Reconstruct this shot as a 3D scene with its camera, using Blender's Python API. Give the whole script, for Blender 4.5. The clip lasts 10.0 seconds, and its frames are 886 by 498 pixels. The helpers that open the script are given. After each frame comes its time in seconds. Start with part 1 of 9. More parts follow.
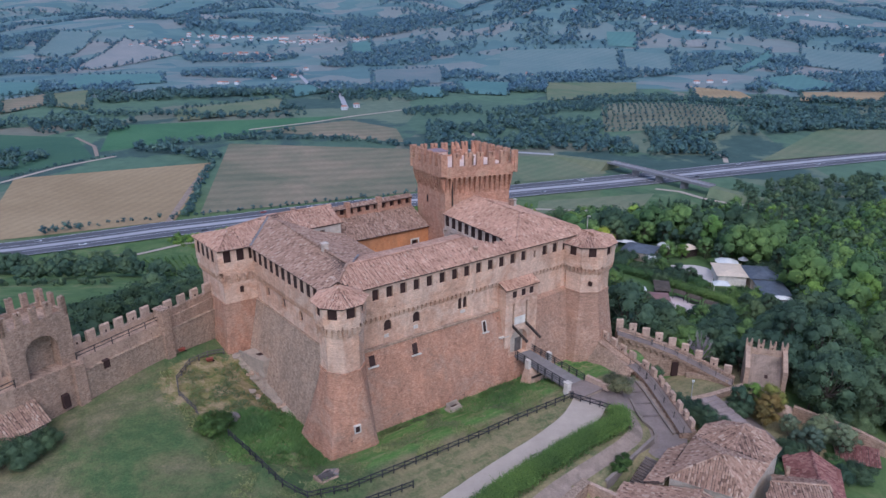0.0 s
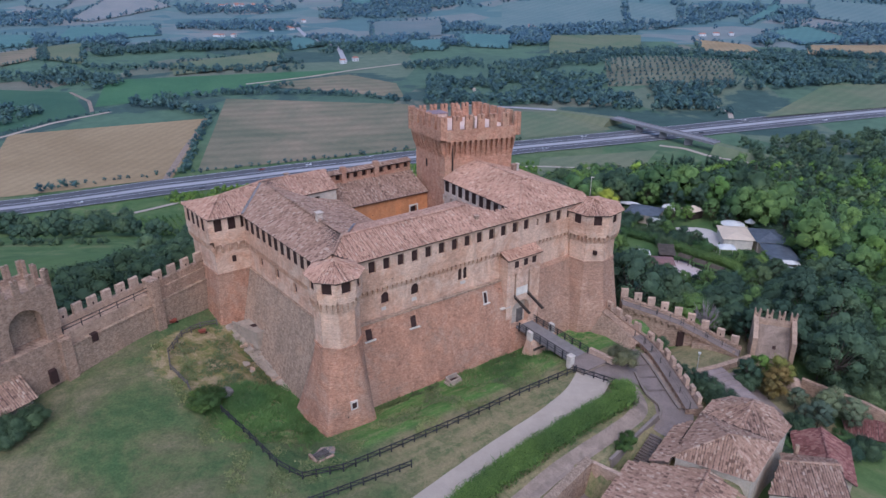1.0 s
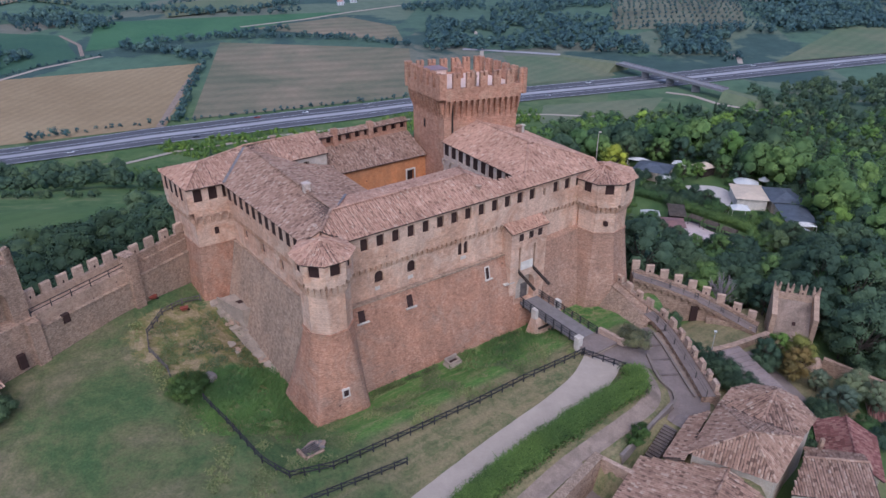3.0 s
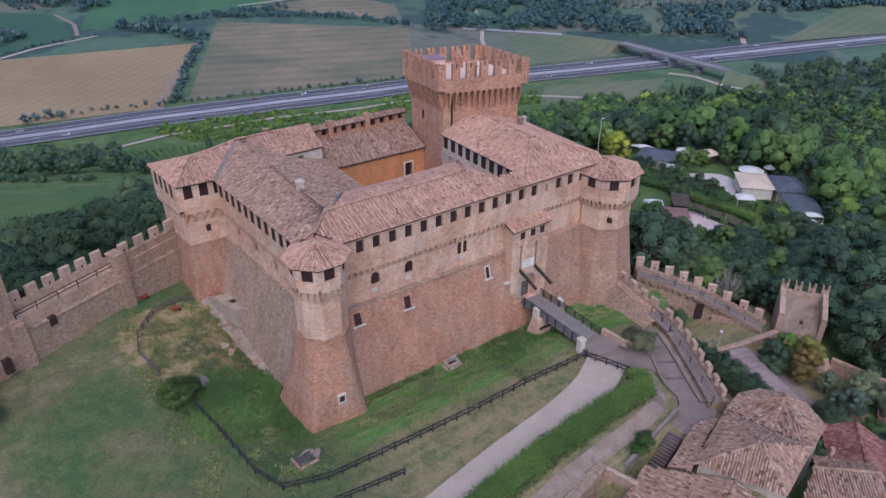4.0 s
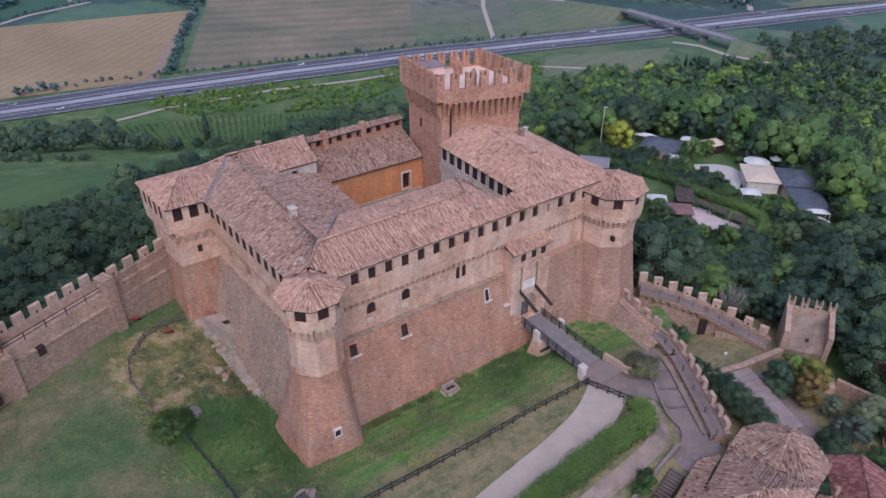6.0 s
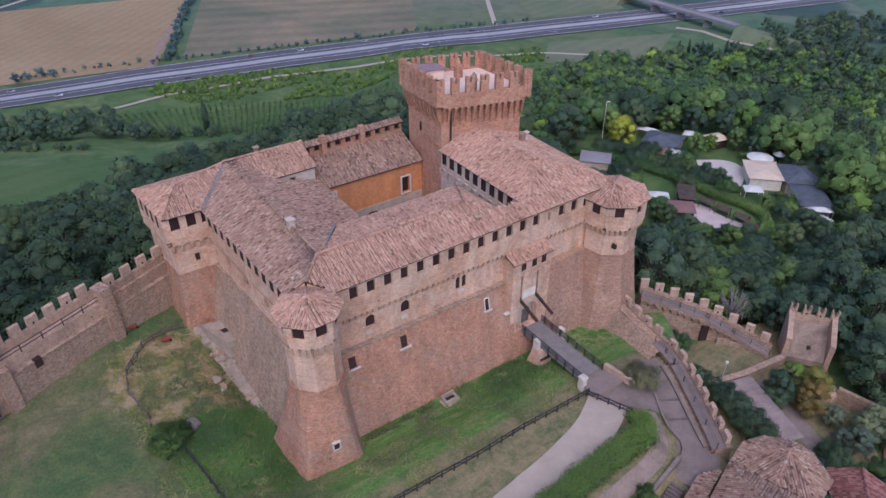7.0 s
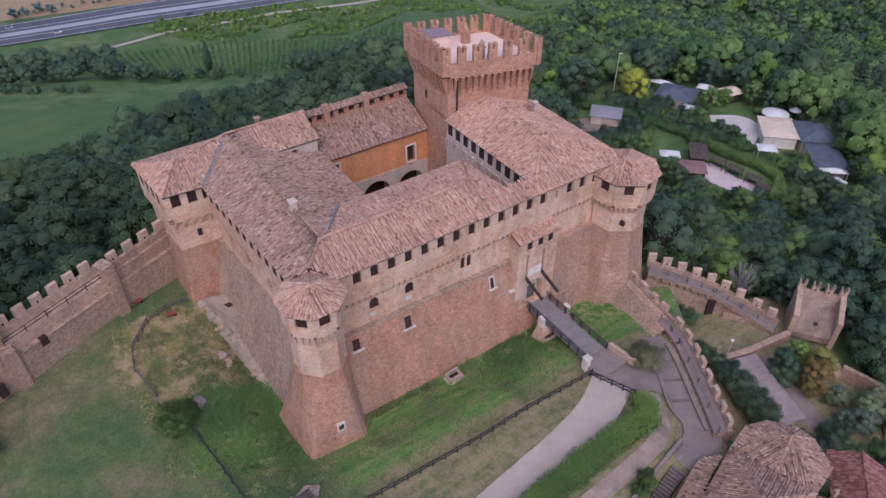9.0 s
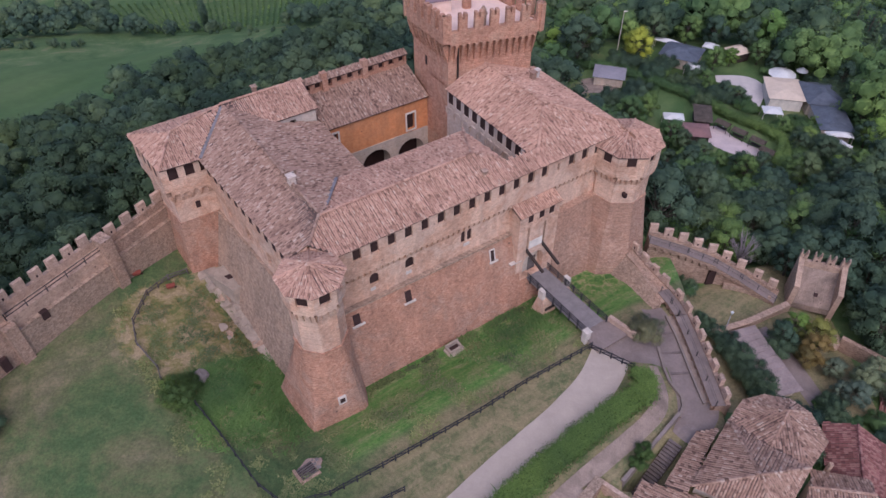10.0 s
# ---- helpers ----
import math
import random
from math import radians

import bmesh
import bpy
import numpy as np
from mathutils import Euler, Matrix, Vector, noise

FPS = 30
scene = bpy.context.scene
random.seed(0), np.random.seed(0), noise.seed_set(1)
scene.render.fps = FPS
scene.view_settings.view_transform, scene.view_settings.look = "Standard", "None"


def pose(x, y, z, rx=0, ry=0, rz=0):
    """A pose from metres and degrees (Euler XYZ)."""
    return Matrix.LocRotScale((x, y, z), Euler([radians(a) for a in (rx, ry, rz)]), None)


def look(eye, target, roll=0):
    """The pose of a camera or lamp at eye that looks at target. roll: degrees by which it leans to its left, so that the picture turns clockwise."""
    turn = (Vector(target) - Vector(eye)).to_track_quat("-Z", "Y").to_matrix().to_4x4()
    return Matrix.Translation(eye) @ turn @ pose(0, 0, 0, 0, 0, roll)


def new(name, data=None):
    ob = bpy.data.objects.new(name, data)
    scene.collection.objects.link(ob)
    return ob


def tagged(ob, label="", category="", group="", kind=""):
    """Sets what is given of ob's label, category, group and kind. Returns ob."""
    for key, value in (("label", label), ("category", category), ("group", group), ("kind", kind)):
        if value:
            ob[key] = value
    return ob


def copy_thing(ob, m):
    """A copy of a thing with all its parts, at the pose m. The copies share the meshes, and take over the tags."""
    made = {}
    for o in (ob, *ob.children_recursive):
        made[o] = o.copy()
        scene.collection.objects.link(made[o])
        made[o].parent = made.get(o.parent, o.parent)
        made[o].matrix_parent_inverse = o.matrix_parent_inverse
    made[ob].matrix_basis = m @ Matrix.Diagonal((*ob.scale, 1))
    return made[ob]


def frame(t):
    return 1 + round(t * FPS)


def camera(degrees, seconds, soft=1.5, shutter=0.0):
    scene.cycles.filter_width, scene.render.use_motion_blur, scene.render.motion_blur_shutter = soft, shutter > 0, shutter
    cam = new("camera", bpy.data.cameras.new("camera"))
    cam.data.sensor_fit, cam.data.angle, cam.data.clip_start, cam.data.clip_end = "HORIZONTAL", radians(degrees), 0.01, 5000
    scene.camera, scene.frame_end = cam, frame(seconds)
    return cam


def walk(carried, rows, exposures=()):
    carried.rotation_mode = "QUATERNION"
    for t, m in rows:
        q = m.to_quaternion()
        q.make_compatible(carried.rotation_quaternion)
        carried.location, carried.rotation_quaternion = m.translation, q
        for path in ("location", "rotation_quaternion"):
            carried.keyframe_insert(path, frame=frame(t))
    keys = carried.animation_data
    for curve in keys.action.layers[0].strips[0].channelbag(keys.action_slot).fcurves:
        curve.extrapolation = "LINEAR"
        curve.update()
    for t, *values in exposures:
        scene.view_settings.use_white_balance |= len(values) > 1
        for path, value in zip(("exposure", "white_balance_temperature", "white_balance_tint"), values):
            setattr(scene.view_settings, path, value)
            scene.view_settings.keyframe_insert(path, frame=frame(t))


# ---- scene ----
cam = camera(65.0, 10.0)
METRES, EYE, TILT, LEAN, TURN = 38.0, 57.5, -20.0, 0.0, 0.0
ROWS = [
    (0.0, 0.0, 0.0, 0.0, 0.0, 0.0, 0.0),
    (0.5, 0.0027, 0.0545, 0.0281, 0.04, -1.96, -0.0),
    (1.0, 0.0045, 0.111, 0.0515, 0.05, -3.67, -0.01),
    (1.5, 0.0057, 0.1662, 0.0734, 0.07, -5.09, -0.02),
    (2.0, 0.0075, 0.221, 0.0948, 0.08, -6.24, -0.03),
    (2.5, 0.0091, 0.2746, 0.1151, 0.1, -7.23, -0.04),
    (4.0, 0.0143, 0.4148, 0.1909, 0.1, -9.82, -0.07),
    (4.5, 0.0163, 0.4457, 0.2402, 0.12, -10.61, -0.06),
    (5.0, 0.0179, 0.4749, 0.2886, 0.13, -11.39, -0.05),
    (5.5, 0.0197, 0.501, 0.3361, 0.13, -12.14, -0.06),
    (7.0, 0.0256, 0.5692, 0.4646, 0.22, -14.24, -0.1),
    (7.5, 0.0274, 0.59, 0.5, 0.4, -14.93, -0.16),
    (8.0, 0.0282, 0.6097, 0.5346, 0.56, -15.65, -0.23),
    (8.5, 0.0304, 0.6268, 0.5658, 0.74, -17.34, -0.27),
    (9.0, 0.0314, 0.6449, 0.5987, 0.88, -19.63, -0.3),
    (9.5, 0.0311, 0.6629, 0.6313, 0.91, -21.71, -0.32),
    (10.0, 0.0304, 0.6837, 0.6582, 0.92, -23.53, -0.33),
]
walk(cam, [(t, pose(0, 0, EYE, TILT, LEAN, TURN) @ pose(METRES * x, METRES * y, METRES * z, 90 + pitch, roll, yaw)) for t, x, y, z, yaw, pitch, roll in ROWS],
     [(0.0, 0.42, 5330, 12), (4.0, 0.36, 5500, 15.5), (7.5, 0.365, 5610, 20.5), (10.0, 0.39, 5730, 22.5)])
# ---------- world and light ----------
world = bpy.data.worlds.new("sky")
scene.world = world
world.use_nodes = True
wn = world.node_tree
sky = wn.nodes.new("ShaderNodeTexSky")
sky.sky_type, sky.sun_disc = "NISHITA", False
SUN_EL, SUN_AZ = 52.0, 179.0          # degrees: height, and compass bearing from +y clockwise
sky.sun_elevation, sky.sun_rotation = radians(SUN_EL), radians(SUN_AZ)
sky.altitude, sky.air_density, sky.dust_density, sky.ozone_density = 100.0, 1.0, 2.5, 1.5
wn.links.new(sky.outputs[0], wn.nodes["Background"].inputs[0])
wn.nodes["Background"].inputs[1].default_value = 0.15
sun_dir = Vector((math.sin(radians(SUN_AZ)) * math.cos(radians(SUN_EL)), math.cos(radians(SUN_AZ)) * math.cos(radians(SUN_EL)), math.sin(radians(SUN_EL))))
sun = new("sun", bpy.data.lights.new("sun", "SUN"))
sun.data.energy, sun.data.angle, sun.data.color = 1.0, radians(60), (1.0, 0.88, 0.80)
sun.matrix_world = look(sun_dir * 300, (0, 0, 0))


# ---------- materials ----------
def node_mat(name, rough=0.9):
    m = bpy.data.materials.new(name)
    m.use_nodes = True
    b = m.node_tree.nodes["Principled BSDF"]
    b.inputs["Roughness"].default_value = rough
    b.inputs["Specular IOR Level"].default_value = 0.25
    return m, m.node_tree, b


def noise_node(nt, scale, detail=4, rough=0.6, dist=0.0, stretch=None):
    co = nt.nodes.new("ShaderNodeNewGeometry")
    out = co.outputs["Position"]
    if stretch:
        mp = nt.nodes.new("ShaderNodeMapping")
        mp.inputs["Scale"].default_value = stretch
        nt.links.new(out, mp.inputs["Vector"])
        out = mp.outputs[0]
    n = nt.nodes.new("ShaderNodeTexNoise")
    n.inputs["Scale"].default_value, n.inputs["Detail"].default_value = scale, detail
    n.inputs["Roughness"].default_value, n.inputs["Distortion"].default_value = rough, dist
    nt.links.new(out, n.inputs["Vector"])
    return n.outputs["Fac"]


def ramp(nt, fac, stops):
    r = nt.nodes.new("ShaderNodeValToRGB")
    while len(r.color_ramp.elements) < len(stops):
        r.color_ramp.elements.new(0.5)
    for e, (p, c) in zip(r.color_ramp.elements, stops):
        e.position, e.color = p, (*c, 1)
    nt.links.new(fac, r.inputs[0])
    return r.outputs[0]


def mixc(nt, fac, a, b, mode="MIX"):
    n = nt.nodes.new("ShaderNodeMix")
    n.data_type, n.blend_type = "RGBA", mode
    for sock, val in ((n.inputs[0], fac), (n.inputs[6], a), (n.inputs[7], b)):
        if isinstance(val, (int, float)):
            sock.default_value = val
        elif isinstance(val, tuple):
            sock.default_value = (*val, 1)
        else:
            nt.links.new(val, sock)
    return n.outputs[2]


def bump(nt, b, height, strength=0.4, dist=0.1):
    n = nt.nodes.new("ShaderNodeBump")
    n.inputs["Strength"].default_value, n.inputs["Distance"].default_value = strength, dist
    nt.links.new(height, n.inputs["Height"])
    nt.links.new(n.outputs[0], b.inputs["Normal"])


def masonry(name, dark, mid, light, patch, patch_at=0.58, course=0.5, rough=0.92):
    """Brick or stone walling: thin courses, single odd bricks, mottling, rain streaks, putlog holes and large stains."""
    m, nt, b = node_mat(name, rough)
    fine = noise_node(nt, 1.7, 8, 0.8, 0.3, (1, 1, 1.2))
    big = noise_node(nt, 0.16, 8, 0.72, 0.8)
    streak = noise_node(nt, 0.55, 6, 0.65, 0.4, (1, 1, 0.22))
    grain = noise_node(nt, 3.2, 6, 0.85, 0.2, (1, 1, 2.6))
    pg = nt.nodes.new("ShaderNodeNewGeometry")
    # courses: along the wall by both plan axes of the castle, up by the height
    run = nt.nodes.new("ShaderNodeVectorMath")
    run.operation, run.inputs[1].default_value = "DOT_PRODUCT", (0.40, 1.17, 0)
    nt.links.new(pg.outputs["Position"], run.inputs[0])
    sz = nt.nodes.new("ShaderNodeSeparateXYZ")
    nt.links.new(pg.outputs["Position"], sz.inputs[0])
    cv = nt.nodes.new("ShaderNodeCombineXYZ")
    nt.links.new(run.outputs["Value"], cv.inputs[0])
    nt.links.new(sz.outputs[2], cv.inputs[1])
    bk = nt.nodes.new("ShaderNodeTexBrick")
    for key, val in (("Color1", (0.5, 0.47, 0.46, 1)), ("Color2", (1.32, 1.28, 1.24, 1)), ("Mortar", (0.85, 0.83, 0.8, 1))):
        bk.inputs[key].default_value = val
    for key, val in (("Scale", 1.0), ("Mortar Size", 0.012), ("Bias", 0.05), ("Brick Width", 0.36), ("Row Height", 0.12)):
        bk.inputs[key].default_value = val
    nt.links.new(cv.outputs[0], bk.inputs["Vector"])
    body = ramp(nt, fine, [(0.32, dark), (0.5, mid), (0.68, light)])
    c = mixc(nt, ramp(nt, big, [(patch_at - 0.06, (0, 0, 0)), (patch_at + 0.04, (0.9, 0.9, 0.9))]), body, mixc(nt, 0.4, patch, body))
    worn = noise_node(nt, 0.38, 8, 0.7, 0.5)
    c = mixc(nt, 0.42, c, ramp(nt, worn, [(0.36, (0.77, 0.76, 0.75)), (0.46, (0.98, 0.98, 0.98)), (0.54, (1.03, 1.0, 0.97)), (0.64, (1.22, 1.12, 1.04))]), "MULTIPLY")
    c = mixc(nt, 0.5, c, ramp(nt, streak, [(0.34, (0.62, 0.62, 0.62)), (0.6, (1.1, 1.06, 1.04))]), "MULTIPLY")
    c = mixc(nt, min(1.0, course * 1.5), c, ramp(nt, grain, [(0.36, (0.55, 0.52, 0.5)), (0.5, (1, 0.98, 0.97)), (0.62, (1.3, 1.28, 1.26))]), "MULTIPLY")
    c = mixc(nt, course * 0.8, c, bk.outputs["Color"], "MULTIPLY")
    vo = nt.nodes.new("ShaderNodeTexVoronoi")
    vo.inputs["Scale"].default_value, vo.inputs["Randomness"].default_value = 0.36, 0.85
    nt.links.new(pg.outputs["Position"], vo.inputs["Vector"])
    c = mixc(nt, ramp(nt, vo.outputs["Distance"], [(0.034, (0.85, 0.85, 0.85)), (0.05, (0, 0, 0))]), c, (0.06, 0.045, 0.04))
    nt.links.new(c, b.inputs["Base Color"])
    bump(nt, b, grain, 0.45, 0.05)
    return m


M_BRICK = masonry("salmon_brick", (0.265, 0.135, 0.088), (0.41, 0.224, 0.148), (0.50, 0.298, 0.208), (0.40, 0.28, 0.21), 0.54)
M_SCARP = masonry("tan_scarp_brick", (0.23, 0.142, 0.10), (0.38, 0.243, 0.175), (0.48, 0.335, 0.25), (0.35, 0.208, 0.145), 0.52)
M_BRICK_PALE = masonry("pale_brick", (0.38, 0.222, 0.146), (0.55, 0.345, 0.24), (0.645, 0.44, 0.325), (0.67, 0.51, 0.40), 0.5, 0.34)
M_TOWER = masonry("keep_brick", (0.32, 0.165, 0.105), (0.47, 0.255, 0.17), (0.55, 0.335, 0.235), (0.46, 0.31, 0.215))
M_STONE = masonry("grey_scarp_stone", (0.19, 0.135, 0.098), (0.345, 0.252, 0.185), (0.465, 0.352, 0.268), (0.39, 0.27, 0.19))
M_CURTAIN = masonry("curtain_wall_stone", (0.20, 0.138, 0.097), (0.36, 0.25, 0.183), (0.47, 0.348, 0.262), (0.33, 0.22, 0.155))
M_CURTAIN_PALE = masonry("smoother_curtain_wall", (0.27, 0.188, 0.133), (0.42, 0.297, 0.217), (0.51, 0.38, 0.285), (0.40, 0.28, 0.205), 0.58, 0.35)
M_MERLON = masonry("pale_merlon_stone", (0.31, 0.21, 0.155), (0.46, 0.33, 0.25), (0.56, 0.43, 0.34), (0.42, 0.30, 0.22), 0.58, 0.35)
M_PLASTER = masonry("rendered_wall", (0.44, 0.37, 0.30), (0.52, 0.44, 0.36), (0.58, 0.51, 0.43), (0.45, 0.36, 0.28), 0.62, 0.15)
M_LIME = masonry("limewashed_brick", (0.46, 0.36, 0.29), (0.58, 0.475, 0.395), (0.66, 0.565, 0.48), (0.50, 0.38, 0.30), 0.55, 0.25)
M_ORANGE = masonry("orange_plaster", (0.52, 0.21, 0.085), (0.63, 0.275, 0.12), (0.67, 0.33, 0.16), (0.55, 0.26, 0.13), 0.56, 0.15)


def plain(name, col, rough=0.8, var=0.25, scale=1.5, metal=0.0):
    m, nt, b = node_mat(name, rough)
    f, g = noise_node(nt, scale * 0.35, 6, 0.7, 0.3), noise_node(nt, scale * 4, 4, 0.7)
    lo, hi = tuple(c * (1 - var) for c in col), tuple(min(1, c * (1 + var)) for c in col)
    c = ramp(nt, f, [(0.32, lo), (0.68, hi)])
    c = mixc(nt, 0.5, c, ramp(nt, g, [(0.3, (1 - var,) * 3), (0.7, (1 + var * 0.8,) * 3)]), "MULTIPLY")
    nt.links.new(c, b.inputs["Base Color"])
    b.inputs["Metallic"].default_value = metal
    bump(nt, b, g, 0.15, 0.03)
    return m


# near-black: painted shade inside openings and hollows, also the tyres
M_DARK = plain("shade_and_tyre_black", (0.045, 0.024, 0.021), 0.95)
M_WOOD = plain("dark_timber", (0.045, 0.032, 0.026), 0.8, 0.4, 4)
M_RAIL = plain("fence_timber", (0.035, 0.033, 0.036), 0.75, 0.35, 5)
M_WHITE = plain("white_stone", (0.62, 0.555, 0.48), 0.7, 0.2, 2)
M_SILL = plain("pale_stone_trim", (0.55, 0.48, 0.41), 0.8, 0.2, 3)
M_PAVE = plain("grey_paving", (0.215, 0.166, 0.143), 0.85, 0.22, 0.8)
M_DECK = plain("bridge_planks", (0.205, 0.18, 0.17), 0.85, 0.2, 3)
M_GRAVEL = plain("pale_gravel", (0.415, 0.34, 0.275), 0.95, 0.09, 1.2)
M_DIRT = plain("footpath_earth", (0.275, 0.205, 0.16), 0.95, 0.3, 1.6)
M_SLATE = plain("slate_roof", (0.10, 0.11, 0.13), 0.55, 0.3, 2)
M_CANVAS = plain("white_canvas", (0.60, 0.58, 0.55), 0.7, 0.08, 2)
M_CREAM = plain("cream_awning", (0.60, 0.47, 0.35), 0.75, 0.1, 2)
M_LEAD = plain("lead_flashing", (0.20, 0.18, 0.18), 0.9, 0.3, 3)
M_ASPHALT = plain("asphalt", (0.10, 0.095, 0.105), 0.85, 0.15, 0.15)
M_MEDIAN = plain("concrete_median", (0.36, 0.34, 0.35), 0.85, 0.12, 0.2)
M_LINE = plain("white_road_paint", (0.6, 0.6, 0.6), 0.7, 0.1, 1)
M_TERRACE = plain("pinkish_paving", (0.55, 0.44, 0.41), 0.8, 0.12, 1)
M_PLATFORM = plain("pale_platform_slabs", (0.72, 0.53, 0.43), 0.8, 0.1, 2)
M_SLAB = plain("worn_slab_stone", (0.345, 0.275, 0.215), 0.9, 0.25, 2)
M_SLAB_DARK = plain("worn_dark_steps", (0.155, 0.12, 0.105), 0.9, 0.25, 2)
M_TWIG = plain("pale_twigs", (0.27, 0.23, 0.225), 0.95, 0.3, 3)
M_ROCK = plain("grey_rock", (0.20, 0.172, 0.155), 0.95, 0.25, 2)
M_OLDWOOD = plain("silvery_timber", (0.115, 0.098, 0.09), 0.9, 0.35, 4)
M_CONCRETE = plain("grey_concrete", (0.23, 0.215, 0.22), 0.85, 0.15, 0.3)
M_KERB = plain("grey_kerb_stone", (0.225, 0.178, 0.148), 0.9, 0.2, 1.5)
M_RED = plain("red_plastic", (0.24, 0.065, 0.045), 0.6, 0.2, 2)
M_BARK = plain("bark", (0.085, 0.065, 0.05), 0.95, 0.4, 3)


def tile_mat(name, stops, stain=(0.72, 0.66, 0.62)):
    m, nt, b = node_mat(name, 0.88)
    g = nt.nodes.new("ShaderNodeNewGeometry")
    c = ramp(nt, g.outputs["Random Per Island"], stops)
    big = noise_node(nt, 0.33, 5, 0.65, 0.4)
    fine = noise_node(nt, 5.0, 3, 0.7)
    c = mixc(nt, 0.6, c, ramp(nt, big, [(0.36, stain), (0.62, (1.08, 1.04, 1.02))]), "MULTIPLY")
    c = mixc(nt, 0.5, c, ramp(nt, fine, [(0.3, (0.7, 0.68, 0.66)), (0.65, (1.12, 1.1, 1.08))]), "MULTIPLY")
    nt.links.new(c, b.inputs["Base Color"])
    bump(nt, b, fine, 0.3, 0.03)
    return m


M_TILE = tile_mat("terracotta_tiles", [(0.0, (0.250, 0.141, 0.101)), (0.07, (0.385, 0.221, 0.158)), (0.3, (0.475, 0.287, 0.206)), (0.75, (0.545, 0.332, 0.239)), (0.93, (0.575, 0.377, 0.272)), (1.0, (0.620, 0.462, 0.354))])
M_TILE_OLD = tile_mat("weathered_tiles", [(0.0, (0.150, 0.091, 0.067)), (0.1, (0.250, 0.156, 0.114)), (0.3, (0.335, 0.211, 0.155)), (0.75, (0.390, 0.256, 0.189)), (0.94, (0.450, 0.316, 0.239)), (1.0, (0.510, 0.397, 0.315))])
M_TILE_RED = tile_mat("reddish_tiles", [(0.0, (0.16, 0.065, 0.06)), (0.5, (0.25, 0.11, 0.095)), (1.0, (0.33, 0.18, 0.15))])
M_TILEBED = plain("tile_bed", (0.09, 0.06, 0.05), 0.95, 0.3, 3)


def leaf_mat(name, dark, mid, light):
    m, nt, b = node_mat(name, 0.75)
    g = nt.nodes.new("ShaderNodeNewGeometry")
    oi = nt.nodes.new("ShaderNodeObjectInfo")
    c = mixc(nt, 0.55, ramp(nt, g.outputs["Random Per Island"], [(0.0, dark), (0.55, mid), (1.0, light)]), mid)
    at = nt.nodes.new("ShaderNodeAttribute")
    at.attribute_name = "tone"
    ad = nt.nodes.new("ShaderNodeMath")
    nt.links.new(oi.outputs["Random"], ad.inputs[0])
    nt.links.new(at.outputs["Fac"], ad.inputs[1])
    fr = nt.nodes.new("ShaderNodeMath")
    fr.operation = "FRACT"
    nt.links.new(ad.outputs[0], fr.inputs[0])
    t = ramp(nt, fr.outputs[0], [(0.0, (0.66, 0.76, 0.82)), (0.5, (0.95, 0.96, 0.97)), (1.0, (1.32, 1.22, 0.95))])
    c = mixc(nt, 0.85, c, t, "MULTIPLY")
    big = noise_node(nt, 0.05, 3, 0.5)
    c = mixc(nt, 0.7, c, ramp(nt, big, [(0.35, (0.75, 0.85, 0.9)), (0.65, (1.25, 1.2, 1.0))]), "MULTIPLY")
    crown = noise_node(nt, 0.16, 2, 0.5)
    c = mixc(nt, 0.5, c, ramp(nt, crown, [(0.36, (0.5, 0.56, 0.6)), (0.64, (1.5, 1.42, 1.2))]), "MULTIPLY")
    nt.links.new(c, b.inputs["Base Color"])
    return m


M_LEAF = leaf_mat("broad_leaves", (0.045, 0.08, 0.027), (0.096, 0.16, 0.054), (0.165, 0.24, 0.085))
M_LEAF_BRIGHT = leaf_mat("light_green_leaves", (0.07, 0.12, 0.022), (0.13, 0.21, 0.045), (0.20, 0.29, 0.07))
M_LEAF_DARK = leaf_mat("dark_leaves", (0.031, 0.052, 0.033), (0.064, 0.10, 0.06), (0.11, 0.155, 0.085))
M_LEAF_BLUE = leaf_mat("bluish_needles", (0.05, 0.075, 0.07), (0.09, 0.13, 0.12), (0.14, 0.19, 0.18))
M_LEAF_YELLOW = leaf_mat("yellowing_leaves", (0.19, 0.22, 0.028), (0.34, 0.37, 0.05), (0.44, 0.44, 0.075))
M_LEAF_RUST = leaf_mat("rusty_leaves", (0.12, 0.075, 0.03), (0.205, 0.135, 0.045), (0.26, 0.20, 0.06))
M_LEAF_PINE = leaf_mat("pine_needles", (0.023, 0.044, 0.028), (0.055, 0.09, 0.05), (0.095, 0.135, 0.07))
M_LEAF_OLIVE = leaf_mat("olive_leaves", (0.06, 0.085, 0.06), (0.11, 0.14, 0.10), (0.17, 0.20, 0.15))
M_LEAF_DEEP = leaf_mat("deep_oak_leaves", (0.02, 0.038, 0.022), (0.042, 0.07, 0.038), (0.075, 0.11, 0.055))
M_LEAF_GOLD = leaf_mat("olive_gold_leaves", (0.075, 0.085, 0.024), (0.15, 0.155, 0.04), (0.23, 0.215, 0.06))
M_LEAF_BUSH = leaf_mat("bush_leaves", (0.04, 0.075, 0.022), (0.085, 0.14, 0.038), (0.15, 0.20, 0.065))
M_LEAF_DUSTY = leaf_mat("dusty_leaves", (0.06, 0.07, 0.04), (0.125, 0.13, 0.08), (0.27, 0.24, 0.19))
M_HEDGE = leaf_mat("hedge_leaves", (0.032, 0.06, 0.018), (0.08, 0.135, 0.033), (0.15, 0.21, 0.06))
# leaves of the valley and beyond, with bluish haze mixed into their colours
M_FAR = leaf_mat("hazy_far_leaves", (0.040, 0.077, 0.086), (0.067, 0.119, 0.130), (0.100, 0.158, 0.162))
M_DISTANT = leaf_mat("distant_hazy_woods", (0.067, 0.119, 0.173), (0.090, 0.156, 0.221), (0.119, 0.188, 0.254))


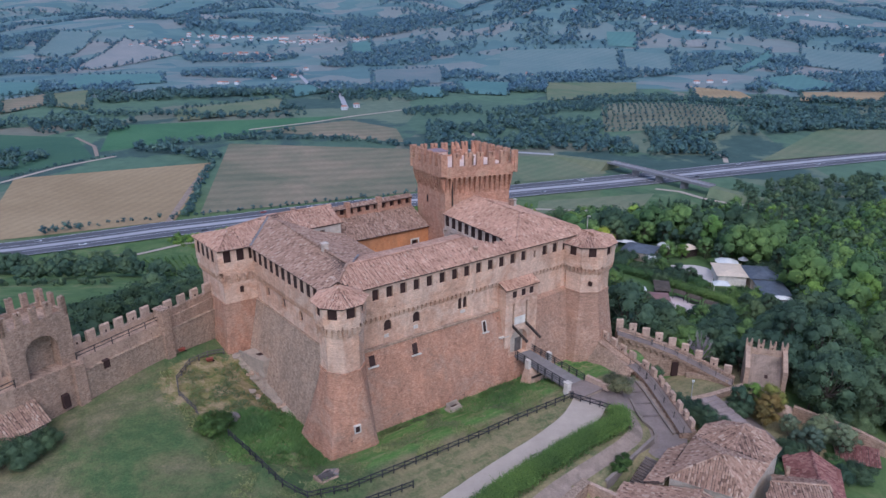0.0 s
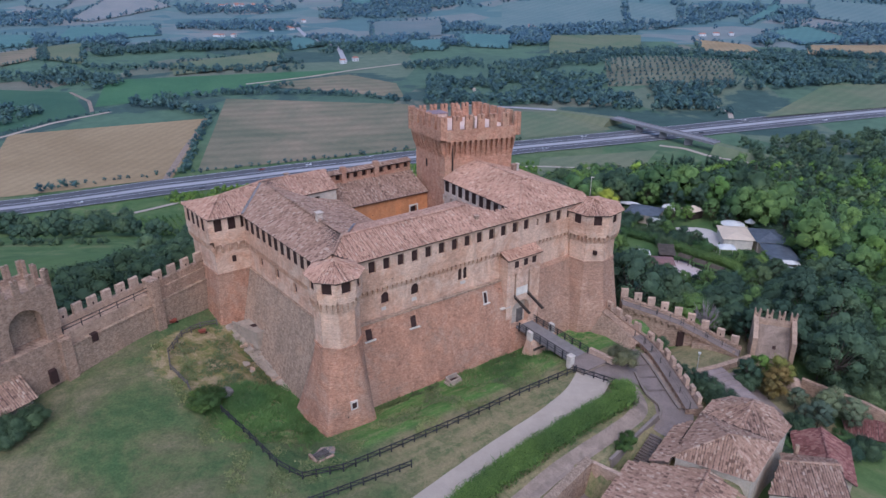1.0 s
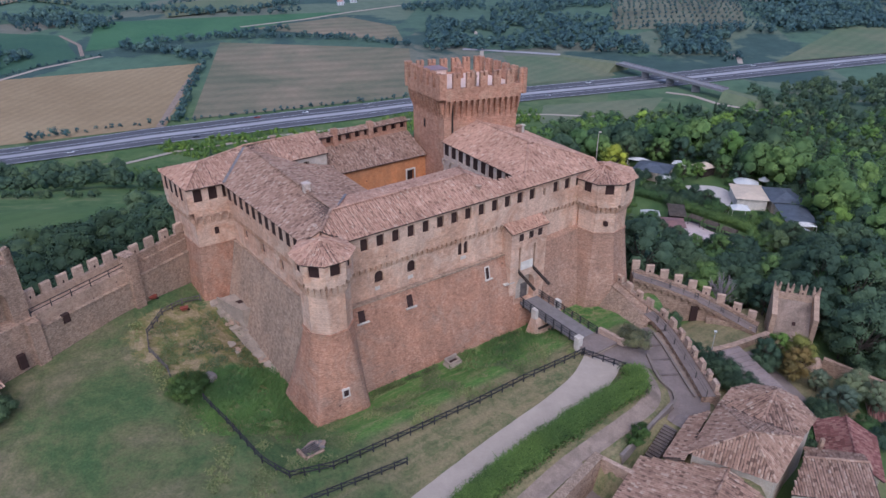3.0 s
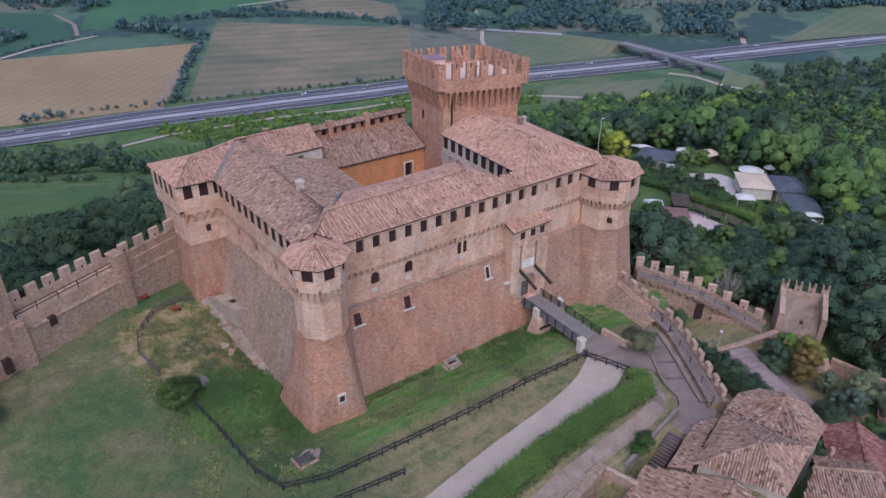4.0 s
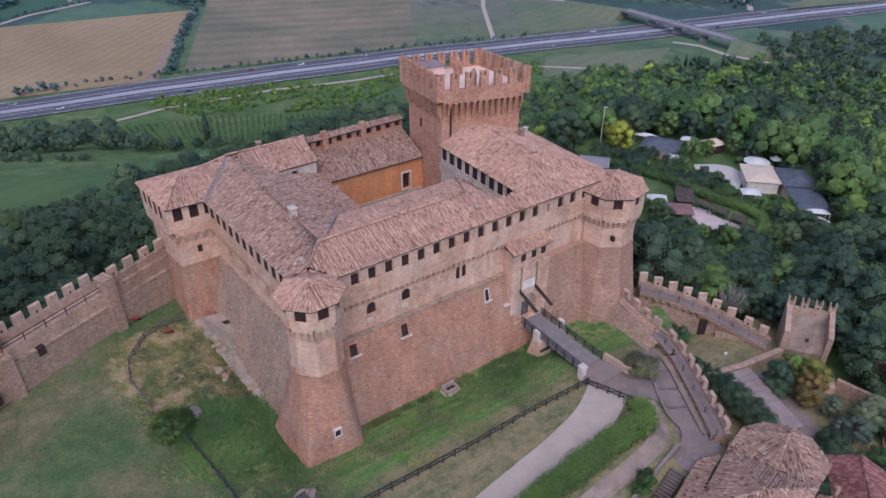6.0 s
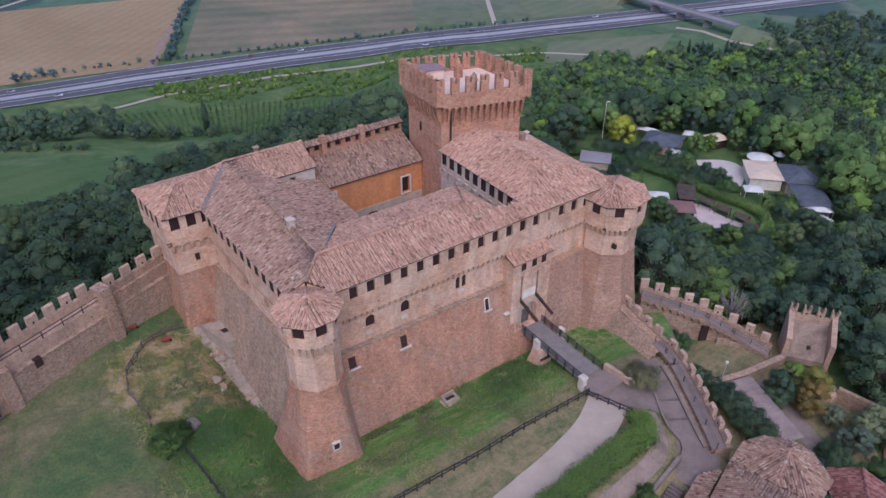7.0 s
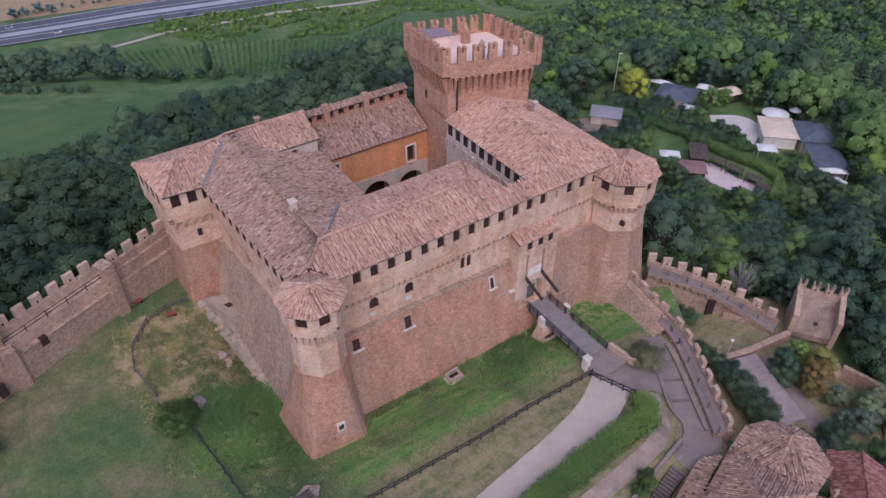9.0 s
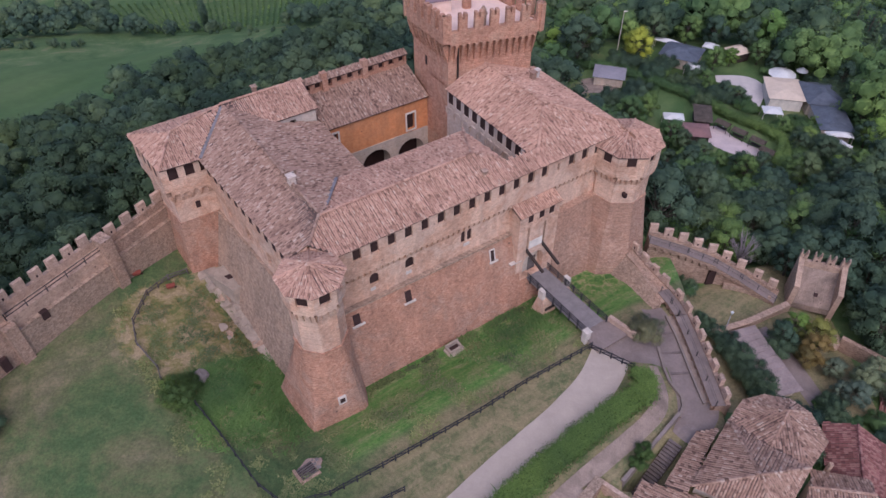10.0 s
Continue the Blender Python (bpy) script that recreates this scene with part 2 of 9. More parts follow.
def grass_mat(name):
    """Lawn in patches of green and dry growth; rank grass in the ditch, scorched turf on the bank."""
    m, nt, b = node_mat(name, 0.95)

    def mth(op, x, y):
        n = nt.nodes.new("ShaderNodeMath")
        n.operation = op
        for sk, val in ((n.inputs[0], x), (n.inputs[1], y)):
            if isinstance(val, (int, float)):
                sk.default_value = val
            else:
                nt.links.new(val, sk)
        return n.outputs[0]

    def span(v, lo, hi, to0=0.0, to1=1.0):
        n = nt.nodes.new("ShaderNodeMapRange")
        n.interpolation_type = "SMOOTHSTEP"
        for key, val in (("From Min", lo), ("From Max", hi), ("To Min", to0), ("To Max", to1)):
            n.inputs[key].default_value = val
        nt.links.new(v, n.inputs["Value"])
        return n.outputs[0]

    def near(vec, p, r0, r1):
        n = nt.nodes.new("ShaderNodeVectorMath")
        n.operation, n.inputs[1].default_value = "DISTANCE", (*p, 0)
        nt.links.new(vec, n.inputs[0])
        return span(n.outputs["Value"], r1, r0)

    co = nt.nodes.new("ShaderNodeNewGeometry")
    wide = nt.nodes.new("ShaderNodeSeparateXYZ")
    nt.links.new(co.outputs["Position"], wide.inputs[0])
    mp = nt.nodes.new("ShaderNodeMapping")
    mp.vector_type = "TEXTURE"
    mp.inputs["Location"].default_value, mp.inputs["Rotation"].default_value = (-7.89, 89.8, 0), (0, 0, radians(35))
    nt.links.new(co.outputs["Position"], mp.inputs["Vector"])
    fl = nt.nodes.new("ShaderNodeVectorMath")
    fl.operation, fl.inputs[1].default_value = "MULTIPLY", (1, 1, 0)
    nt.links.new(mp.outputs[0], fl.inputs[0])
    plan = fl.outputs[0]
    sx = nt.nodes.new("ShaderNodeSeparateXYZ")
    nt.links.new(plan, sx.inputs[0])
    along, inward = sx.outputs[0], sx.outputs[1]
    st = nt.nodes.new("ShaderNodeMapping")
    st.inputs["Scale"].default_value = (0.09, 0.75, 1)
    nt.links.new(plan, st.inputs["Vector"])
    sn = nt.nodes.new("ShaderNodeTexNoise")
    sn.inputs["Scale"].default_value, sn.inputs["Detail"].default_value, sn.inputs["Roughness"].default_value = 1.0, 6, 0.7
    nt.links.new(st.outputs[0], sn.inputs["Vector"])
    stripe = sn.outputs["Fac"]
    big, mid, fine = noise_node(nt, 0.1, 7, 0.7, 0.4), noise_node(nt, 0.45, 6, 0.72, 0.5), noise_node(nt, 3.0, 6, 0.8)
    ragged = noise_node(nt, 0.9, 7, 0.78, 0.6)
    # open lawn, drier towards the rampart and in the yard
    dry = mth("ADD", mth("ADD", span(wide.outputs[0], -34, -56, 0, 0.12), span(wide.outputs[1], 74, 60, 0, 0.05)), span(wide.outputs[0], 33, 37, 0, 0.14))
    lawn = ramp(nt, mth("ADD", big, dry), [(0.38, (0.06, 0.108, 0.042)), (0.49, (0.087, 0.123, 0.05)), (0.58, (0.122, 0.13, 0.063)), (0.68, (0.17, 0.152, 0.09))])
    lawn = mixc(nt, 0.6, lawn, ramp(nt, mid, [(0.38, (0.66, 0.74, 0.66)), (0.62, (1.34, 1.2, 1.14))]), "MULTIPLY")
    # worn dry strip between the fence and the gravel path
    strip = mth("MULTIPLY", mth("MULTIPLY", span(inward, -11.5, -14.5), span(along, -14, -6)), span(mth("ADD", mid, mth("MULTIPLY", stripe, 0.6)), 0.62, 0.92, 0.25, 1))
    c = mixc(nt, strip, lawn, mixc(nt, stripe, (0.17, 0.155, 0.075), (0.30, 0.23, 0.135)))
    # rough turf in the ditch before the entrance front, with long mown bands
    ditch = mth("MULTIPLY", span(inward, -13.8, -12.2), span(along, -15, -9))
    turf = ramp(nt, mth("ADD", mth("MULTIPLY", stripe, 0.6), mth("MULTIPLY", ragged, 0.4)), [(0.38, (0.058, 0.145, 0.03)), (0.48, (0.10, 0.19, 0.044)), (0.56, (0.18, 0.212, 0.08)), (0.64, (0.28, 0.245, 0.14))])
    c = mixc(nt, ditch, c, turf)
    # dry crown of the bank
    bank = mth("ADD", mth("MAXIMUM", near(plan, (-20.5, 16.5), 5.0, 11.0), mth("MULTIPLY", span(along, -18.5, -14.5), span(inward, 6, 10))), mth("MULTIPLY", mth("SUBTRACT", ragged, 0.5), 2.0))
    c = mixc(nt, span(bank, 0.35, 0.75), c, ramp(nt, mid, [(0.38, (0.10, 0.125, 0.04)), (0.47, (0.20, 0.168, 0.068)), (0.58, (0.31, 0.235, 0.14))]))
    # rank grass at the tower's foot and towards the bridge
    lush_at = mth("MAXIMUM", near(plan, (-17.5, 2.5), 4.0, 10.5), mth("MULTIPLY", mth("MULTIPLY", span(along, 5, 22), span(inward, -12.5, -5.5)), span(inward, 2, -3)))
    lush_at = mth("ADD", lush_at, mth("MULTIPLY", mth("SUBTRACT", ragged, 0.5), 2.6))
    lush = ramp(nt, ragged, [(0.40, (0.045, 0.10, 0.028)), (0.46, (0.078, 0.165, 0.036)), (0.51, (0.13, 0.205, 0.055)), (0.56, (0.24, 0.225, 0.11))])
    c = mixc(nt, span(lush_at, 0.4, 0.85), c, lush)
    c = mixc(nt, 0.6, c, ramp(nt, fine, [(0.36, (0.55, 0.58, 0.52)), (0.64, (1.4, 1.36, 1.28))]), "MULTIPLY")
    nt.links.new(c, b.inputs["Base Color"])
    bump(nt, b, ragged, 0.5, 0.25)
    return m


M_GRASS = grass_mat("lawn_grass")


def crop_mat(name, a, b2, angle, pitch, strength=0.5):
    """A field with drill rows in one direction."""
    m, nt, b = node_mat(name, 0.95)
    co = nt.nodes.new("ShaderNodeNewGeometry")
    mp = nt.nodes.new("ShaderNodeMapping")
    mp.inputs["Rotation"].default_value = (0, 0, radians(angle))
    nt.links.new(co.outputs["Position"], mp.inputs["Vector"])
    w = nt.nodes.new("ShaderNodeTexWave")
    w.inputs["Scale"].default_value = 0.314 / pitch
    w.inputs["Distortion"].default_value, w.inputs["Detail"].default_value, w.inputs["Detail Scale"].default_value = 2.0, 3.0, 0.3
    nt.links.new(mp.outputs[0], w.inputs["Vector"])
    big = noise_node(nt, 0.012, 5, 0.65, 0.5)
    fine = noise_node(nt, 0.25, 4, 0.7)
    c = ramp(nt, big, [(0.35, a), (0.65, b2)])
    c = mixc(nt, strength, c, ramp(nt, w.outputs["Fac"], [(0.2, (0.72, 0.74, 0.72)), (0.8, (1.15, 1.12, 1.1))]), "MULTIPLY")
    c = mixc(nt, 0.4, c, ramp(nt, fine, [(0.3, (0.75, 0.75, 0.75)), (0.7, (1.2, 1.2, 1.2))]), "MULTIPLY")
    nt.links.new(c, b.inputs["Base Color"])
    return m


M_WHEAT = crop_mat("wheat_stubble", (0.265, 0.185, 0.10), (0.335, 0.24, 0.135), 12, 9, 0.18)
M_PLOUGH = crop_mat("ploughed_earth", (0.135, 0.135, 0.085), (0.25, 0.195, 0.13), 78, 22, 0.35)
M_CROP = crop_mat("green_crop", (0.05, 0.125, 0.06), (0.075, 0.16, 0.075), 30, 6, 0.3)
M_CROP_DARK = crop_mat("dark_green_crop", (0.04, 0.095, 0.06), (0.06, 0.12, 0.07), 60, 6, 0.3)
M_OLIVE = crop_mat("olive_pasture", (0.105, 0.145, 0.08), (0.17, 0.175, 0.105), 45, 12, 0.2)
M_MEADOW = crop_mat("meadow", (0.062, 0.118, 0.034), (0.098, 0.146, 0.048), 20, 14, 0.15)


def land_mat():
    """The open land: rough grass on the castle hill, a patchwork of fields and woods beyond, coloured with a haze tint.
    """
    m, nt, b = node_mat("open_land", 0.97)
    co = nt.nodes.new("ShaderNodeNewGeometry")
    mp = nt.nodes.new("ShaderNodeMapping")
    mp.inputs["Rotation"].default_value, mp.inputs["Scale"].default_value = (0, 0, radians(25)), (1, 0.55, 0)
    nt.links.new(co.outputs["Position"], mp.inputs["Vector"])
    v = nt.nodes.new("ShaderNodeTexVoronoi")
    v.inputs["Scale"].default_value, v.inputs["Randomness"].default_value = 0.0062, 0.9
    nt.links.new(mp.outputs[0], v.inputs["Vector"])
    sep = nt.nodes.new("ShaderNodeSeparateColor")
    nt.links.new(v.outputs["Color"], sep.inputs[0])
    # cool greens: some of the valley's haze is put into the colours
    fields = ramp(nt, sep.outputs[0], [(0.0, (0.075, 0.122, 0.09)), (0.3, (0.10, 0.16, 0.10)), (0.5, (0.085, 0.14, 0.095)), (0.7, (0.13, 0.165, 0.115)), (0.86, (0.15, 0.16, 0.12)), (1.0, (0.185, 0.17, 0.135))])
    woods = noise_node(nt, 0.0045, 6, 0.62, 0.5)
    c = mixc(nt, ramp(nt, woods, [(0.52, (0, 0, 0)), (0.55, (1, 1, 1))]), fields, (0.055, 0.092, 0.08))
    fine = noise_node(nt, 0.06, 6, 0.75)
    c = mixc(nt, 0.7, c, ramp(nt, fine, [(0.3, (0.6, 0.65, 0.65)), (0.7, (1.25, 1.2, 1.15))]), "MULTIPLY")
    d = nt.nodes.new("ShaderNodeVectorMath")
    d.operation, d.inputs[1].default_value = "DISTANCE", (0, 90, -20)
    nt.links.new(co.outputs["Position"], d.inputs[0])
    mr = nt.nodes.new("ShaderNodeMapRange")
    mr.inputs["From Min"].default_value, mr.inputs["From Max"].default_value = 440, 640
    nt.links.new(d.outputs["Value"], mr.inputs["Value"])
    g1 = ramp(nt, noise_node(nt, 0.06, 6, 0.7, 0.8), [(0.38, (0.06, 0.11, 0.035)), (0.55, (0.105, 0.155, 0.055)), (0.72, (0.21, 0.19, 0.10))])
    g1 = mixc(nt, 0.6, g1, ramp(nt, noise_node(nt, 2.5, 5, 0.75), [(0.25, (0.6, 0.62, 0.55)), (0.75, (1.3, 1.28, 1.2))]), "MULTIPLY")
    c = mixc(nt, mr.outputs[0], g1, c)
    nt.links.new(c, b.inputs["Base Color"])
    return m


M_LAND = land_mat()


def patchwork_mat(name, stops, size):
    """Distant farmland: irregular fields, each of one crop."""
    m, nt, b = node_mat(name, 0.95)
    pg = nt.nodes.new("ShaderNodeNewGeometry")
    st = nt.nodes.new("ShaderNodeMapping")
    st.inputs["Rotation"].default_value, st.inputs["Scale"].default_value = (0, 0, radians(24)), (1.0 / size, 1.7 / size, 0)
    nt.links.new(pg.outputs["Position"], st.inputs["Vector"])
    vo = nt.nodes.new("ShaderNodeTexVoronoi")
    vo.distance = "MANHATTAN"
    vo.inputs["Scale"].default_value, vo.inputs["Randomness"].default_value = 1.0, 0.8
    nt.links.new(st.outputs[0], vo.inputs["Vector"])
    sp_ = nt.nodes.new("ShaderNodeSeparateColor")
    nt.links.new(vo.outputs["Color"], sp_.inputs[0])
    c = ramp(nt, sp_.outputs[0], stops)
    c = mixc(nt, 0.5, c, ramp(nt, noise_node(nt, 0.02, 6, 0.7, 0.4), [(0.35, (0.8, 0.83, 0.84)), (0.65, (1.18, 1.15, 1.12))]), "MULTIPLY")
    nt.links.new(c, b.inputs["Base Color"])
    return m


# blue haze of the distance is painted into these field colours
M_HILLS = patchwork_mat("hazy_distant_farmland", [(0.0, (0.084, 0.150, 0.162)), (0.3, (0.100, 0.166, 0.171)), (0.5, (0.119, 0.183, 0.178)), (0.7, (0.142, 0.190, 0.189)), (0.86, (0.176, 0.198, 0.194)), (1.0, (0.204, 0.208, 0.200))], 150)


# ---------- building helpers ----------
def to_mesh(name, verts, faces, mats, slots=None, smooth=False):
    me = bpy.data.meshes.new(name)
    me.from_pydata([tuple(p) for p in verts], [], faces)
    for mt in mats:
        me.materials.append(mt)
    if slots is not None:
        me.polygons.foreach_set("material_index", slots)
    if smooth:
        me.polygons.foreach_set("use_smooth", [True] * len(me.polygons))
    me.update()
    return me


def part(name, data, parent=None, label=""):
    """Links mesh data as one object under parent."""
    ob = new(name, data)
    ob.parent = parent
    return tagged(ob, label) if label else ob


def empty(name, m=None, **tags):
    ob = new(name)
    ob.empty_display_size = 0.5
    if m is not None:
        ob.matrix_basis = m
    return tagged(ob, **tags)


class Shell:
    """Collects faces of one mesh."""

    def __init__(self):
        self.v, self.f, self.s = [], [], []

    def face(self, pts, slot=0):
        i = len(self.v)
        self.v += [tuple(p) for p in pts]
        self.f.append(tuple(range(i, i + len(pts))))
        self.s.append(slot)

    def box(self, o, ax, ay, az, slot=0):
        """A box from the corner o along three vectors (right-handed)."""
        o, ax, ay, az = Vector(o), Vector(ax), Vector(ay), Vector(az)
        p = [o, o + ax, o + ax + ay, o + ay]
        q = [a + az for a in p]
        self.face(p[::-1], slot)
        self.face(q, slot)
        for k in range(4):
            self.face([p[k], p[(k + 1) % 4], q[(k + 1) % 4], q[k]], slot)

    def block(self, x0, x1, y0, y1, z0, z1, slot=0):
        self.box((x0, y0, z0), (x1 - x0, 0, 0), (0, y1 - y0, 0), (0, 0, z1 - z0), slot)

    def panel(self, o, ax, ay, w, h, holes=(), depth=0.7, slot=0, dark=1):
        """A wall face w by h from its lower left corner o (ax to the right, ay up, seen from outside), with recessed openings."""
        o, ax, ay = Vector(o), Vector(ax).normalized(), Vector(ay).normalized()
        inn = -ax.cross(ay) * depth
        at = lambda x, y, k=0.0: o + ax * x + ay * y + inn * k
        holes = [(max(0.01, a), min(w - 0.01, b), max(0.01, c), min(h - 0.01, d)) for a, b, c, d in holes]
        xs = sorted({0.0, w, *[q for hh in holes for q in hh[:2]]})
        ys = sorted({0.0, h, *[q for hh in holes for q in hh[2:]]})
        for xa, xb in zip(xs, xs[1:]):
            for ya, yb in zip(ys, ys[1:]):
                mx, my = (xa + xb) / 2, (ya + yb) / 2
                if not any(a < mx < b and c < my < d for a, b, c, d in holes):
                    self.face([at(xa, ya), at(xb, ya), at(xb, yb), at(xa, yb)], slot)
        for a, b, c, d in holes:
            # back face in its own, mostly near-black colour: painted shade of the inside
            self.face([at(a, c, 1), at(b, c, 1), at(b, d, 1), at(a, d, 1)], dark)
            self.face([at(a, c), at(b, c), at(b, c, 1), at(a, c, 1)], slot)
            self.face([at(a, d, 1), at(b, d, 1), at(b, d), at(a, d)], slot)
            self.face([at(a, c), at(a, c, 1), at(a, d, 1), at(a, d)], slot)
            self.face([at(b, c, 1), at(b, c), at(b, d), at(b, d, 1)], slot)

    def mesh(self, name, mats, smooth=False):
        return to_mesh(name, self.v, self.f, mats, self.s, smooth)


def corbels(sh, p, q, out, z_low, z_spring, z_top, drop=0.5, pitch=0.9, slot=0, fill=0.5):
    """Machicolation from p to q (plan points on the wall face): stepped brackets carrying small round arches, drop metres proud of the wall."""
    p, q = Vector((*p, 0)), Vector((*q, 0))
    e = (q - p)
    n = max(1, round(e.length / pitch))
    w = e.length / n
    e = e.normalized()
    out = Vector((*out, 0)).normalized()
    at = lambda s, k, z: p + e * s + out * k + Vector((0, 0, z))
    br = 0.16
    L = e.length * n * w
    sh.face([at(0, 0, z_low), at(L, 0, z_low), at(L, drop * fill, z_spring - 0.1), at(0, drop * fill, z_spring - 0.1)], slot)
    sh.face([at(0, drop * fill, z_spring - 0.1), at(L, drop * fill, z_spring - 0.1), at(L, drop * fill, z_top), at(0, drop * fill, z_top)], slot)
    for i in range(n):
        a, b = i * w, (i + 1) * w
        c, r = (a + b) / 2, w / 2 - br
        arc = [(c + r * math.cos(t), z_spring + r * math.sin(t)) for t in [math.pi * k / 6 for k in range(7)]]
        low = [(b, z_spring), *arc, (a, z_spring)]
        for (s0, z0), (s1, z1) in zip(low, low[1:]):
            sh.face([at(s1, drop, z1), at(s0, drop, z0), at(s0, drop, z_top), at(s1, drop, z_top)], slot)
            sh.face([at(s0, drop, z0), at(s1, drop, z1), at(s1, 0, z1), at(s0, 0, z0)], slot)
    for i in range(n + 1):
        a, b = max(0, i * w - br), min(e.length * n * w, i * w + br)
        prof = [(0.0, z_low), (drop * 0.35, z_low + 0.35 * (z_spring - z_low)), (drop * 0.5, z_low + 0.4 * (z_spring - z_low)), (drop * 0.98, z_spring - 0.05), (drop * 0.98, z_spring), (0, z_spring)]
        for (k0, z0), (k1, z1) in zip(prof, prof[1:]):
            sh.face([at(a, k0, z0), at(a, k1, z1), at(b, k1, z1), at(b, k0, z0)], slot)
        sh.face([at(a, k, z) for k, z in prof], slot)
        sh.face([at(b, k, z) for k, z in reversed(prof)], slot)


def inside(poly, x, y):
    ok = False
    for (x0, y0), (x1, y1) in zip(poly, poly[1:] + poly[:1]):
        if (y0 > y) != (y1 > y) and x < (x1 - x0) * (y - y0) / (y1 - y0) + x0:
            ok = not ok
    return ok


class Roof:
    """Tiled roof slopes: a bed under rows of half-round clay tiles, each tile an island of its own."""

    def __init__(self, seed=1):
        self.bed, self.v, self.f, self.rng = Shell(), [], [], random.Random(seed)

    def slope(self, pts, row=0.25, length=0.44, thick=0.16):
        """pts: planar outline, counter-clockwise from above; the first edge is the eave."""
        pts = [Vector(p) for p in pts]
        e = (pts[1] - pts[0]).normalized()
        nrm = Vector((0, 0, 0))
        for a, b in zip(pts, pts[1:] + pts[:1]):
            nrm += a.cross(b)
        nrm.normalize()
        if nrm.z < 0:
            nrm = -nrm
        if abs(e.z) > 0.06:
            e = (Vector((0, 0, 1)) - nrm * nrm.z).cross(nrm).normalized()
        g = nrm.cross(e).normalized()
        lo = [p - nrm * thick for p in pts]
        self.bed.face(pts)
        self.bed.face(lo[::-1])
        for a, b, c, d in zip(pts, pts[1:] + pts[:1], lo, lo[1:] + lo[:1]):
            self.bed.face([a, c, d, b])
        flat = [((p - pts[0]).dot(e), (p - pts[0]).dot(g)) for p in pts]
        x0, x1 = min(p[0] for p in flat), max(p[0] for p in flat)
        y0, y1 = min(p[1] for p in flat), max(p[1] for p in flat)
        R = self.rng
        for i in range(int((x1 - x0) / row) + 1):
            x = x0 + (i + 0.5) * row
            wob = R.uniform(-0.03, 0.03)
            y = y0 - 0.08 + R.uniform(0, 0.06)
            while y < y1:
                if inside(flat, x, max(y, y0) + 0.12):
                    self.tile(pts[0] + e * (x + wob + R.uniform(-0.015, 0.015)) + g * y + nrm * R.uniform(0, 0.02), e, (g + e * R.uniform(-0.05, 0.05)), nrm, row * 0.44, min(length + 0.06, 0.52))
                y += length * R.uniform(0.94, 1.06)

    def tile(self, o, e, g, n, w, length):
        i = len(self.v)
        for k, (up, sc) in enumerate(((0.045, 1.08), (0.01, 0.9))):
            for x, h in ((-1, -0.02), (-0.55, 0.75), (0.55, 0.75), (1, -0.02)):
                self.v.append(tuple(o + e * (x * w * sc) + n * (h * w * 0.85 + up) + g * (k * length)))
        for a in range(3):
            self.f.append((i + a, i + a + 1, i + a + 5, i + a + 4))

    def ridge(self, p, q, w=0.17):
        """A line of larger cap tiles along a ridge or hip."""
        p, q = Vector(p), Vector(q)
        d = (q - p)
        n = max(1, int(d.length / 0.42))
        g = d.normalized()
        e = g.cross(Vector((0, 0, 1))).normalized()
        nn = e.cross(g)
        for k in range(n):
            self.tile(p + d * (k / n) + nn * 0.05, e, g, nn, w, d.length / n + 0.05)

    def add(self, parent, mat=None, label=""):
        bed = part("roof", self.bed.mesh("roof", [M_TILEBED]), parent, label)
        t = part("roof_tiles", to_mesh("roof_tiles", self.v, self.f, [mat or M_TILE]), bed)
        tagged(t, kind="stuff")
        return bed


def ring_solid(sh, lower, upper, slot=0, cap=True):
    n = len(lower)
    for k in range(n):
        sh.face([lower[k], lower[(k + 1) % n], upper[(k + 1) % n], upper[k]], slot)
    if cap:
        sh.face(upper, slot)


def smooth01(a, b, x):
    t = min(1.0, max(0.0, (x - a) / (b - a)))
    return t * t * (3 - 2 * t)


def beam(sh, p, q, w, h, slot=0):
    p, q = Vector(p), Vector(q)
    d = q - p
    side = d.cross(Vector((0, 0, 1)))
    side = side.normalized() * w if side.length > 1e-4 else Vector((w, 0, 0))
    up = side.cross(d).normalized() * h
    sh.box(p - side / 2 - up / 2, d, side, up, slot) if side.cross(up).dot(d) > 0 else sh.box(p - side / 2 - up / 2, side, d, up, slot)


# ---------- the ground ----------
CX, CY, CA = -7.89, 89.8, 35.0          # the castle's own axes: origin on the entrance front, x along it, y inwards
CASTLE = pose(CX, CY, 0, 0, 0, CA)
UX, UY = math.cos(radians(CA)), math.sin(radians(CA))


def to_castle(x, y):
    dx, dy = x - CX, y - CY
    return dx * UX + dy * UY, -dx * UY + dy * UX


EDGE = [(-4500, 20), (-140, 30), (-90, 55), (-60, 76), (-42, 103), (-30, 132), (8, 140), (26, 116), (44, 109), (52, 112), (80, 126), (110, 112), (200, 60), (4500, -60)]


def edge_y(x):
    for (x0, y0), (x1, y1) in zip(EDGE, EDGE[1:]):
        if x <= x1:
            return y0 + (y1 - y0) * (x - x0) / (x1 - x0)
    return EDGE[-1][1]


VALLEY = -105.0


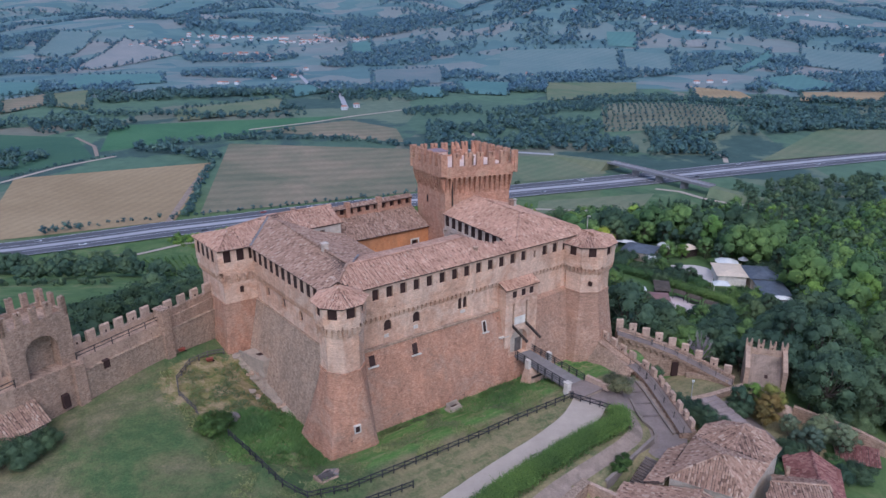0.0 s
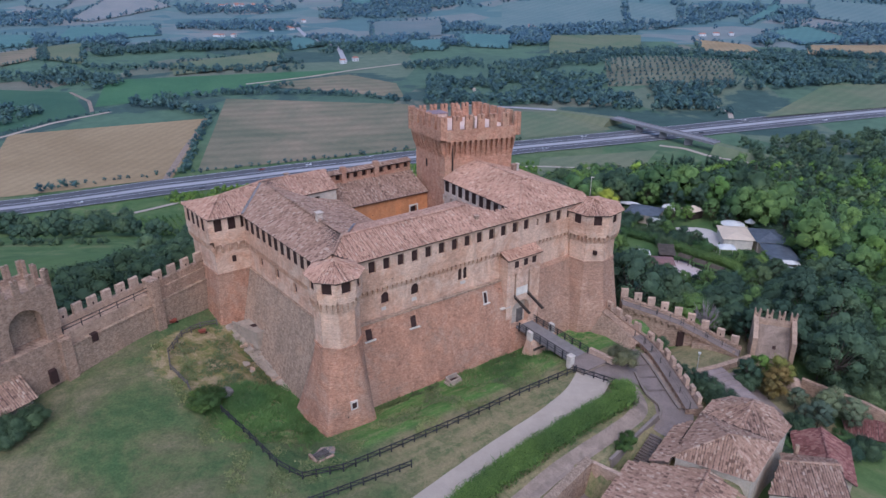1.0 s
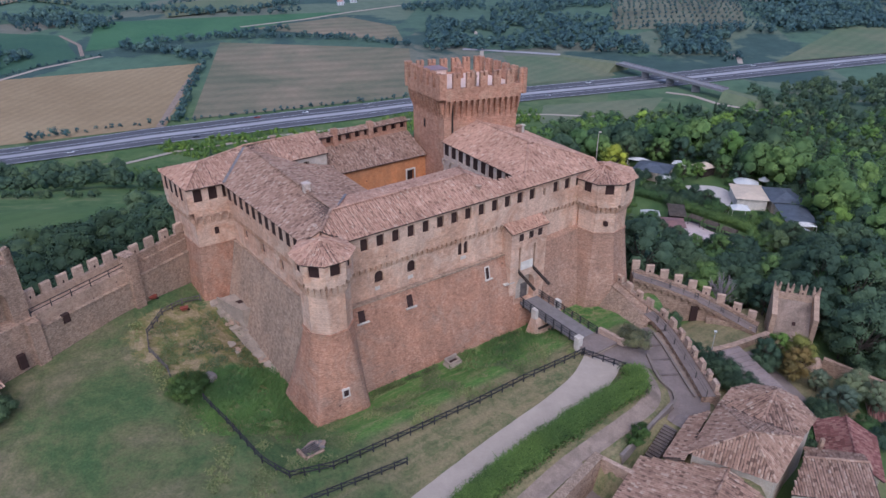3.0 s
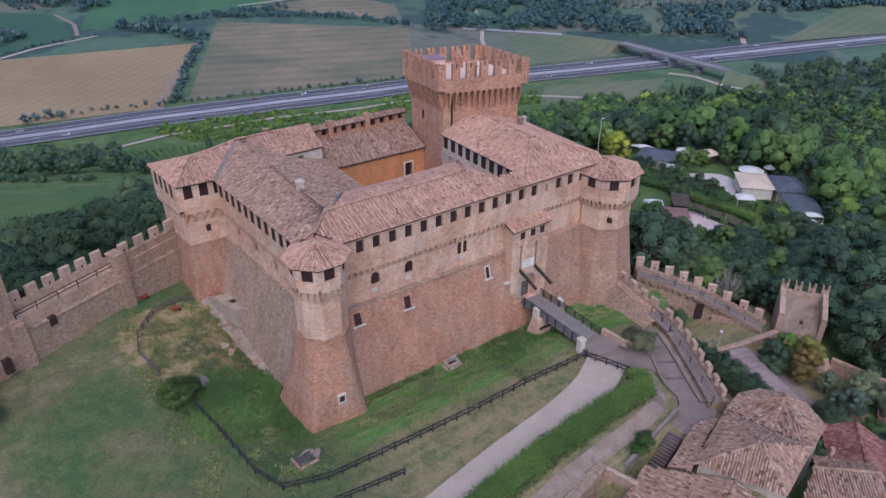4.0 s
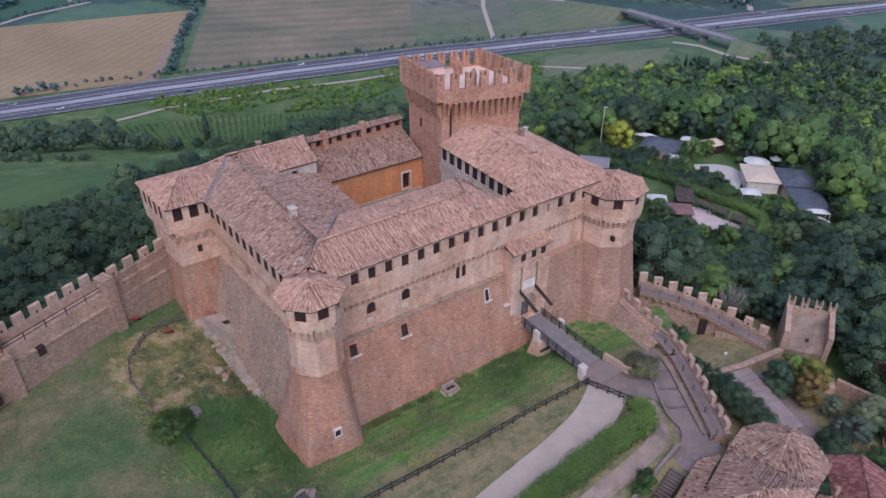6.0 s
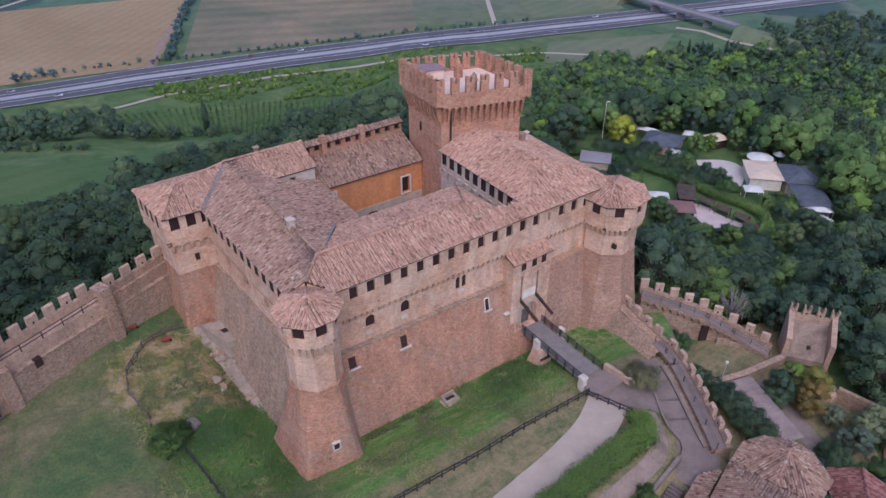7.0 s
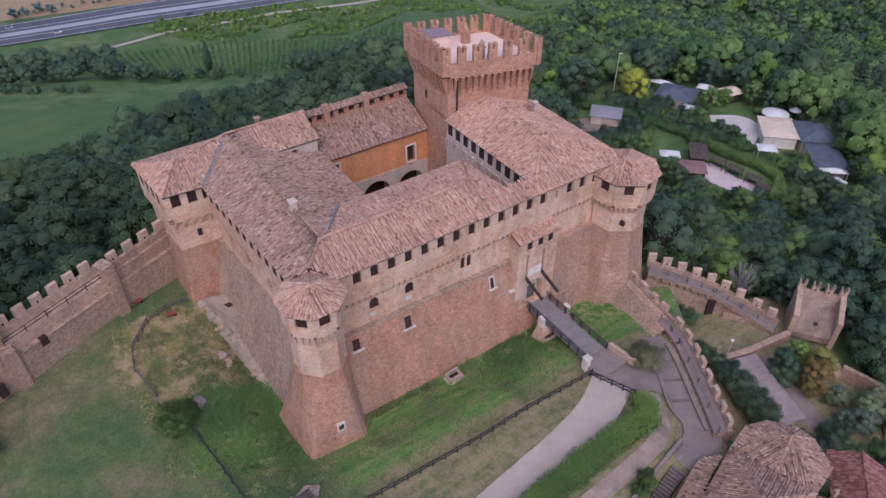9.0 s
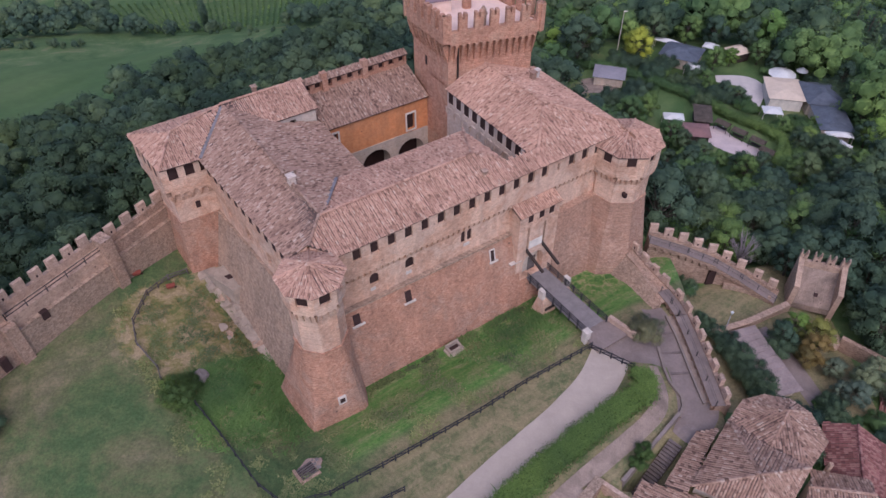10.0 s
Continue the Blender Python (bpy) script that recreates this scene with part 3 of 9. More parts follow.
def ground_z(x, y):
    d = max(0.0, y - edge_y(x))
    z = 1.5 + (2.0 + smooth01(80, 97, y)) * smooth01(-27, -46, x) * smooth01(55, 80, y)
    # the shallow ditch round the castle's foot
    a, b = to_castle(x, y)
    out = max(-3.6 - b, -12.6 - a, 0.0)
    if b < 24:
        z -= (2.9 - 0.9 * smooth01(4, 20, b)) * (1 - smooth01(0.5, (9.5 + 4.0 * smooth01(25, 29, a)) if b < -3.6 else 6.0, out)) * smooth01(24, 16, b)
    # the lane under the rampart lies lower than the lawn
    z -= 1.1 * smooth01(25.8, 28.8, x) * smooth01(36, 34.5, x) * smooth01(70, 77, y) * smooth01(106, 100, y)
    # the sunk stair beside the old house
    su, sv = (27.4 - x) * 0.68 + (76.4 - y) * 0.73, (x - 27.4) * 0.73 - (y - 76.4) * 0.68
    z -= (1.5 + 0.32 * max(0.0, su)) * smooth01(-0.4, 0.2, su) * smooth01(9.0, 8.0, su) * smooth01(-1.5, -0.9, sv) * smooth01(3.2, 2.4, sv)
    # the bank falls from the hedge to the wall over the stair; a sunk court beside the low house
    w = (x - 25) * 0.625 - (y - 82.4) * 0.78
    z -= 0.7 * smooth01(1.5, 4.0, w) * smooth01(30, 27, x) * smooth01(86, 81, y) * smooth01(40, 55, y) * smooth01(-5, 5, x)
    cu, cv = -(x - 17.5) * 0.667 - (y - 71.8) * 0.745, (x - 17.5) * 0.745 - (y - 71.8) * 0.667
    z -= 4.2 * smooth01(0.0, 0.9, cu) * smooth01(0.0, 0.9, cv) * smooth01(20, 17, cu)
    # the houses and the yard below the street lie lower
    low = smooth01(33.5, 37, x) * smooth01(165, 112, y) * smooth01(35, 55, y)
    z -= (6.3 + 2.5 * smooth01(46, 60, x) + 6 * smooth01(60, 85, x)) * low
    z -= 0.27 * d + 4.5 * (1 - math.exp(-d / 9.0))
    z += 1.2 * noise.noise(Vector((x * 0.03, y * 0.03, 0))) * smooth01(4, 30, d)
    bench = smooth01(22, 38, x) * smooth01(118, 98, x) * smooth01(140, 160, y) * smooth01(245, 208, y)
    z += (-18.0 - z) * bench
    if z < VALLEY + 12:
        k = (VALLEY + 12 - z) / 24
        z = VALLEY + 12 - 12 * (1 - math.exp(-2 * k))
    r = math.hypot(x, y)
    far = smooth01(1250, 4300, y) * smooth01(900, 2500, r)
    hills = 0.5 + 0.32 * math.sin(x * 0.0031 + 1.0) * math.sin(y * 0.0027 + 2.0) + 0.2 * math.sin(x * 0.0071 + y * 0.0043) + 0.12 * math.sin(x * 0.013 - y * 0.011)
    z += far * (120 * hills + 40)
    # the round wooded hill across the valley and its lower shoulders
    z += 142 * math.exp(-((x - 400) / 470) ** 2 - ((y - 2350) / 520) ** 2)
    z += 85 * math.exp(-((x - 1150) / 480) ** 2 - ((y - 2500) / 520) ** 2)
    z += 75 * math.exp(-((x + 900) / 450) ** 2 - ((y - 2450) / 480) ** 2)
    z += 22 * math.exp(-((x - 300) / 190) ** 2 - ((y - 950) / 130) ** 2)
    z += 130 * smooth01(3300, 4700, r)
    return z


def axis(lo, a, b, hi, step, grow=1.09):
    pts = [a + step * k for k in range(int((b - a) / step) + 1)]
    s, x = step, pts[-1]
    while x < hi:
        s *= grow
        x += s
        pts.append(x)
    s, x = step, pts[0]
    while x > lo:
        s *= grow
        x -= s
        pts.insert(0, x)
    return pts


def build_ground():
    xs, ys = axis(-4600, -90, 110, 4600, 1.0, 1.05), axis(-700, 40, 200, 4800, 1.0, 1.032)
    verts = [(x, y, ground_z(x, y)) for y in ys for x in xs]
    n = len(xs)
    faces = [(j * n + i, j * n + i + 1, (j + 1) * n + i + 1, (j + 1) * n + i) for j in range(len(ys) - 1) for i in range(n - 1)]

    def cover(f):
        x, y = verts[f[0]][0], verts[f[0]][1]
        # far faces take the farmland with haze in its colour
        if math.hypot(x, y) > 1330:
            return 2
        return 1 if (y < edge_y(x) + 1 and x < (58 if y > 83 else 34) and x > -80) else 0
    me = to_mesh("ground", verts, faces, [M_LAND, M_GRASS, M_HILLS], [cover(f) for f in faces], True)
    ob = new("ground", me)
    return tagged(ob, "mown grass hilltop falling to patchwork farmland and hills", "ground", kind="structure")


build_ground()


# ---------- the castle ----------
castle = empty("castle", CASTLE, label="medieval brick castle with battlements, tiled roofs and corner towers", category="castle")
PITCH = 2.26
EAVE = 20.0


def flat_wall(name, p, q, z0, z1, holes, mat, label="", depth=0.7, parent=None):
    """A vertical wall face from p to q in plan (left to right seen from outside)."""
    sh = Shell()
    p, q = Vector((*p, z0)), Vector((*q, z0))
    sh.panel(p, q - p, (0, 0, 1), (q - p).length, z1 - z0, holes, depth)
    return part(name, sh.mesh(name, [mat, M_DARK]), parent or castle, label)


def scarp(name, p, q, base_out, top_out, z0, z1, holes, mat, label=""):
    """A battered lower wall face; p, q: plan line of the wall, offsets outwards at foot and top."""
    p, q = Vector((*p, 0)), Vector((*q, 0))
    e = (q - p).normalized()
    out = Vector((e.y, -e.x, 0))
    o = p + out * base_out + Vector((0, 0, z0))
    up = -out * (base_out - top_out) + Vector((0, 0, z1 - z0))
    sh = Shell()
    sh.panel(o, e, up, (q - p).length, up.length, holes, 0.6)
    t = o + up
    run = e * (q - p).length
    sh.face([t, t + run, t + run - out * (top_out + 0.2), t - out * (top_out + 0.2)])
    foot = o - out * (base_out + 0.2)
    sh.face([foot, o, t, t - out * (top_out + 0.2)])
    sh.face([o + run, foot + run, t + run - out * (top_out + 0.2), t + run])
    return part(name, sh.mesh(name, [mat, M_DARK]), castle, label)


def arch_hood(parent, p, e, x, z, w, r_h, mat):
    """Fills the upper corners of a square opening so that it ends in a round arch. p: wall start, e: direction, x: centre."""
    sh = Shell()
    e = Vector((*e, 0)).normalized()
    out = Vector((e.y, -e.x, 0))
    p = Vector((*p, 0))
    r = w / 2
    at = lambda s, zz, k: p + e * s + out * k + Vector((0, 0, zz))
    for k0, k1 in ((0.012, -0.3),):
        arc = [(x + r * math.cos(t), z + r_h * math.sin(t)) for t in [math.pi * k / 8 for k in range(9)]]
        for (s0, z0), (s1, z1) in zip(arc, arc[1:]):
            sh.face([at(s1, z1, k0), at(s0, z0, k0), at(s0, z + r_h, k0), at(s1, z + r_h, k0)])
            sh.face([at(s0, z0, k0), at(s1, z1, k0), at(s1, z1, k1), at(s0, z0, k1)])
    return part("arch_head", sh.mesh("arch_head", [mat]), parent)


def ledge(parent, p, e, x, z, w, h=0.14, k=0.16, mat=None, name="sill", lean=0.0):
    e = Vector((*e, 0)).normalized()
    out = Vector((e.y, -e.x, 0))
    sh = Shell()
    o = Vector((*p, z)) + e * (x - w / 2) - out * 0.05 + out * lean
    sh.box(o + out * (k + 0.05), e * w, -out * (k + 0.05), (0, 0, h))
    return part(name, sh.mesh(name, [mat or M_SILL]), parent)


# entrance front (y = 0): upper wall, corbel table, parapet
FX0, FX1 = -6.5, 36.5
upper_holes = [(-0.65 - FX0, 0.6 - FX0, 2.0, 3.7), (4.25 - FX0, 5.5 - FX0, 1.95, 3.65), (12.45 - FX0, 13.15 - FX0, 1.9, 3.8), (13.4 - FX0, 14.1 - FX0, 1.9, 3.8)]
front = flat_wall("front_wall", (FX0, 0), (FX1, 0), 10.4, 16.2, upper_holes, M_BRICK_PALE, "pale weathered brick upper wall with arched windows", 0.22)
for x, z, w in ((-0.025, 13.45, 1.25), (4.875, 13.4, 1.25), (12.8, 13.85, 0.7), (13.75, 13.85, 0.7)):
    arch_hood(front, (0, 0), (1, 0), x, z, w, 0.65 if w > 1 else 0.36, M_BRICK_PALE)
for x, z, w in ((13.3, 11.6, 0.9), (-0.3, 11.4, 0.7), (4.7, 11.4, 0.8)):
    ledge(front, (0, 0), (1, 0), x, z, w, 0.5, 0.06)
course = Shell()
course.block(FX0, 20.9, -0.72, 0.1, 10.3, 10.52)
part("string_course", course.mesh("string_course", [M_STONE]), front)
sh = Shell()
corbels(sh, (-4.2, 0), (34.6, 0), (0, -1), 14.2, 15.0, 16.2, 0.4, 0.78, 0, 0.3)
tagged(part("machicolation", sh.mesh("machicolation", [M_BRICK_PALE]), castle), kind="stuff")
par_holes = []
for k in range(17):
    c = -2.1 + PITCH * k
    if k != 13:
        par_holes.append((c - 0.53 + 4.2, c + 0.53 + 4.2, 1.5, 3.2))
par_holes += [(-2.1 + PITCH * 13 - 0.2 + 4.2, -2.1 + PITCH * 13 + 0.2 + 4.2, 1.6, 2.8)]
flat_wall("parapet", (-4.2, -0.5), (34.6, -0.5), 16.2, EAVE - 0.05, par_holes, M_BRICK_PALE, "roofed parapet with square openings", 0.3)

# lower, battered front, left of the gate
lf = scarp("front_scarp", (-6.5, 0), (21.0, 0), 3.4, 0.55, -2.2, 10.35, [], M_BRICK, "battered salmon brick lower wall")


def scarp_window(parent, x, z, w, h, frame_mat, deep=True):
    """A small window standing in the battered front: frame, sill, and a dark block painting its shaded recess."""
    z0, z1 = -2.2, 10.35
    f = (z - z0) / (z1 - z0)
    y = -(3.4 + (0.55 - 3.4) * f)
    s = Shell()
    k = 2.85 / 12.55
    y -= k * h / 2
    for hx in (-1, 1):
        s.box((x + hx * (w / 2 + 0.08) - 0.08, y - 0.1, z - h / 2 - 0.1), (0.16, 0, 0), (0, 0.75, 0), (0, k * (h + 0.2), h + 0.2))
    s.box((x - w / 2, y - 0.1 + k * h, z + h / 2 - 0.03), (w, 0, 0), (0, 0.75, 0), (0, 0, 0.13))
    win = part("window", s.mesh("window", [frame_mat]), parent)
    d = Shell()
    d.box((x - w / 2, y - 0.04, z - h / 2), (w, 0, 0), (0, 0.5, 0), (0, k * h, h))
    part("opening", d.mesh("opening", [M_DARK]), win)
    l = Shell()
    l.box((x - w / 2 - 0.3, y - 0.3, z - h / 2 - 0.16), (w + 0.75, 0, 0), (0, 0.75, 0), (0, 0, 0.15))
    part("sill", l.mesh("sill", [M_SILL]), win)


for x, z, w, h, fm in ((-3.3, 8.9, 0.95, 1.6, M_BRICK), (3.9, 8.7, 0.9, 1.7, M_BRICK), (16.9, 8.6, 0.55, 1.7, M_SILL)):
    scarp_window(lf, x, z, w, h, fm)

# right of the gate: stone scarp with a sloping top
sh = Shell()
for p, q, zt0, zt1, o0, o1 in (((26.9, 0), (36.5, 0), 10.2, 10.5, 3.2, 3.6),):
    b0, b1 = Vector((p[0], -o0, -2.2)), Vector((q[0], -o1, -2.2))
    t0, t1 = Vector((p[0], -0.75, zt0)), Vector((q[0], -0.75, zt1))
    sh.face([b0, b1, t1, t0])
    sh.face([t0, t1, Vector((q[0], 0.1, zt1 + 0.5)), Vector((p[0], 0.1, zt0 + 0.5))])
    sh.face([b0, t0, Vector((p[0], 0.1, zt0 + 0.5)), Vector((p[0], 0.1, -2.2))])
part("side_scarp", sh.mesh("side_scarp", [M_SCARP]), castle, "battered rubble stone foot of the wall")

# gate: shallow porch with a low arched doorway, two tall slots for the drawbridge beams, small windows and a lean-to tiled roof
gate = Shell()
GX0, GX1, GY = 20.3, 26.95, -2.0
SLOTS = ((21.8, 22.15), (24.55, 24.9))
gate.panel((GX0, GY, -2.2), (1, 0, 0), (0, 0, 1), GX1 - GX0, 16.3, [(21.5 - GX0, 25.1 - GX0, 4.4, 8.9)] + [(x0 - GX0, x1 - GX0, 9.5, 13.8) for x0, x1 in SLOTS], 1.4)
gate.face([(GX0, 0, -2.2), (GX0, GY, -2.2), (GX0, GY, 14.1), (GX0, 0, 14.1)])
gate.face([(GX1, GY, -2.2), (GX1, 0, -2.2), (GX1, 0, 14.1), (GX1, GY, 14.1)])
gate.face([(GX0, GY, 14.1), (GX1, GY, 14.1), (GX1, 0, 14.1), (GX0, 0, 14.1)])
gp = part("gatehouse", gate.mesh("gatehouse", [M_BRICK_PALE, M_DARK]), castle, "shallow brick gate porch with an arched doorway")
arch_hood(gp, (0, GY), (1, 0), 23.3, 5.1, 3.6, 1.6, M_BRICK_PALE)
for x0, x1 in SLOTS:
    arch_hood(gp, (0, GY), (1, 0), (x0 + x1) / 2, 11.4, x1 - x0, 0.2, M_BRICK_PALE)
apron = Shell()
apron.face([(20.8, -3.42, -2.2), (26.95, -3.3, -2.2), (26.95, -2.02, 2.15), (20.8, -2.02, 2.15)])
apron.face([(20.8, -2.02, 2.15), (26.95, -2.02, 2.15), (26.95, -1.9, 2.15), (20.8, -1.9, 2.15)])
part("apron", apron.mesh("apron", [M_BRICK]), gp, "battered brick foot below the doorway")
dr = Shell()
dr.block(21.5, 25.1, GY + 1.1, GY + 1.38, 2.2, 6.8)
part("inner_wall", dr.mesh("inner_wall", [M_PLASTER]), gp, "rendered wall inside the doorway")
dr = Shell()
dr.block(23.4, 24.7, GY + 1.04, GY + 1.2, 2.2, 4.6)
part("gate_door", dr.mesh("gate_door", [M_OLDWOOD]), gp, "dark timber gate door")
wh = Shell()
wh.block(22.2, 24.5, GY - 0.05, GY + 0.3, 7.75, 9.1)
part("plaster_panel", wh.mesh("plaster_panel", [M_WHITE]), gp, "whitish plaster panel between the slots")
sill_ = Shell()
sill_.block(19.4, 21.2, -2.05, -1.4, 6.05, 6.2)
part("sill", sill_.mesh("sill", [M_SILL]), gp)
for x in (21.98, 24.72):
    bm_ = Shell()
    beam(bm_, (x, GY + 0.6, 7.75), (x + 0.15, GY - 3.4, 6.2), 0.32, 0.32)
    part("drawbridge_beam", bm_.mesh("drawbridge_beam", [M_WOOD]), gp, "dark timber drawbridge beam")
pr = Roof(5)
for x in (22.1, 23.93, 25.6):
    wi = Shell()
    # dark block just proud of the wall paints the window's shade
    wi.block(x - 0.4, x + 0.4, GY - 0.012, GY + 0.3, 12.6, 13.7)
    part("window", wi.mesh("window", [M_DARK]), gp)
brk = Shell()
corbels(brk, (GX0, GY), (GX1, GY), (0, -1), 11.9, 12.2, 12.45, 0.1, 0.95, 0, 0.2)
tagged(part("machicolation", brk.mesh("machicolation", [M_BRICK_PALE]), gp), kind="stuff")
pr.slope([(GX0 - 0.25, GY - 0.4, 14.25), (GX1 + 0.1, GY - 0.4, 14.25), (GX1 + 0.1, -0.6, 14.95), (GX0 - 0.25, -0.6, 14.95)])
pr.add(castle, M_TILE, "lean-to tiled roof over the gate")

# west flank (seen in shade): x from -8.2 at the front to -9.9 at the back
LP, LQ = (-9.9, 25.0), (-8.3, 0.5)
ll = math.hypot(LP[0] - LQ[0], LP[1] - LQ[1])
left = flat_wall("flank_wall", LP, LQ, 10.8, 16.4, [(3.5, 4.7, 1.8, 3.8), (8.9, 10.1, 1.7, 3.6), (14.5, 15.6, 1.5, 3.2), (19.8, 20.5, 1.4, 2.8)], M_BRICK_PALE, "pale brick flank wall with small windows", 0.35)
eL = (LQ[0] - LP[0], LQ[1] - LP[1])
for x, z, w in ((4.1, 14.0, 1.2), (9.5, 13.8, 1.2), (15.05, 13.45, 1.1)):
    arch_hood(left, LP, eL, x, z, w, 0.6, M_BRICK_PALE)
sh = Shell()
corbels(sh, LP, LQ, (-1, -0.065), 14.1, 15.3, 16.4, 0.45, 0.8, 0, 0.35)
tagged(part("machicolation", sh.mesh("machicolation", [M_BRICK_PALE]), castle), kind="stuff")
flat_wall("parapet", (LP[0] - 0.5, LP[1]), (LQ[0] - 0.5, LQ[1]), 16.4, EAVE + 0.25, [(0.8 + 1.95 * k, 1.95 + 1.95 * k, 1.3, 3.3) for k in range(12)], M_BRICK_PALE, "", 0.07)
scarp("flank_scarp", LP, LQ, 3.7, 0.3, -2.2, 10.8, [], M_STONE, "battered grey stone and brick lower flank wall")
sc = Shell()
beam(sc, (LP[0] - 0.22, LP[1], 10.85), (LQ[0] - 0.22, LQ[1], 10.75), 0.4, 0.2)
part("string_course", sc.mesh("string_course", [M_STONE]), left)

# inner court: walls round it
court = Shell()
CT = dict(x0=6.2, x1=24.2, y0=12.2, y1=26.0)
court.face([(6.2, 12.2, 2.0), (24.2, 12.2, 2.0), (24.2, 26, 2.0), (6.2, 26, 2.0)])
part("courtyard_floor", court.mesh("courtyard_floor", [M_PAVE]), castle, "paved courtyard floor")
flat_wall("court_wall", (20.6, 11.2), (6.2, 11.2), 2.0, 19.6, [(2 + 4 * k, 3.2 + 4 * k, 9, 11) for k in range(3)], M_PLASTER, "rendered courtyard wall")
flat_wall("court_wall", (6.2, 11.2), (6.2, 26.0), 2.0, 18.4, [(2.5 + 4 * k, 3.7 + 4 * k, 9, 11) for k in range(3)], M_PLASTER)
flat_wall("court_wall", (24.4, 26.0), (24.4, 20.6), 2.0, 20.45, [], M_TOWER, "brick foot of the keep in the court")
rw = flat_wall("court_wall", (24.4, 20.6), (24.4, 0.6), 2.0, 20.45, [(0.2 + 1.92 * k, 1.45 + 1.92 * k, 16.2, 18.1) for k in range(10)], M_LIME, "whitish crenellated wall under the eaves", 0.12)
sh = Shell()
corbels(sh, (24.4, 20.6), (24.4, 1.8), (-1, 0), 16.0, 16.9, 17.7, 0.3, 1.92, 0, 0.1)
tagged(part("machicolation", sh.mesh("machicolation", [M_LIME]), rw), kind="stuff")
ow = flat_wall("court_facade", (6.2, 26.0), (24.4, 26.0), 11.2, 16.9, [(1.75, 2.9, 1.75, 4.4), (14.45, 15.85, 0.5, 3.3)], M_ORANGE, "orange plastered courtyard facade", 0.5)
lowf = flat_wall("arcade_wall", (6.2, 25.97), (24.4, 25.97), 2.0, 11.2, [(0.6, 5.2, 0.05, 8.1), (6.3, 11.3, 0.05, 8.25), (12.6, 17.4, 0.05, 7.95)], M_PLASTER, "grey rendered arcade below the orange facade", 2.2)
for x, z0, z1, w in ((2.32, 12.95, 15.6, 1.15), (15.15, 11.7, 14.5, 1.4)):
    fr = Shell()
    for hx in (-w / 2 - 0.25, w / 2):
        fr.block(6.2 + x + hx, 6.2 + x + hx + 0.25, 25.9, 26.1, z0, z1)
    fr.block(6.2 + x - w / 2 - 0.25, 6.2 + x + w / 2 + 0.25, 25.9, 26.1, z1, z1 + 0.28)
    fr.block(6.2 + x - w / 2 - 0.25, 6.2 + x + w / 2 + 0.25, 25.86, 26.1, z0 - 0.15, z0)
    part("window_frame", fr.mesh("window_frame", [M_WHITE]), ow, "whitish stone window frame")
for x, w, z in ((2.9, 4.6, 7.75), (8.8, 5.0, 7.75), (15.0, 4.8, 7.55)):
    arch_hood(lowf, (6.2, 25.97), (1, 0), x, z, w, w / 2, M_PLASTER)
lowb = Shell()
lowb.block(6.25, 24.2, 25.9, 26.0, 11.12, 11.3)
part("string_course", lowb.mesh("string_course", [M_PLASTER]), ow)

# back block and back wall with its capped battlement
flat_wall("back_block_wall", (0.5, 26.4), (6.4, 26.4), 17.5, 20.6, [(2.0, 2.9, 1.0, 2.3)], M_PLASTER, "rendered wall of the back block")
flat_wall("back_block_wall", (6.4, 26.4), (6.4, 33.0), 16.5, 20.6, [], M_PLASTER)
flat_wall("battlement", (6.4, 31.6), (24.3, 31.6), 17.0, 21.2, [(0.8 + 1.75 * k, 1.75 + 1.75 * k, 2.9, 3.9) for k in range(10)], M_BRICK, "tile-capped battlement of the back wall", 0.5)
flat_wall("outer_back_wall", (24.3, 33.6), (-10, 33.6), -6, 20.4, [], M_BRICK)
flat_wall("outer_side_wall", (38.0, -3), (38.0, 20.0), -6, 20.5, [], M_BRICK)
for x in (10.0, 16.6):
    st = Shell()
    st.block(x, x + 0.9, 31.2, 32.1, 19.4, 22.2)
    part("chimney", st.mesh("chimney", [M_BRICK]), castle)

# roofs
R1 = Roof(11)
# front range
R1.slope([(-4.88, -0.95, EAVE), (20.6, -0.95, EAVE), (20.6, 1.4, 20.9), (16.6, 4.1, 21.95), (-4.0, 4.1, 21.95), (-6.69, 1.38, 20.9), (-4.88, -0.43, 20.2)])
R1.slope([(20.6, -0.95, EAVE), (24.0, -0.95, EAVE), (24.0, 1.6, 20.97), (20.6, 1.6, 20.97)])
R1.slope([(20.6, 11.4, 19.75), (1.6, 11.4, 19.75), (-3.4, 4.1, 21.95), (16.6, 4.1, 21.95)])
R1.slope([(20.6, 1.4, 20.6), (20.6, 11.4, 19.75), (16.6, 4.1, 21.9)])
R1.ridge((-4.0, 4.1, 22.0), (16.6, 4.1, 22.0))
R1.ridge((16.6, 4.1, 22.0), (20.6, 11.4, 20.15))
R1.add(castle, M_TILE, "terracotta tiled roof of the entrance range")
gapw = Shell()
gapw.panel((24.3, 1.6, 15), (-1, 0, 0), (0, 0, 1), 3.8, 5.9, [], 0.3)
gapw.panel((20.6, 1.6, 12), (0, 1, 0), (0, 0, 1), 9.6, 7.6, [], 0.3)
part("gap_wall", gapw.mesh("gap_wall", [M_PLASTER, M_DARK]), castle)

R2 = Roof(12)
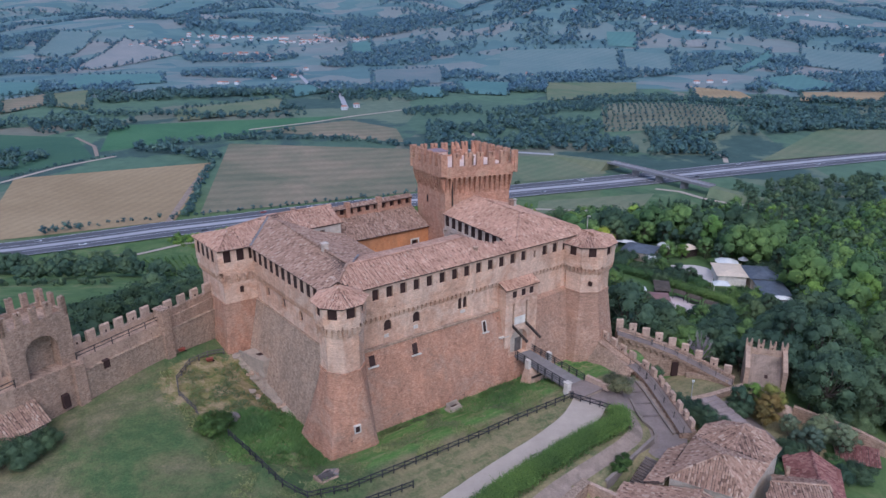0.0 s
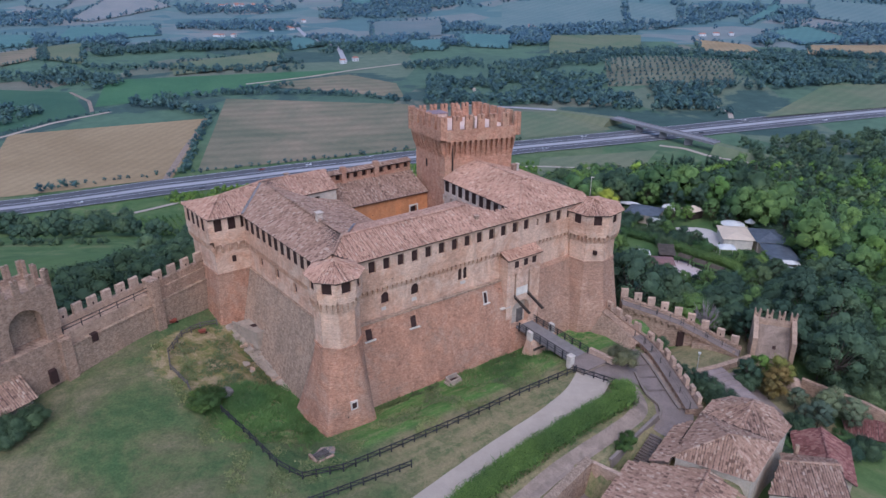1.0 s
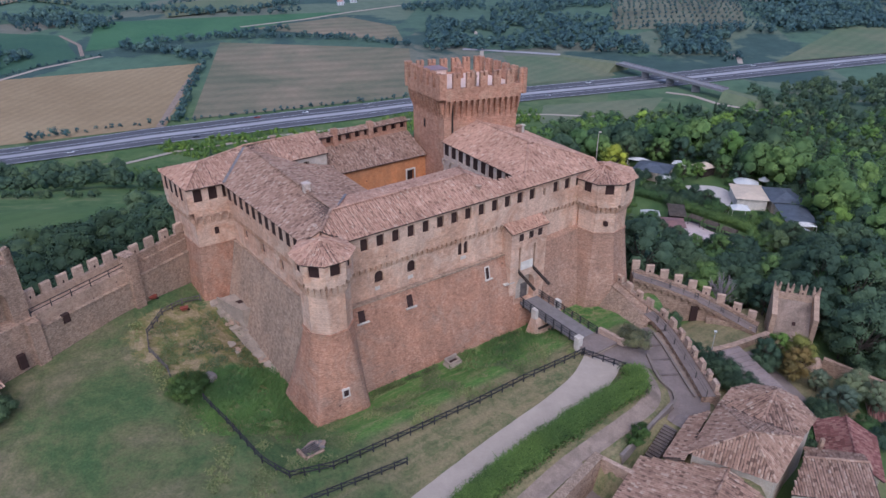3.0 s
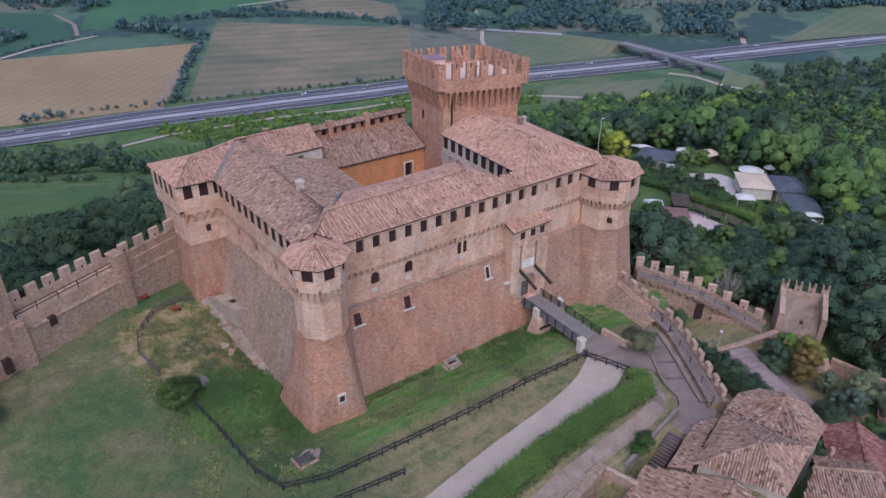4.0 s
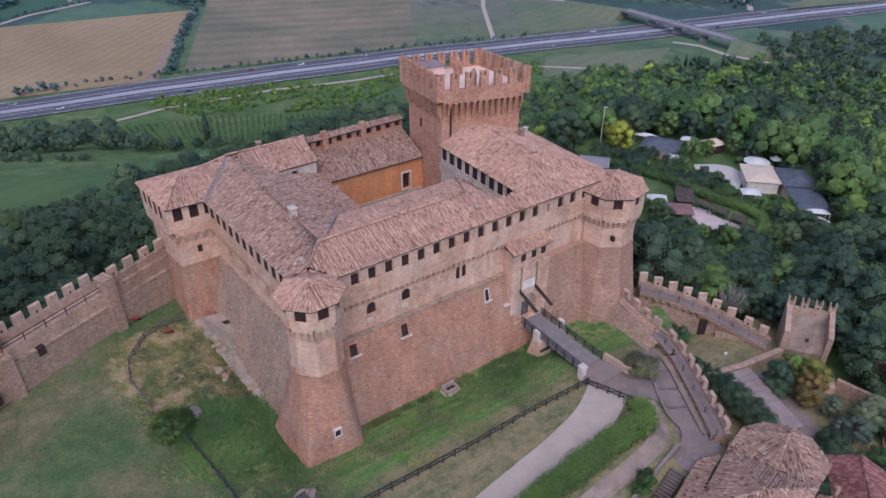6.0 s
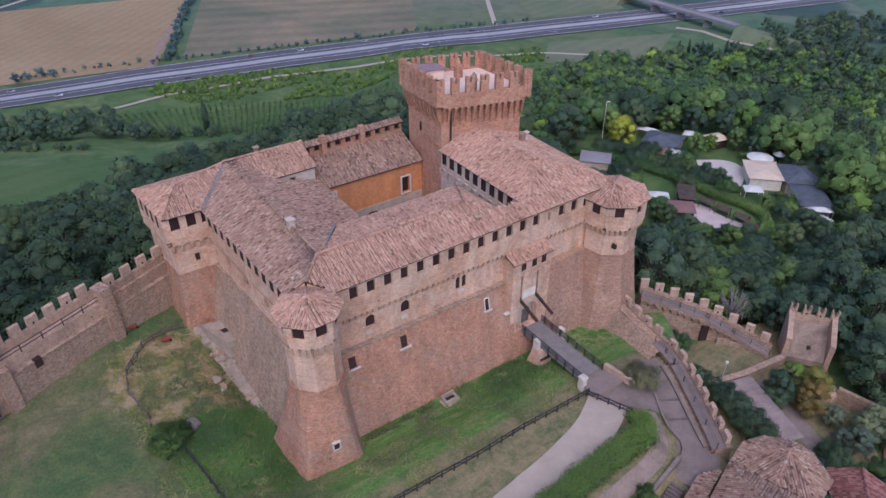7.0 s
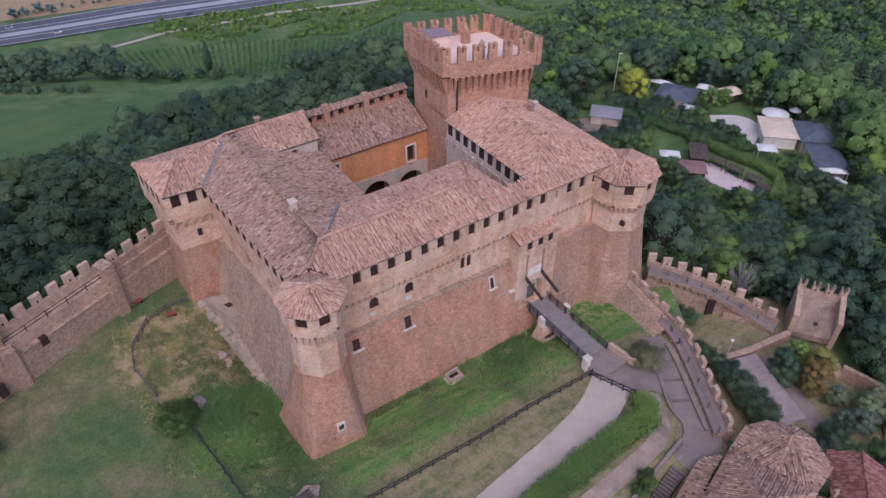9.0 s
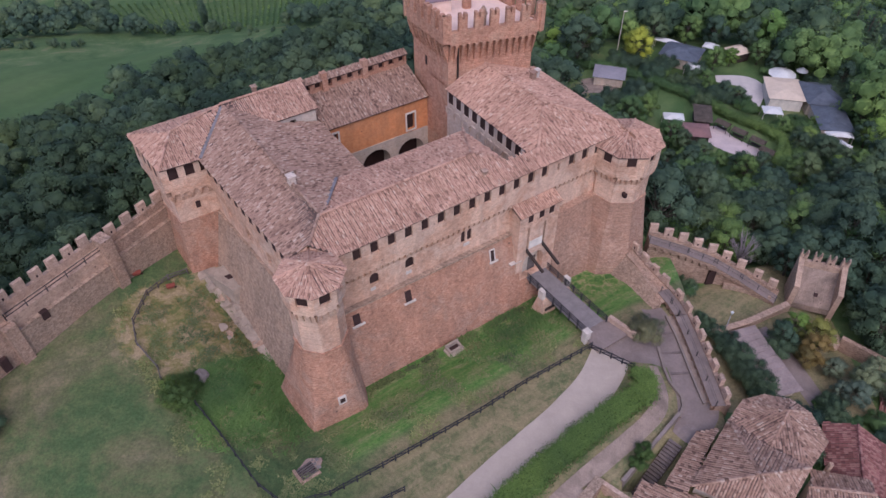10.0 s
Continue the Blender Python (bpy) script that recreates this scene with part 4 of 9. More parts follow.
# west range
R2.slope([(-10.9, 23.8, 20.3), (-9.28, 1.57, 20.12), (-6.88, 1.57, 20.98), (-6.69, 1.38, 21.04), (-4.0, 4.1, 22.1), (-4.5, 27.5, 22.4), (-5.0, 30.5, 22.4)])
R2.slope([(1.7, 11.6, 20.05), (0.9, 28.5, 20.3), (-1.0, 31.0, 21.0), (-4.7, 31.0, 22.45), (-4.0, 4.1, 22.2), (-3.4, 4.1, 21.97)])
R2.slope([(6.5, 11.4, 18.5), (6.5, 26.2, 18.5), (0.8, 26.4, 19.95), (1.5, 11.4, 19.85)])
R2.ridge((-4.0, 4.1, 22.35), (-4.5, 27.5, 22.55))
R2.ridge((-6.69, 1.38, 21.05), (-4.0, 4.1, 22.15))
R2.add(castle, M_TILE_OLD, "mossy weathered tiled roof of the west range")
for p, q in (((1.7, 11.3, 20.05), (-2.4, 5.6, 21.55)), ((-10.7, 23.9, 20.4), (-5.0, 30.4, 22.45))):
    fl = Shell()
    beam(fl, (p[0], p[1], p[2] + 0.14), (q[0], q[1], q[2] + 0.14), 0.4, 0.06)
    part("flashing", fl.mesh("flashing", [M_LEAD]), castle, "grey-blue lead valley flashing")

# short wall between the cut corner of the roofs and the corner tower
cut = Shell()
for p, q in (((-4.88, -0.95, 19.9), (-4.88, -0.43, 20.05)), ((-4.88, -0.43, 20.05), (-6.69, 1.38, 20.75)), ((-6.88, 1.57, 20.8), (-9.28, 1.57, 19.95))):
    cut.face([(p[0], p[1], 18.0), (q[0], q[1], 18.0), q, p][::-1])
part("corner_wall", cut.mesh("corner_wall", [M_BRICK_PALE]), castle)

R3 = Roof(13)
# corner tower at the back and the block behind the west range
R3.slope([(-15.9, 24.2, 20.35), (-10.9, 23.9, 20.35), (-12.4, 29.0, 22.2)])
R3.slope([(-10.9, 23.9, 20.35), (-5.0, 30.7, 22.48), (-12.4, 29.0, 22.2)])
R3.slope([(-16.9, 34.6, 20.35), (-15.9, 24.2, 20.35), (-12.4, 29.0, 22.2)])
R3.slope([(-5.0, 34.6, 20.4), (-16.9, 34.6, 20.35), (-12.4, 29.0, 22.2)])
R3.slope([(-5.0, 34.6, 20.4), (-12.4, 29.0, 22.2), (-5.0, 31.0, 22.5)])
R3.slope([(6.9, 34.6, 20.5), (-5.0, 34.6, 20.4), (-5.0, 31.0, 22.5), (6.9, 31.2, 22.4)])
R3.ridge((-12.4, 29.0, 22.25), (-5.0, 31.0, 22.55))
R3.slope([(0.2, 26.1, 20.55), (6.7, 26.1, 20.55), (6.9, 31.2, 22.4), (-5.0, 31.0, 22.55)])
R3.ridge((-5.0, 31.1, 22.6), (6.9, 31.2, 22.45))
R3.ridge((-15.9, 24.2, 20.45), (-12.4, 29.0, 22.3))
R3.add(castle, M_TILE, "tiled roof of the back corner")

R4 = Roof(14)
# back range, monopitch to the court, and caps on the battlement
R4.slope([(6.4, 25.5, 16.9), (24.3, 25.5, 16.7), (24.3, 31.6, 19.3), (6.4, 31.6, 19.4)])
R4.slope([(6.4, 31.2, 21.15), (24.3, 31.2, 21.15), (24.3, 32.2, 21.5), (6.4, 32.2, 21.5)])
R4.slope([(24.3, 34.0, 20.4), (6.4, 34.0, 20.4), (6.4, 32.2, 21.5), (24.3, 32.2, 21.5)])
R4.add(castle, M_TILE_OLD, "weathered lean-to tiled roof behind the court")

R5 = Roof(15)
# east range
R5.slope([(24.0, 20.6, 20.45), (24.0, 0.2, 20.45), (30.3, 6.85, 23.03), (30.3, 20.4, 23.03)])
R5.slope([(24.0, -0.95, EAVE), (38.3, -0.95, EAVE), (38.3, 0.6, 20.6), (30.3, 6.85, 23.03), (24.0, 0.2, 20.45)])
R5.slope([(38.3, 0.6, 20.6), (38.3, 18.2, 20.6), (30.3, 20.4, 23.0), (30.3, 6.85, 23.03)])
R5.ridge((30.3, 6.85, 23.05), (30.3, 20.4, 23.05))
R5.ridge((38.0, 0.7, 20.75), (30.3, 6.85, 23.08))
R5.ridge((24.0, 0.2, 20.5), (30.3, 6.85, 23.08))
R5.add(castle, M_TILE, "terracotta tiled roof of the east range")


def ring(c, r, a0, z, n=8, sx=1.0):
    return [(c[0] + sx * r * math.cos(radians(a0 + 360 / n * k)), c[1] + r * math.sin(radians(a0 + 360 / n * k)), z) for k in range(n)]


def flare(sh, c, base, r, a0, z0, z1, n=48, rows=7):
    """A foot that passes smoothly from the plan of its base to the eight-sided shaft above."""
    def reach(poly, t):
        d = Vector((math.cos(t), math.sin(t)))
        best = 0.0
        for p, q in zip(poly, poly[1:] + poly[:1]):
            p, q = Vector(p[:2]) - Vector(c), Vector(q[:2]) - Vector(c)
            e = q - p
            den = d.x * e.y - d.y * e.x
            if abs(den) > 1e-9:
                k, u = (p.x * e.y - p.y * e.x) / den, (p.x * d.y - p.y * d.x) / den
                if k > 0 and -1e-6 <= u <= 1 + 1e-6:
                    best = max(best, k)
        return best
    top = ring(c, r, a0, z1)
    lines_ = []
    for j in range(rows):
        f = j / (rows - 1)
        g = f ** 0.85
        lines_.append([(c[0] + (reach(base, t) * (1 - g) + reach(top, t) * g) * math.cos(t), c[1] + (reach(base, t) * (1 - g) + reach(top, t) * g) * math.sin(t), z0 + (z1 - z0) * f) for t in [2 * math.pi * (k + 0.5) / n for k in range(n)]])
    for a, b in zip(lines_, lines_[1:]):
        ring_solid(sh, a, b, 0, False)


def oct_tower(name, c, a0, r_par, r_shaft, z_cor, z_par, z_eave, z_band, base, z_base, apex, mats, label, tile=M_TILE):
    """Eight-sided corner tower: battered foot, shaft, corbel table, parapet with openings, pointed tiled roof."""
    sh = Shell()
    flare(sh, c, base, r_shaft + 0.12, a0, z_base, z_band)
    ring_solid(sh, ring(c, r_shaft, a0, z_band), ring(c, r_shaft, a0, z_par), 2)
    tw = part(name, sh.mesh(name, [mats[0], M_DARK, mats[1]]), castle, label)
    crs = Shell()
    ring_solid(crs, ring(c, r_shaft + 0.22, a0, z_band - 0.1), ring(c, r_shaft + 0.22, a0, z_band + 0.14))
    part("string_course", crs.mesh("string_course", [mats[0]]), tw)
    cb, pa = Shell(), Shell()
    lo, hi = ring(c, r_shaft, a0, 0), ring(c, r_par, a0, 0)
    dr_ = (r_par - r_shaft) * math.cos(math.pi / 8)
    for k in range(8):
        p, q = lo[k], lo[(k + 1) % 8]
        mid = ((p[0] + q[0]) / 2 - c[0], (p[1] + q[1]) / 2 - c[1])
        corbels(cb, p[:2], q[:2], mid, z_cor, z_par - 0.6, z_par, dr_, 0.78, 0, 0.3)
        P, Q = Vector((*hi[k][:2], z_par)), Vector((*hi[(k + 1) % 8][:2], z_par))
        w = (Q - P).length
        pa.panel(P, Q - P, (0, 0, 1), w, z_eave - z_par, [(w / 2 - 0.66, w / 2 + 0.66, z_eave - z_par - 1.75, z_eave - z_par - 0.15)], 0.25)
    tagged(part("machicolation", cb.mesh("machicolation", [mats[1]]), tw), kind="stuff")
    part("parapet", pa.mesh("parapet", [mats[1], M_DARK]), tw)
    ro = Roof(12)
    ev = ring(c, r_par + 0.35, a0, z_eave)
    for k in range(8):
        ro.slope([ev[k], ev[(k + 1) % 8], (c[0], c[1], apex)], 0.21, 0.36)
        ro.ridge(Vector(ev[k]) + Vector((0, 0, 0.04)), (c[0], c[1], apex + 0.06), 0.13)
    ro.add(tw, tile)
    return tw


cF = (-8.22, -1.75)
baseF = [(-3.2, 0.5, -2.2), (-5.0, 3.0, -2.2), (-9.0, 3.2, -2.2), (-13.6, 3.2, -2.2), (-13.6, 1.2, -2.2), (-12.9, -6.0, -2.2), (-5.4, -6.6, -2.2), (-4.4, -4.0, -2.2)]
ft = oct_tower("corner_tower", cF, 22.5, 3.46, 2.98, 15.5, 17.5, 20.15, 10.4, baseF, -2.2, 21.75, (M_BRICK, M_BRICK_PALE), "eight-sided brick corner tower on a battered square foot", M_TILE)
s_ = Shell()
wx, wy, wz = -8.5, -5.72, 2.3
for hx in (-0.5, 0.34):
    s_.block(wx + hx, wx + hx + 0.16, wy - 0.12, wy + 0.6, wz - 0.6, wz + 0.6)
s_.block(wx - 0.5, wx + 0.5, wy - 0.12, wy + 0.6, wz + 0.45, wz + 0.62)
s_.block(wx - 0.5, wx + 0.5, wy - 0.12, wy + 0.6, wz - 0.62, wz - 0.45)
tw_win = part("window", s_.mesh("window", [M_SILL]), ft)
d_ = Shell()
d_.block(wx - 0.34, wx + 0.34, wy - 0.05, wy + 0.5, wz - 0.45, wz + 0.45)
part("opening", d_.mesh("opening", [M_DARK]), tw_win)

cR = (38.6, -1.3)
baseR = [(p[0], p[1], -3.0) for p in ring(cR, 6.4, 33, 0)]
oct_tower("corner_tower", cR, 33, 4.6, 3.9, 13.8, 15.6, 18.9, 10.6, baseR, -3.0, 20.4, (M_SCARP, M_BRICK_PALE), "eight-sided brick corner tower beside the walled ramp")
sl = Shell()
sl.block(36.15, 36.5, -4.95, -4.3, 12.1, 12.75)
part("slit_window", sl.mesh("slit_window", [M_DARK]), castle)

# square tower at the far left corner
sh = Shell()
zb = 10.9
lo = [(-16.4, 24.0, -1.0), (-8.5, 24.6, -1.0), (-8.5, 34.6, -1.0), (-17.2, 34.6, -1.0)]
md = [(-15.2, 25.2, zb), (-9.0, 25.0, zb), (-9.0, 33.6, zb), (-16.0, 33.6, zb)]
hi = [(p[0], p[1], 16.6) for p in md]
ring_solid(sh, lo, md, 0)
ring_solid(sh, md, hi, 2)
lt = part("square_tower", sh.mesh("square_tower", [M_BRICK, M_DARK, M_BRICK_PALE]), castle, "square brick tower with roofed parapet")
cb, pa = Shell(), Shell()
corbels(cb, (-15.2, 25.2), (-9.2, 25.0), (0, -1), 14.4, 15.6, 16.6, 0.6, 1.2, 0, 0.2)
corbels(cb, (-16.0, 33.6), (-15.2, 25.2), (-1, -0.09), 14.4, 15.6, 16.6, 0.6, 1.2, 0, 0.2)
tagged(part("machicolation", cb.mesh("machicolation", [M_BRICK_PALE]), lt), kind="stuff")
pa.panel((-15.85, 24.65, 16.6), (5.2, -0.15, 0), (0, 0, 1), 5.6, 3.7, [(0.9, 2.1, 1.5, 3.5), (3.0, 4.2, 1.5, 3.5), (4.95, 5.5, 1.5, 3.5)], 0.3)
pa.panel((-16.6, 34.0, 16.6), (0.75, -9.35, 0), (0, 0, 1), 9.38, 3.7, [(0.9 + 1.9 * k, 2.05 + 1.9 * k, 1.3, 3.4) for k in range(4)], 0.08)
part("parapet", pa.mesh("parapet", [M_BRICK_PALE, M_DARK]), lt)
crs = Shell()
ring_solid(crs, [(p[0] * 1.0 + (-0.1 if p[0] < -12 else 0.1), p[1] - 0.1, zb - 0.1) for p in md], [(p[0] + (-0.1 if p[0] < -12 else 0.1), p[1] - 0.1, zb + 0.12) for p in md])
part("string_course", crs.mesh("string_course", [M_BRICK]), lt)
sl = Shell()
sl.block(-12.7, -12.1, 25.0, 25.4, 12.6, 13.6)
part("slit_window", sl.mesh("slit_window", [M_DARK]), lt)

# the keep
K = [Vector((24.0, 20.8, 0)), Vector((37.6, 16.8, 0)), Vector((36.9, 27.8, 0)), Vector((24.6, 31.6, 0))]
kc = sum(K, Vector()) / 4
K = [kc + (p - kc) * 1.045 for p in K]
Ki = [p + (kc - p).normalized() * 1.45 for p in K]
sh = Shell()
ring_solid(sh, [p + Vector((0, 0, -6)) for p in Ki], [p + Vector((0, 0, 28.5)) for p in Ki], 0)
keep = part("keep", sh.mesh("keep", [M_TOWER, M_DARK]), castle, "tall brick keep with corbelled battlements")
cb, pa = Shell(), Shell()
for a in range(4):
    p, q, P, Q = Ki[a], Ki[(a + 1) % 4], K[a], K[(a + 1) % 4]
    e = (q - p).normalized()
    out = Vector((e.y, -e.x, 0))
    dpt = (P - p).dot(out)
    corbels(cb, p[:2], q[:2], out[:2], 23.6, 26.6, 27.3, dpt, 1.0, 0, 0.06)
    w = (Q - P).length
    E_ = (Q - P).normalized()
    th = 0.75
    pa.box(P + Vector((0, 0, 27.2)), E_ * w, -out * th, (0, 0, 1.6))
    n = 7 if a % 2 == 0 else 6
    wm = 1.2
    for k in range(n):
        x = (w - wm) * k / (n - 1)
        o = P + E_ * x + Vector((0, 0, 28.8))
        pa.box(o, E_ * wm, -out * th, (0, 0, 1.65))
        # swallow-tail top: two horns
        pa.box(o + Vector((0, 0, 1.65)), E_ * wm * 0.38, -out * th, (0, 0, 0.75))
        pa.box(o + E_ * wm * 0.62 + Vector((0, 0, 1.65)), E_ * wm * 0.38, -out * th, (0, 0, 0.75))
tagged(part("machicolation", cb.mesh("machicolation", [M_TOWER]), keep), kind="stuff")
part("battlement", pa.mesh("battlement", [M_TOWER]), keep)
pf = Shell()
pf.face([tuple(p + (kc - p).normalized() * 0.9 + Vector((0, 0, 28.6))) for p in K])
part("platform", pf.mesh("platform", [M_PLATFORM]), keep, "pale paved tower platform")
hut = Shell()
e0, e1 = (K[1] - K[0]).normalized(), (K[3] - K[0]).normalized()
o = K[0] + e0 * 1.4 + e1 * 7.0 + Vector((0, 0, 28.6))
hut.box(o, e0 * 3.6, e1 * 2.6, (0, 0, 1.7))
hb = part("stair_hut", hut.mesh("stair_hut", [M_PLATFORM]), keep, "low stair hut with a lead roof")
hr = Shell()
hr.box(o + Vector((0, 0, 1.7)) - e0 * 0.2 - e1 * 0.3, e0 * 4.0, e1 * 3.0, (0, 0, 0.15))
part("roof", hr.mesh("roof", [plain("mauve_lead_roof", (0.26, 0.18, 0.19), 0.75, 0.15, 1.5)]), hb)
la = Shell()
lo_ = K[0] + e0 * 7.6 + e1 * 7.6 + Vector((0, 0, 28.6))
rg = lambda r, z: [tuple(lo_ + Vector((r * math.cos(t), r * math.sin(t), z))) for t in [math.pi * k / 4 for k in range(8)]]
ring_solid(la, rg(0.7, 0), rg(0.7, 1.6))
ring_solid(la, rg(0.85, 1.6), rg(0.85, 1.8))
ring_solid(la, rg(0.5, 1.8), rg(0.12, 3.0))
part("lantern", la.mesh("lantern", [M_TOWER]), keep, "small brick turret on the platform")
lo_ = K[0] + e0 * 6.6 + e1 * 1.6 + Vector((0, 0, 28.6))
la = Shell()
ring_solid(la, rg(0.45, 0), rg(0.45, 1.5))
ring_solid(la, rg(0.6, 1.5), rg(0.6, 1.7))
ring_solid(la, rg(0.36, 1.7), rg(0.42, 2.2))
ring_solid(la, rg(0.42, 2.2), rg(0.1, 2.7))
part("finial", la.mesh("finial", [M_CURTAIN]), keep, "weathered stone finial behind the battlement")
for (x, z) in ((0.35, 24.6), (0.62, 21.0)):
    ks = Shell()
    p = Ki[0] + (Ki[3] - Ki[0]) * x
    e = (Ki[3] - Ki[0]).normalized()
    out = Vector((-abs(e.y), e.x, 0)).normalized()
    ks.box(p + Vector((0, 0, z)) - e * 0.25 + Vector((-0.06, 0.0, 0)), e * 0.5, (0.3, 0, 0), (0, 0, 1.4))
    part("slit_window", ks.mesh("slit_window", [M_DARK]), keep)
dp = Shell()
p = Ki[0] + (Ki[1] - Ki[0]) * 0.1
dp.box(p + Vector((0, -0.25, 14)), (0.22, 0, 0), (0, 0.22, 0), (0, 0, 12))
part("downpipe", dp.mesh("downpipe", [M_WOOD]), keep, "dark downpipe")


def chimney(x, y, z, w, h, mat=M_SILL, cap=True):
    s = Shell()
    s.block(x - w / 2, x + w / 2, y - w / 2, y + w / 2, z - 1.2, z + h)
    c = part("chimney", s.mesh("chimney", [mat]), castle)
    if cap:
        t = Shell()
        t.block(x - w / 2 - 0.12, x + w / 2 + 0.12, y - w / 2 - 0.12, y + w / 2 + 0.12, z + h + 0.18, z + h + 0.3)
        for dx in (-1, 1):
            for dy in (-1, 1):
                t.block(x + dx * (w / 2 - 0.08) - 0.07, x + dx * (w / 2 - 0.08) + 0.07, y + dy * (w / 2 - 0.08) - 0.07, y + dy * (w / 2 - 0.08) + 0.07, z + h - 0.02, z + h + 0.18)
        part("cap", t.mesh("cap", [mat]), c)


chimney(-4.1, 10.7, 22.2, 0.8, 0.95, M_LIME)
chimney(-3.2, 12.4, 22.0, 0.6, 0.6, M_TILE_OLD)
chimney(16.5, 1.1, 20.8, 0.5, 0.35, M_CURTAIN)
chimney(0.7, 33.4, 21.4, 0.6, 0.7, M_CURTAIN)
chimney(34.5, 14.0, 21.8, 0.7, 0.9, M_TILE_OLD)
chimney(35.8, 14.6, 21.4, 0.5, 1.0, M_SILL)


# ---------- paths and paving, laid on the ground ----------
def ribbon(name, pts, mat, label, category, lift=0.06, cross=4, thick=0.0, zs=None):
    """A strip along plan points (x, y, width), draped over the ground."""
    fine = []
    for (x0, y0, w0), (x1, y1, w1) in zip(pts, pts[1:]):
        n = max(1, int(math.hypot(x1 - x0, y1 - y0) / 1.2))
        fine += [(x0 + (x1 - x0) * k / n, y0 + (y1 - y0) * k / n, w0 + (w1 - w0) * k / n) for k in range(n)]
    fine.append(pts[-1])
    for _ in range(6):
        fine = [fine[0]] + [tuple((a[i] + 2 * b[i] + c[i]) / 4 for i in range(3)) for a, b, c in zip(fine, fine[1:], fine[2:])] + [fine[-1]]
    v, f = [], []
    for i, (x, y, w) in enumerate(fine):
        a, b = fine[max(0, i - 1)], fine[min(len(fine) - 1, i + 1)]
        d = Vector((b[0] - a[0], b[1] - a[1])).normalized()
        wob = 0.12 * noise.noise(Vector((x * 0.4, y * 0.4, 5)))
        for k in range(cross + 1):
            s = (k / cross - 0.5) * (w + wob)
            X, Y = x + d.y * s, y - d.x * s
            v.append((X, Y, ground_z(X, Y) + lift))
    for i in range(len(fine) - 1):
        for k in range(cross):
            a = i * (cross + 1) + k
            f.append((a, a + 1, a + cross + 2, a + cross + 1))
    ob = new(name, to_mesh(name, v, f, [mat]))
    return tagged(ob, label, category, kind="structure")


ribbon("path", [(21.6, 88.2, 5.0), (19.7, 84.0, 4.8), (14.7, 78.5, 4.7), (7.8, 72.1, 4.8), (1.8, 66.1, 4.8), (-8, 56, 4.6), (-20, 44, 4.6)], M_GRAVEL, "pale gravel path curving up to the bridge", "path", 0.10)
ribbon("footpath", [(26.6, 86.6, 1.2), (27.5, 83.8, 1.9), (27.0, 80.8, 2.0), (23.4, 77.4, 1.9), (19.0, 73.8, 1.9), (14.2, 69.8, 2.0), (8, 63.5, 2.2), (0, 55, 2.2)], M_DIRT, "trodden earth footpath below the hedge", "path", 0.07)
ribbon("street", [(28.6, 97.0, 3.0), (29.6, 93.0, 3.6), (30.6, 89, 4.6), (31.4, 85, 4.8), (31.8, 81.5, 5.4), (31.0, 78.8, 5.0), (29.6, 77.9, 3.6), (28.2, 77.0, 2.4)], M_PAVE, "grey paved lane beside the ramparts", "street", 0.07)
ribbon("landing", [(20.6, 91.8, 4.8), (22.8, 89.8, 6.4), (25.2, 89.6, 6.4), (28.2, 89.6, 5.0), (30.0, 89.0, 4.0)], M_PAVE, "grey paved landing before the bridge", "pavement", 0.12)


for x, y, turn, w in ((29.6, 92.6, 8, 3.4), (30.3, 89.4, 6, 3.8), (30.9, 86.2, 4, 4.0)):
    s = Shell()
    s.block(-w / 2, w / 2, -0.16, 0.16, -0.2, 0.13)
    ob = new("lane_step", s.mesh("lane_step", [M_SLAB_DARK]))
    ob.matrix_basis = pose(x, y, ground_z(x, y) + 0.04, 0, 0, turn)
    tagged(ob, "worn stone step across the paved lane", "step", "lane steps")


# ---------- the bridge to the gate ----------
def castle_point(x, y, z):
    return CASTLE @ Vector((x, y, z))


bridge = empty("bridge", CASTLE, label="timber footbridge with dark railings on a brick pier", category="bridge")
DX0, DX1, DZ = 22.5, 25.9, 2.2
pl = Shell()
pl.block(DX0, DX1, -14.4, -1.98, DZ - 0.35, DZ)
deck = part("deck", pl.mesh("deck", [M_DECK]), bridge, "grey plank deck")
for x in (DX0 - 0.1, DX1 + 0.1):
    for k in range(8):
        y = -2.9 - k * 1.62
        s = Shell()
        s.block(x - 0.07, x + 0.07, y - 0.07, y + 0.07, DZ - 0.5, DZ + 1.1)
        part("post", s.mesh("post", [M_RAIL]), bridge)
    for z in (0.35, 0.72, 1.08):
        s = Shell()
        s.block(x - 0.04, x + 0.04, -14.3, -2.2, DZ + z - 0.05, DZ + z + 0.05)
        part("rail", s.mesh("rail", [M_RAIL]), bridge)
s = Shell()
for px in ((22.0, 26.4),):
    a, b = px
    ring_solid(s, [(a - 0.5, -7.6, -2.2), (b + 0.5, -7.6, -2.2), (b + 0.5, -4.4, -2.2), (a - 0.5, -4.4, -2.2)], [(a - 0.2, -6.5, DZ - 0.36), (b + 0.2, -6.5, DZ - 0.36), (b + 0.2, -5.4, DZ - 0.36), (a - 0.2, -5.4, DZ - 0.36)])
part("pier", s.mesh("pier", [M_BRICK_PALE]), bridge, "tapered pale brick pier")
for x in (21.95, 26.45):
    s = Shell()
    s.block(x - 0.28, x + 0.28, -6.4, -5.5, DZ - 0.4, DZ + 1.1)
    part("pier_head", s.mesh("pier_head", [M_SILL]), bridge, "cream stone pier head")
s = Shell()
beam(s, (21.5, -7.4, 0.9), (26.9, -7.4, 0.9), 0.25, 0.25)
part("cross_beam", s.mesh("cross_beam", [M_WOOD]), bridge)
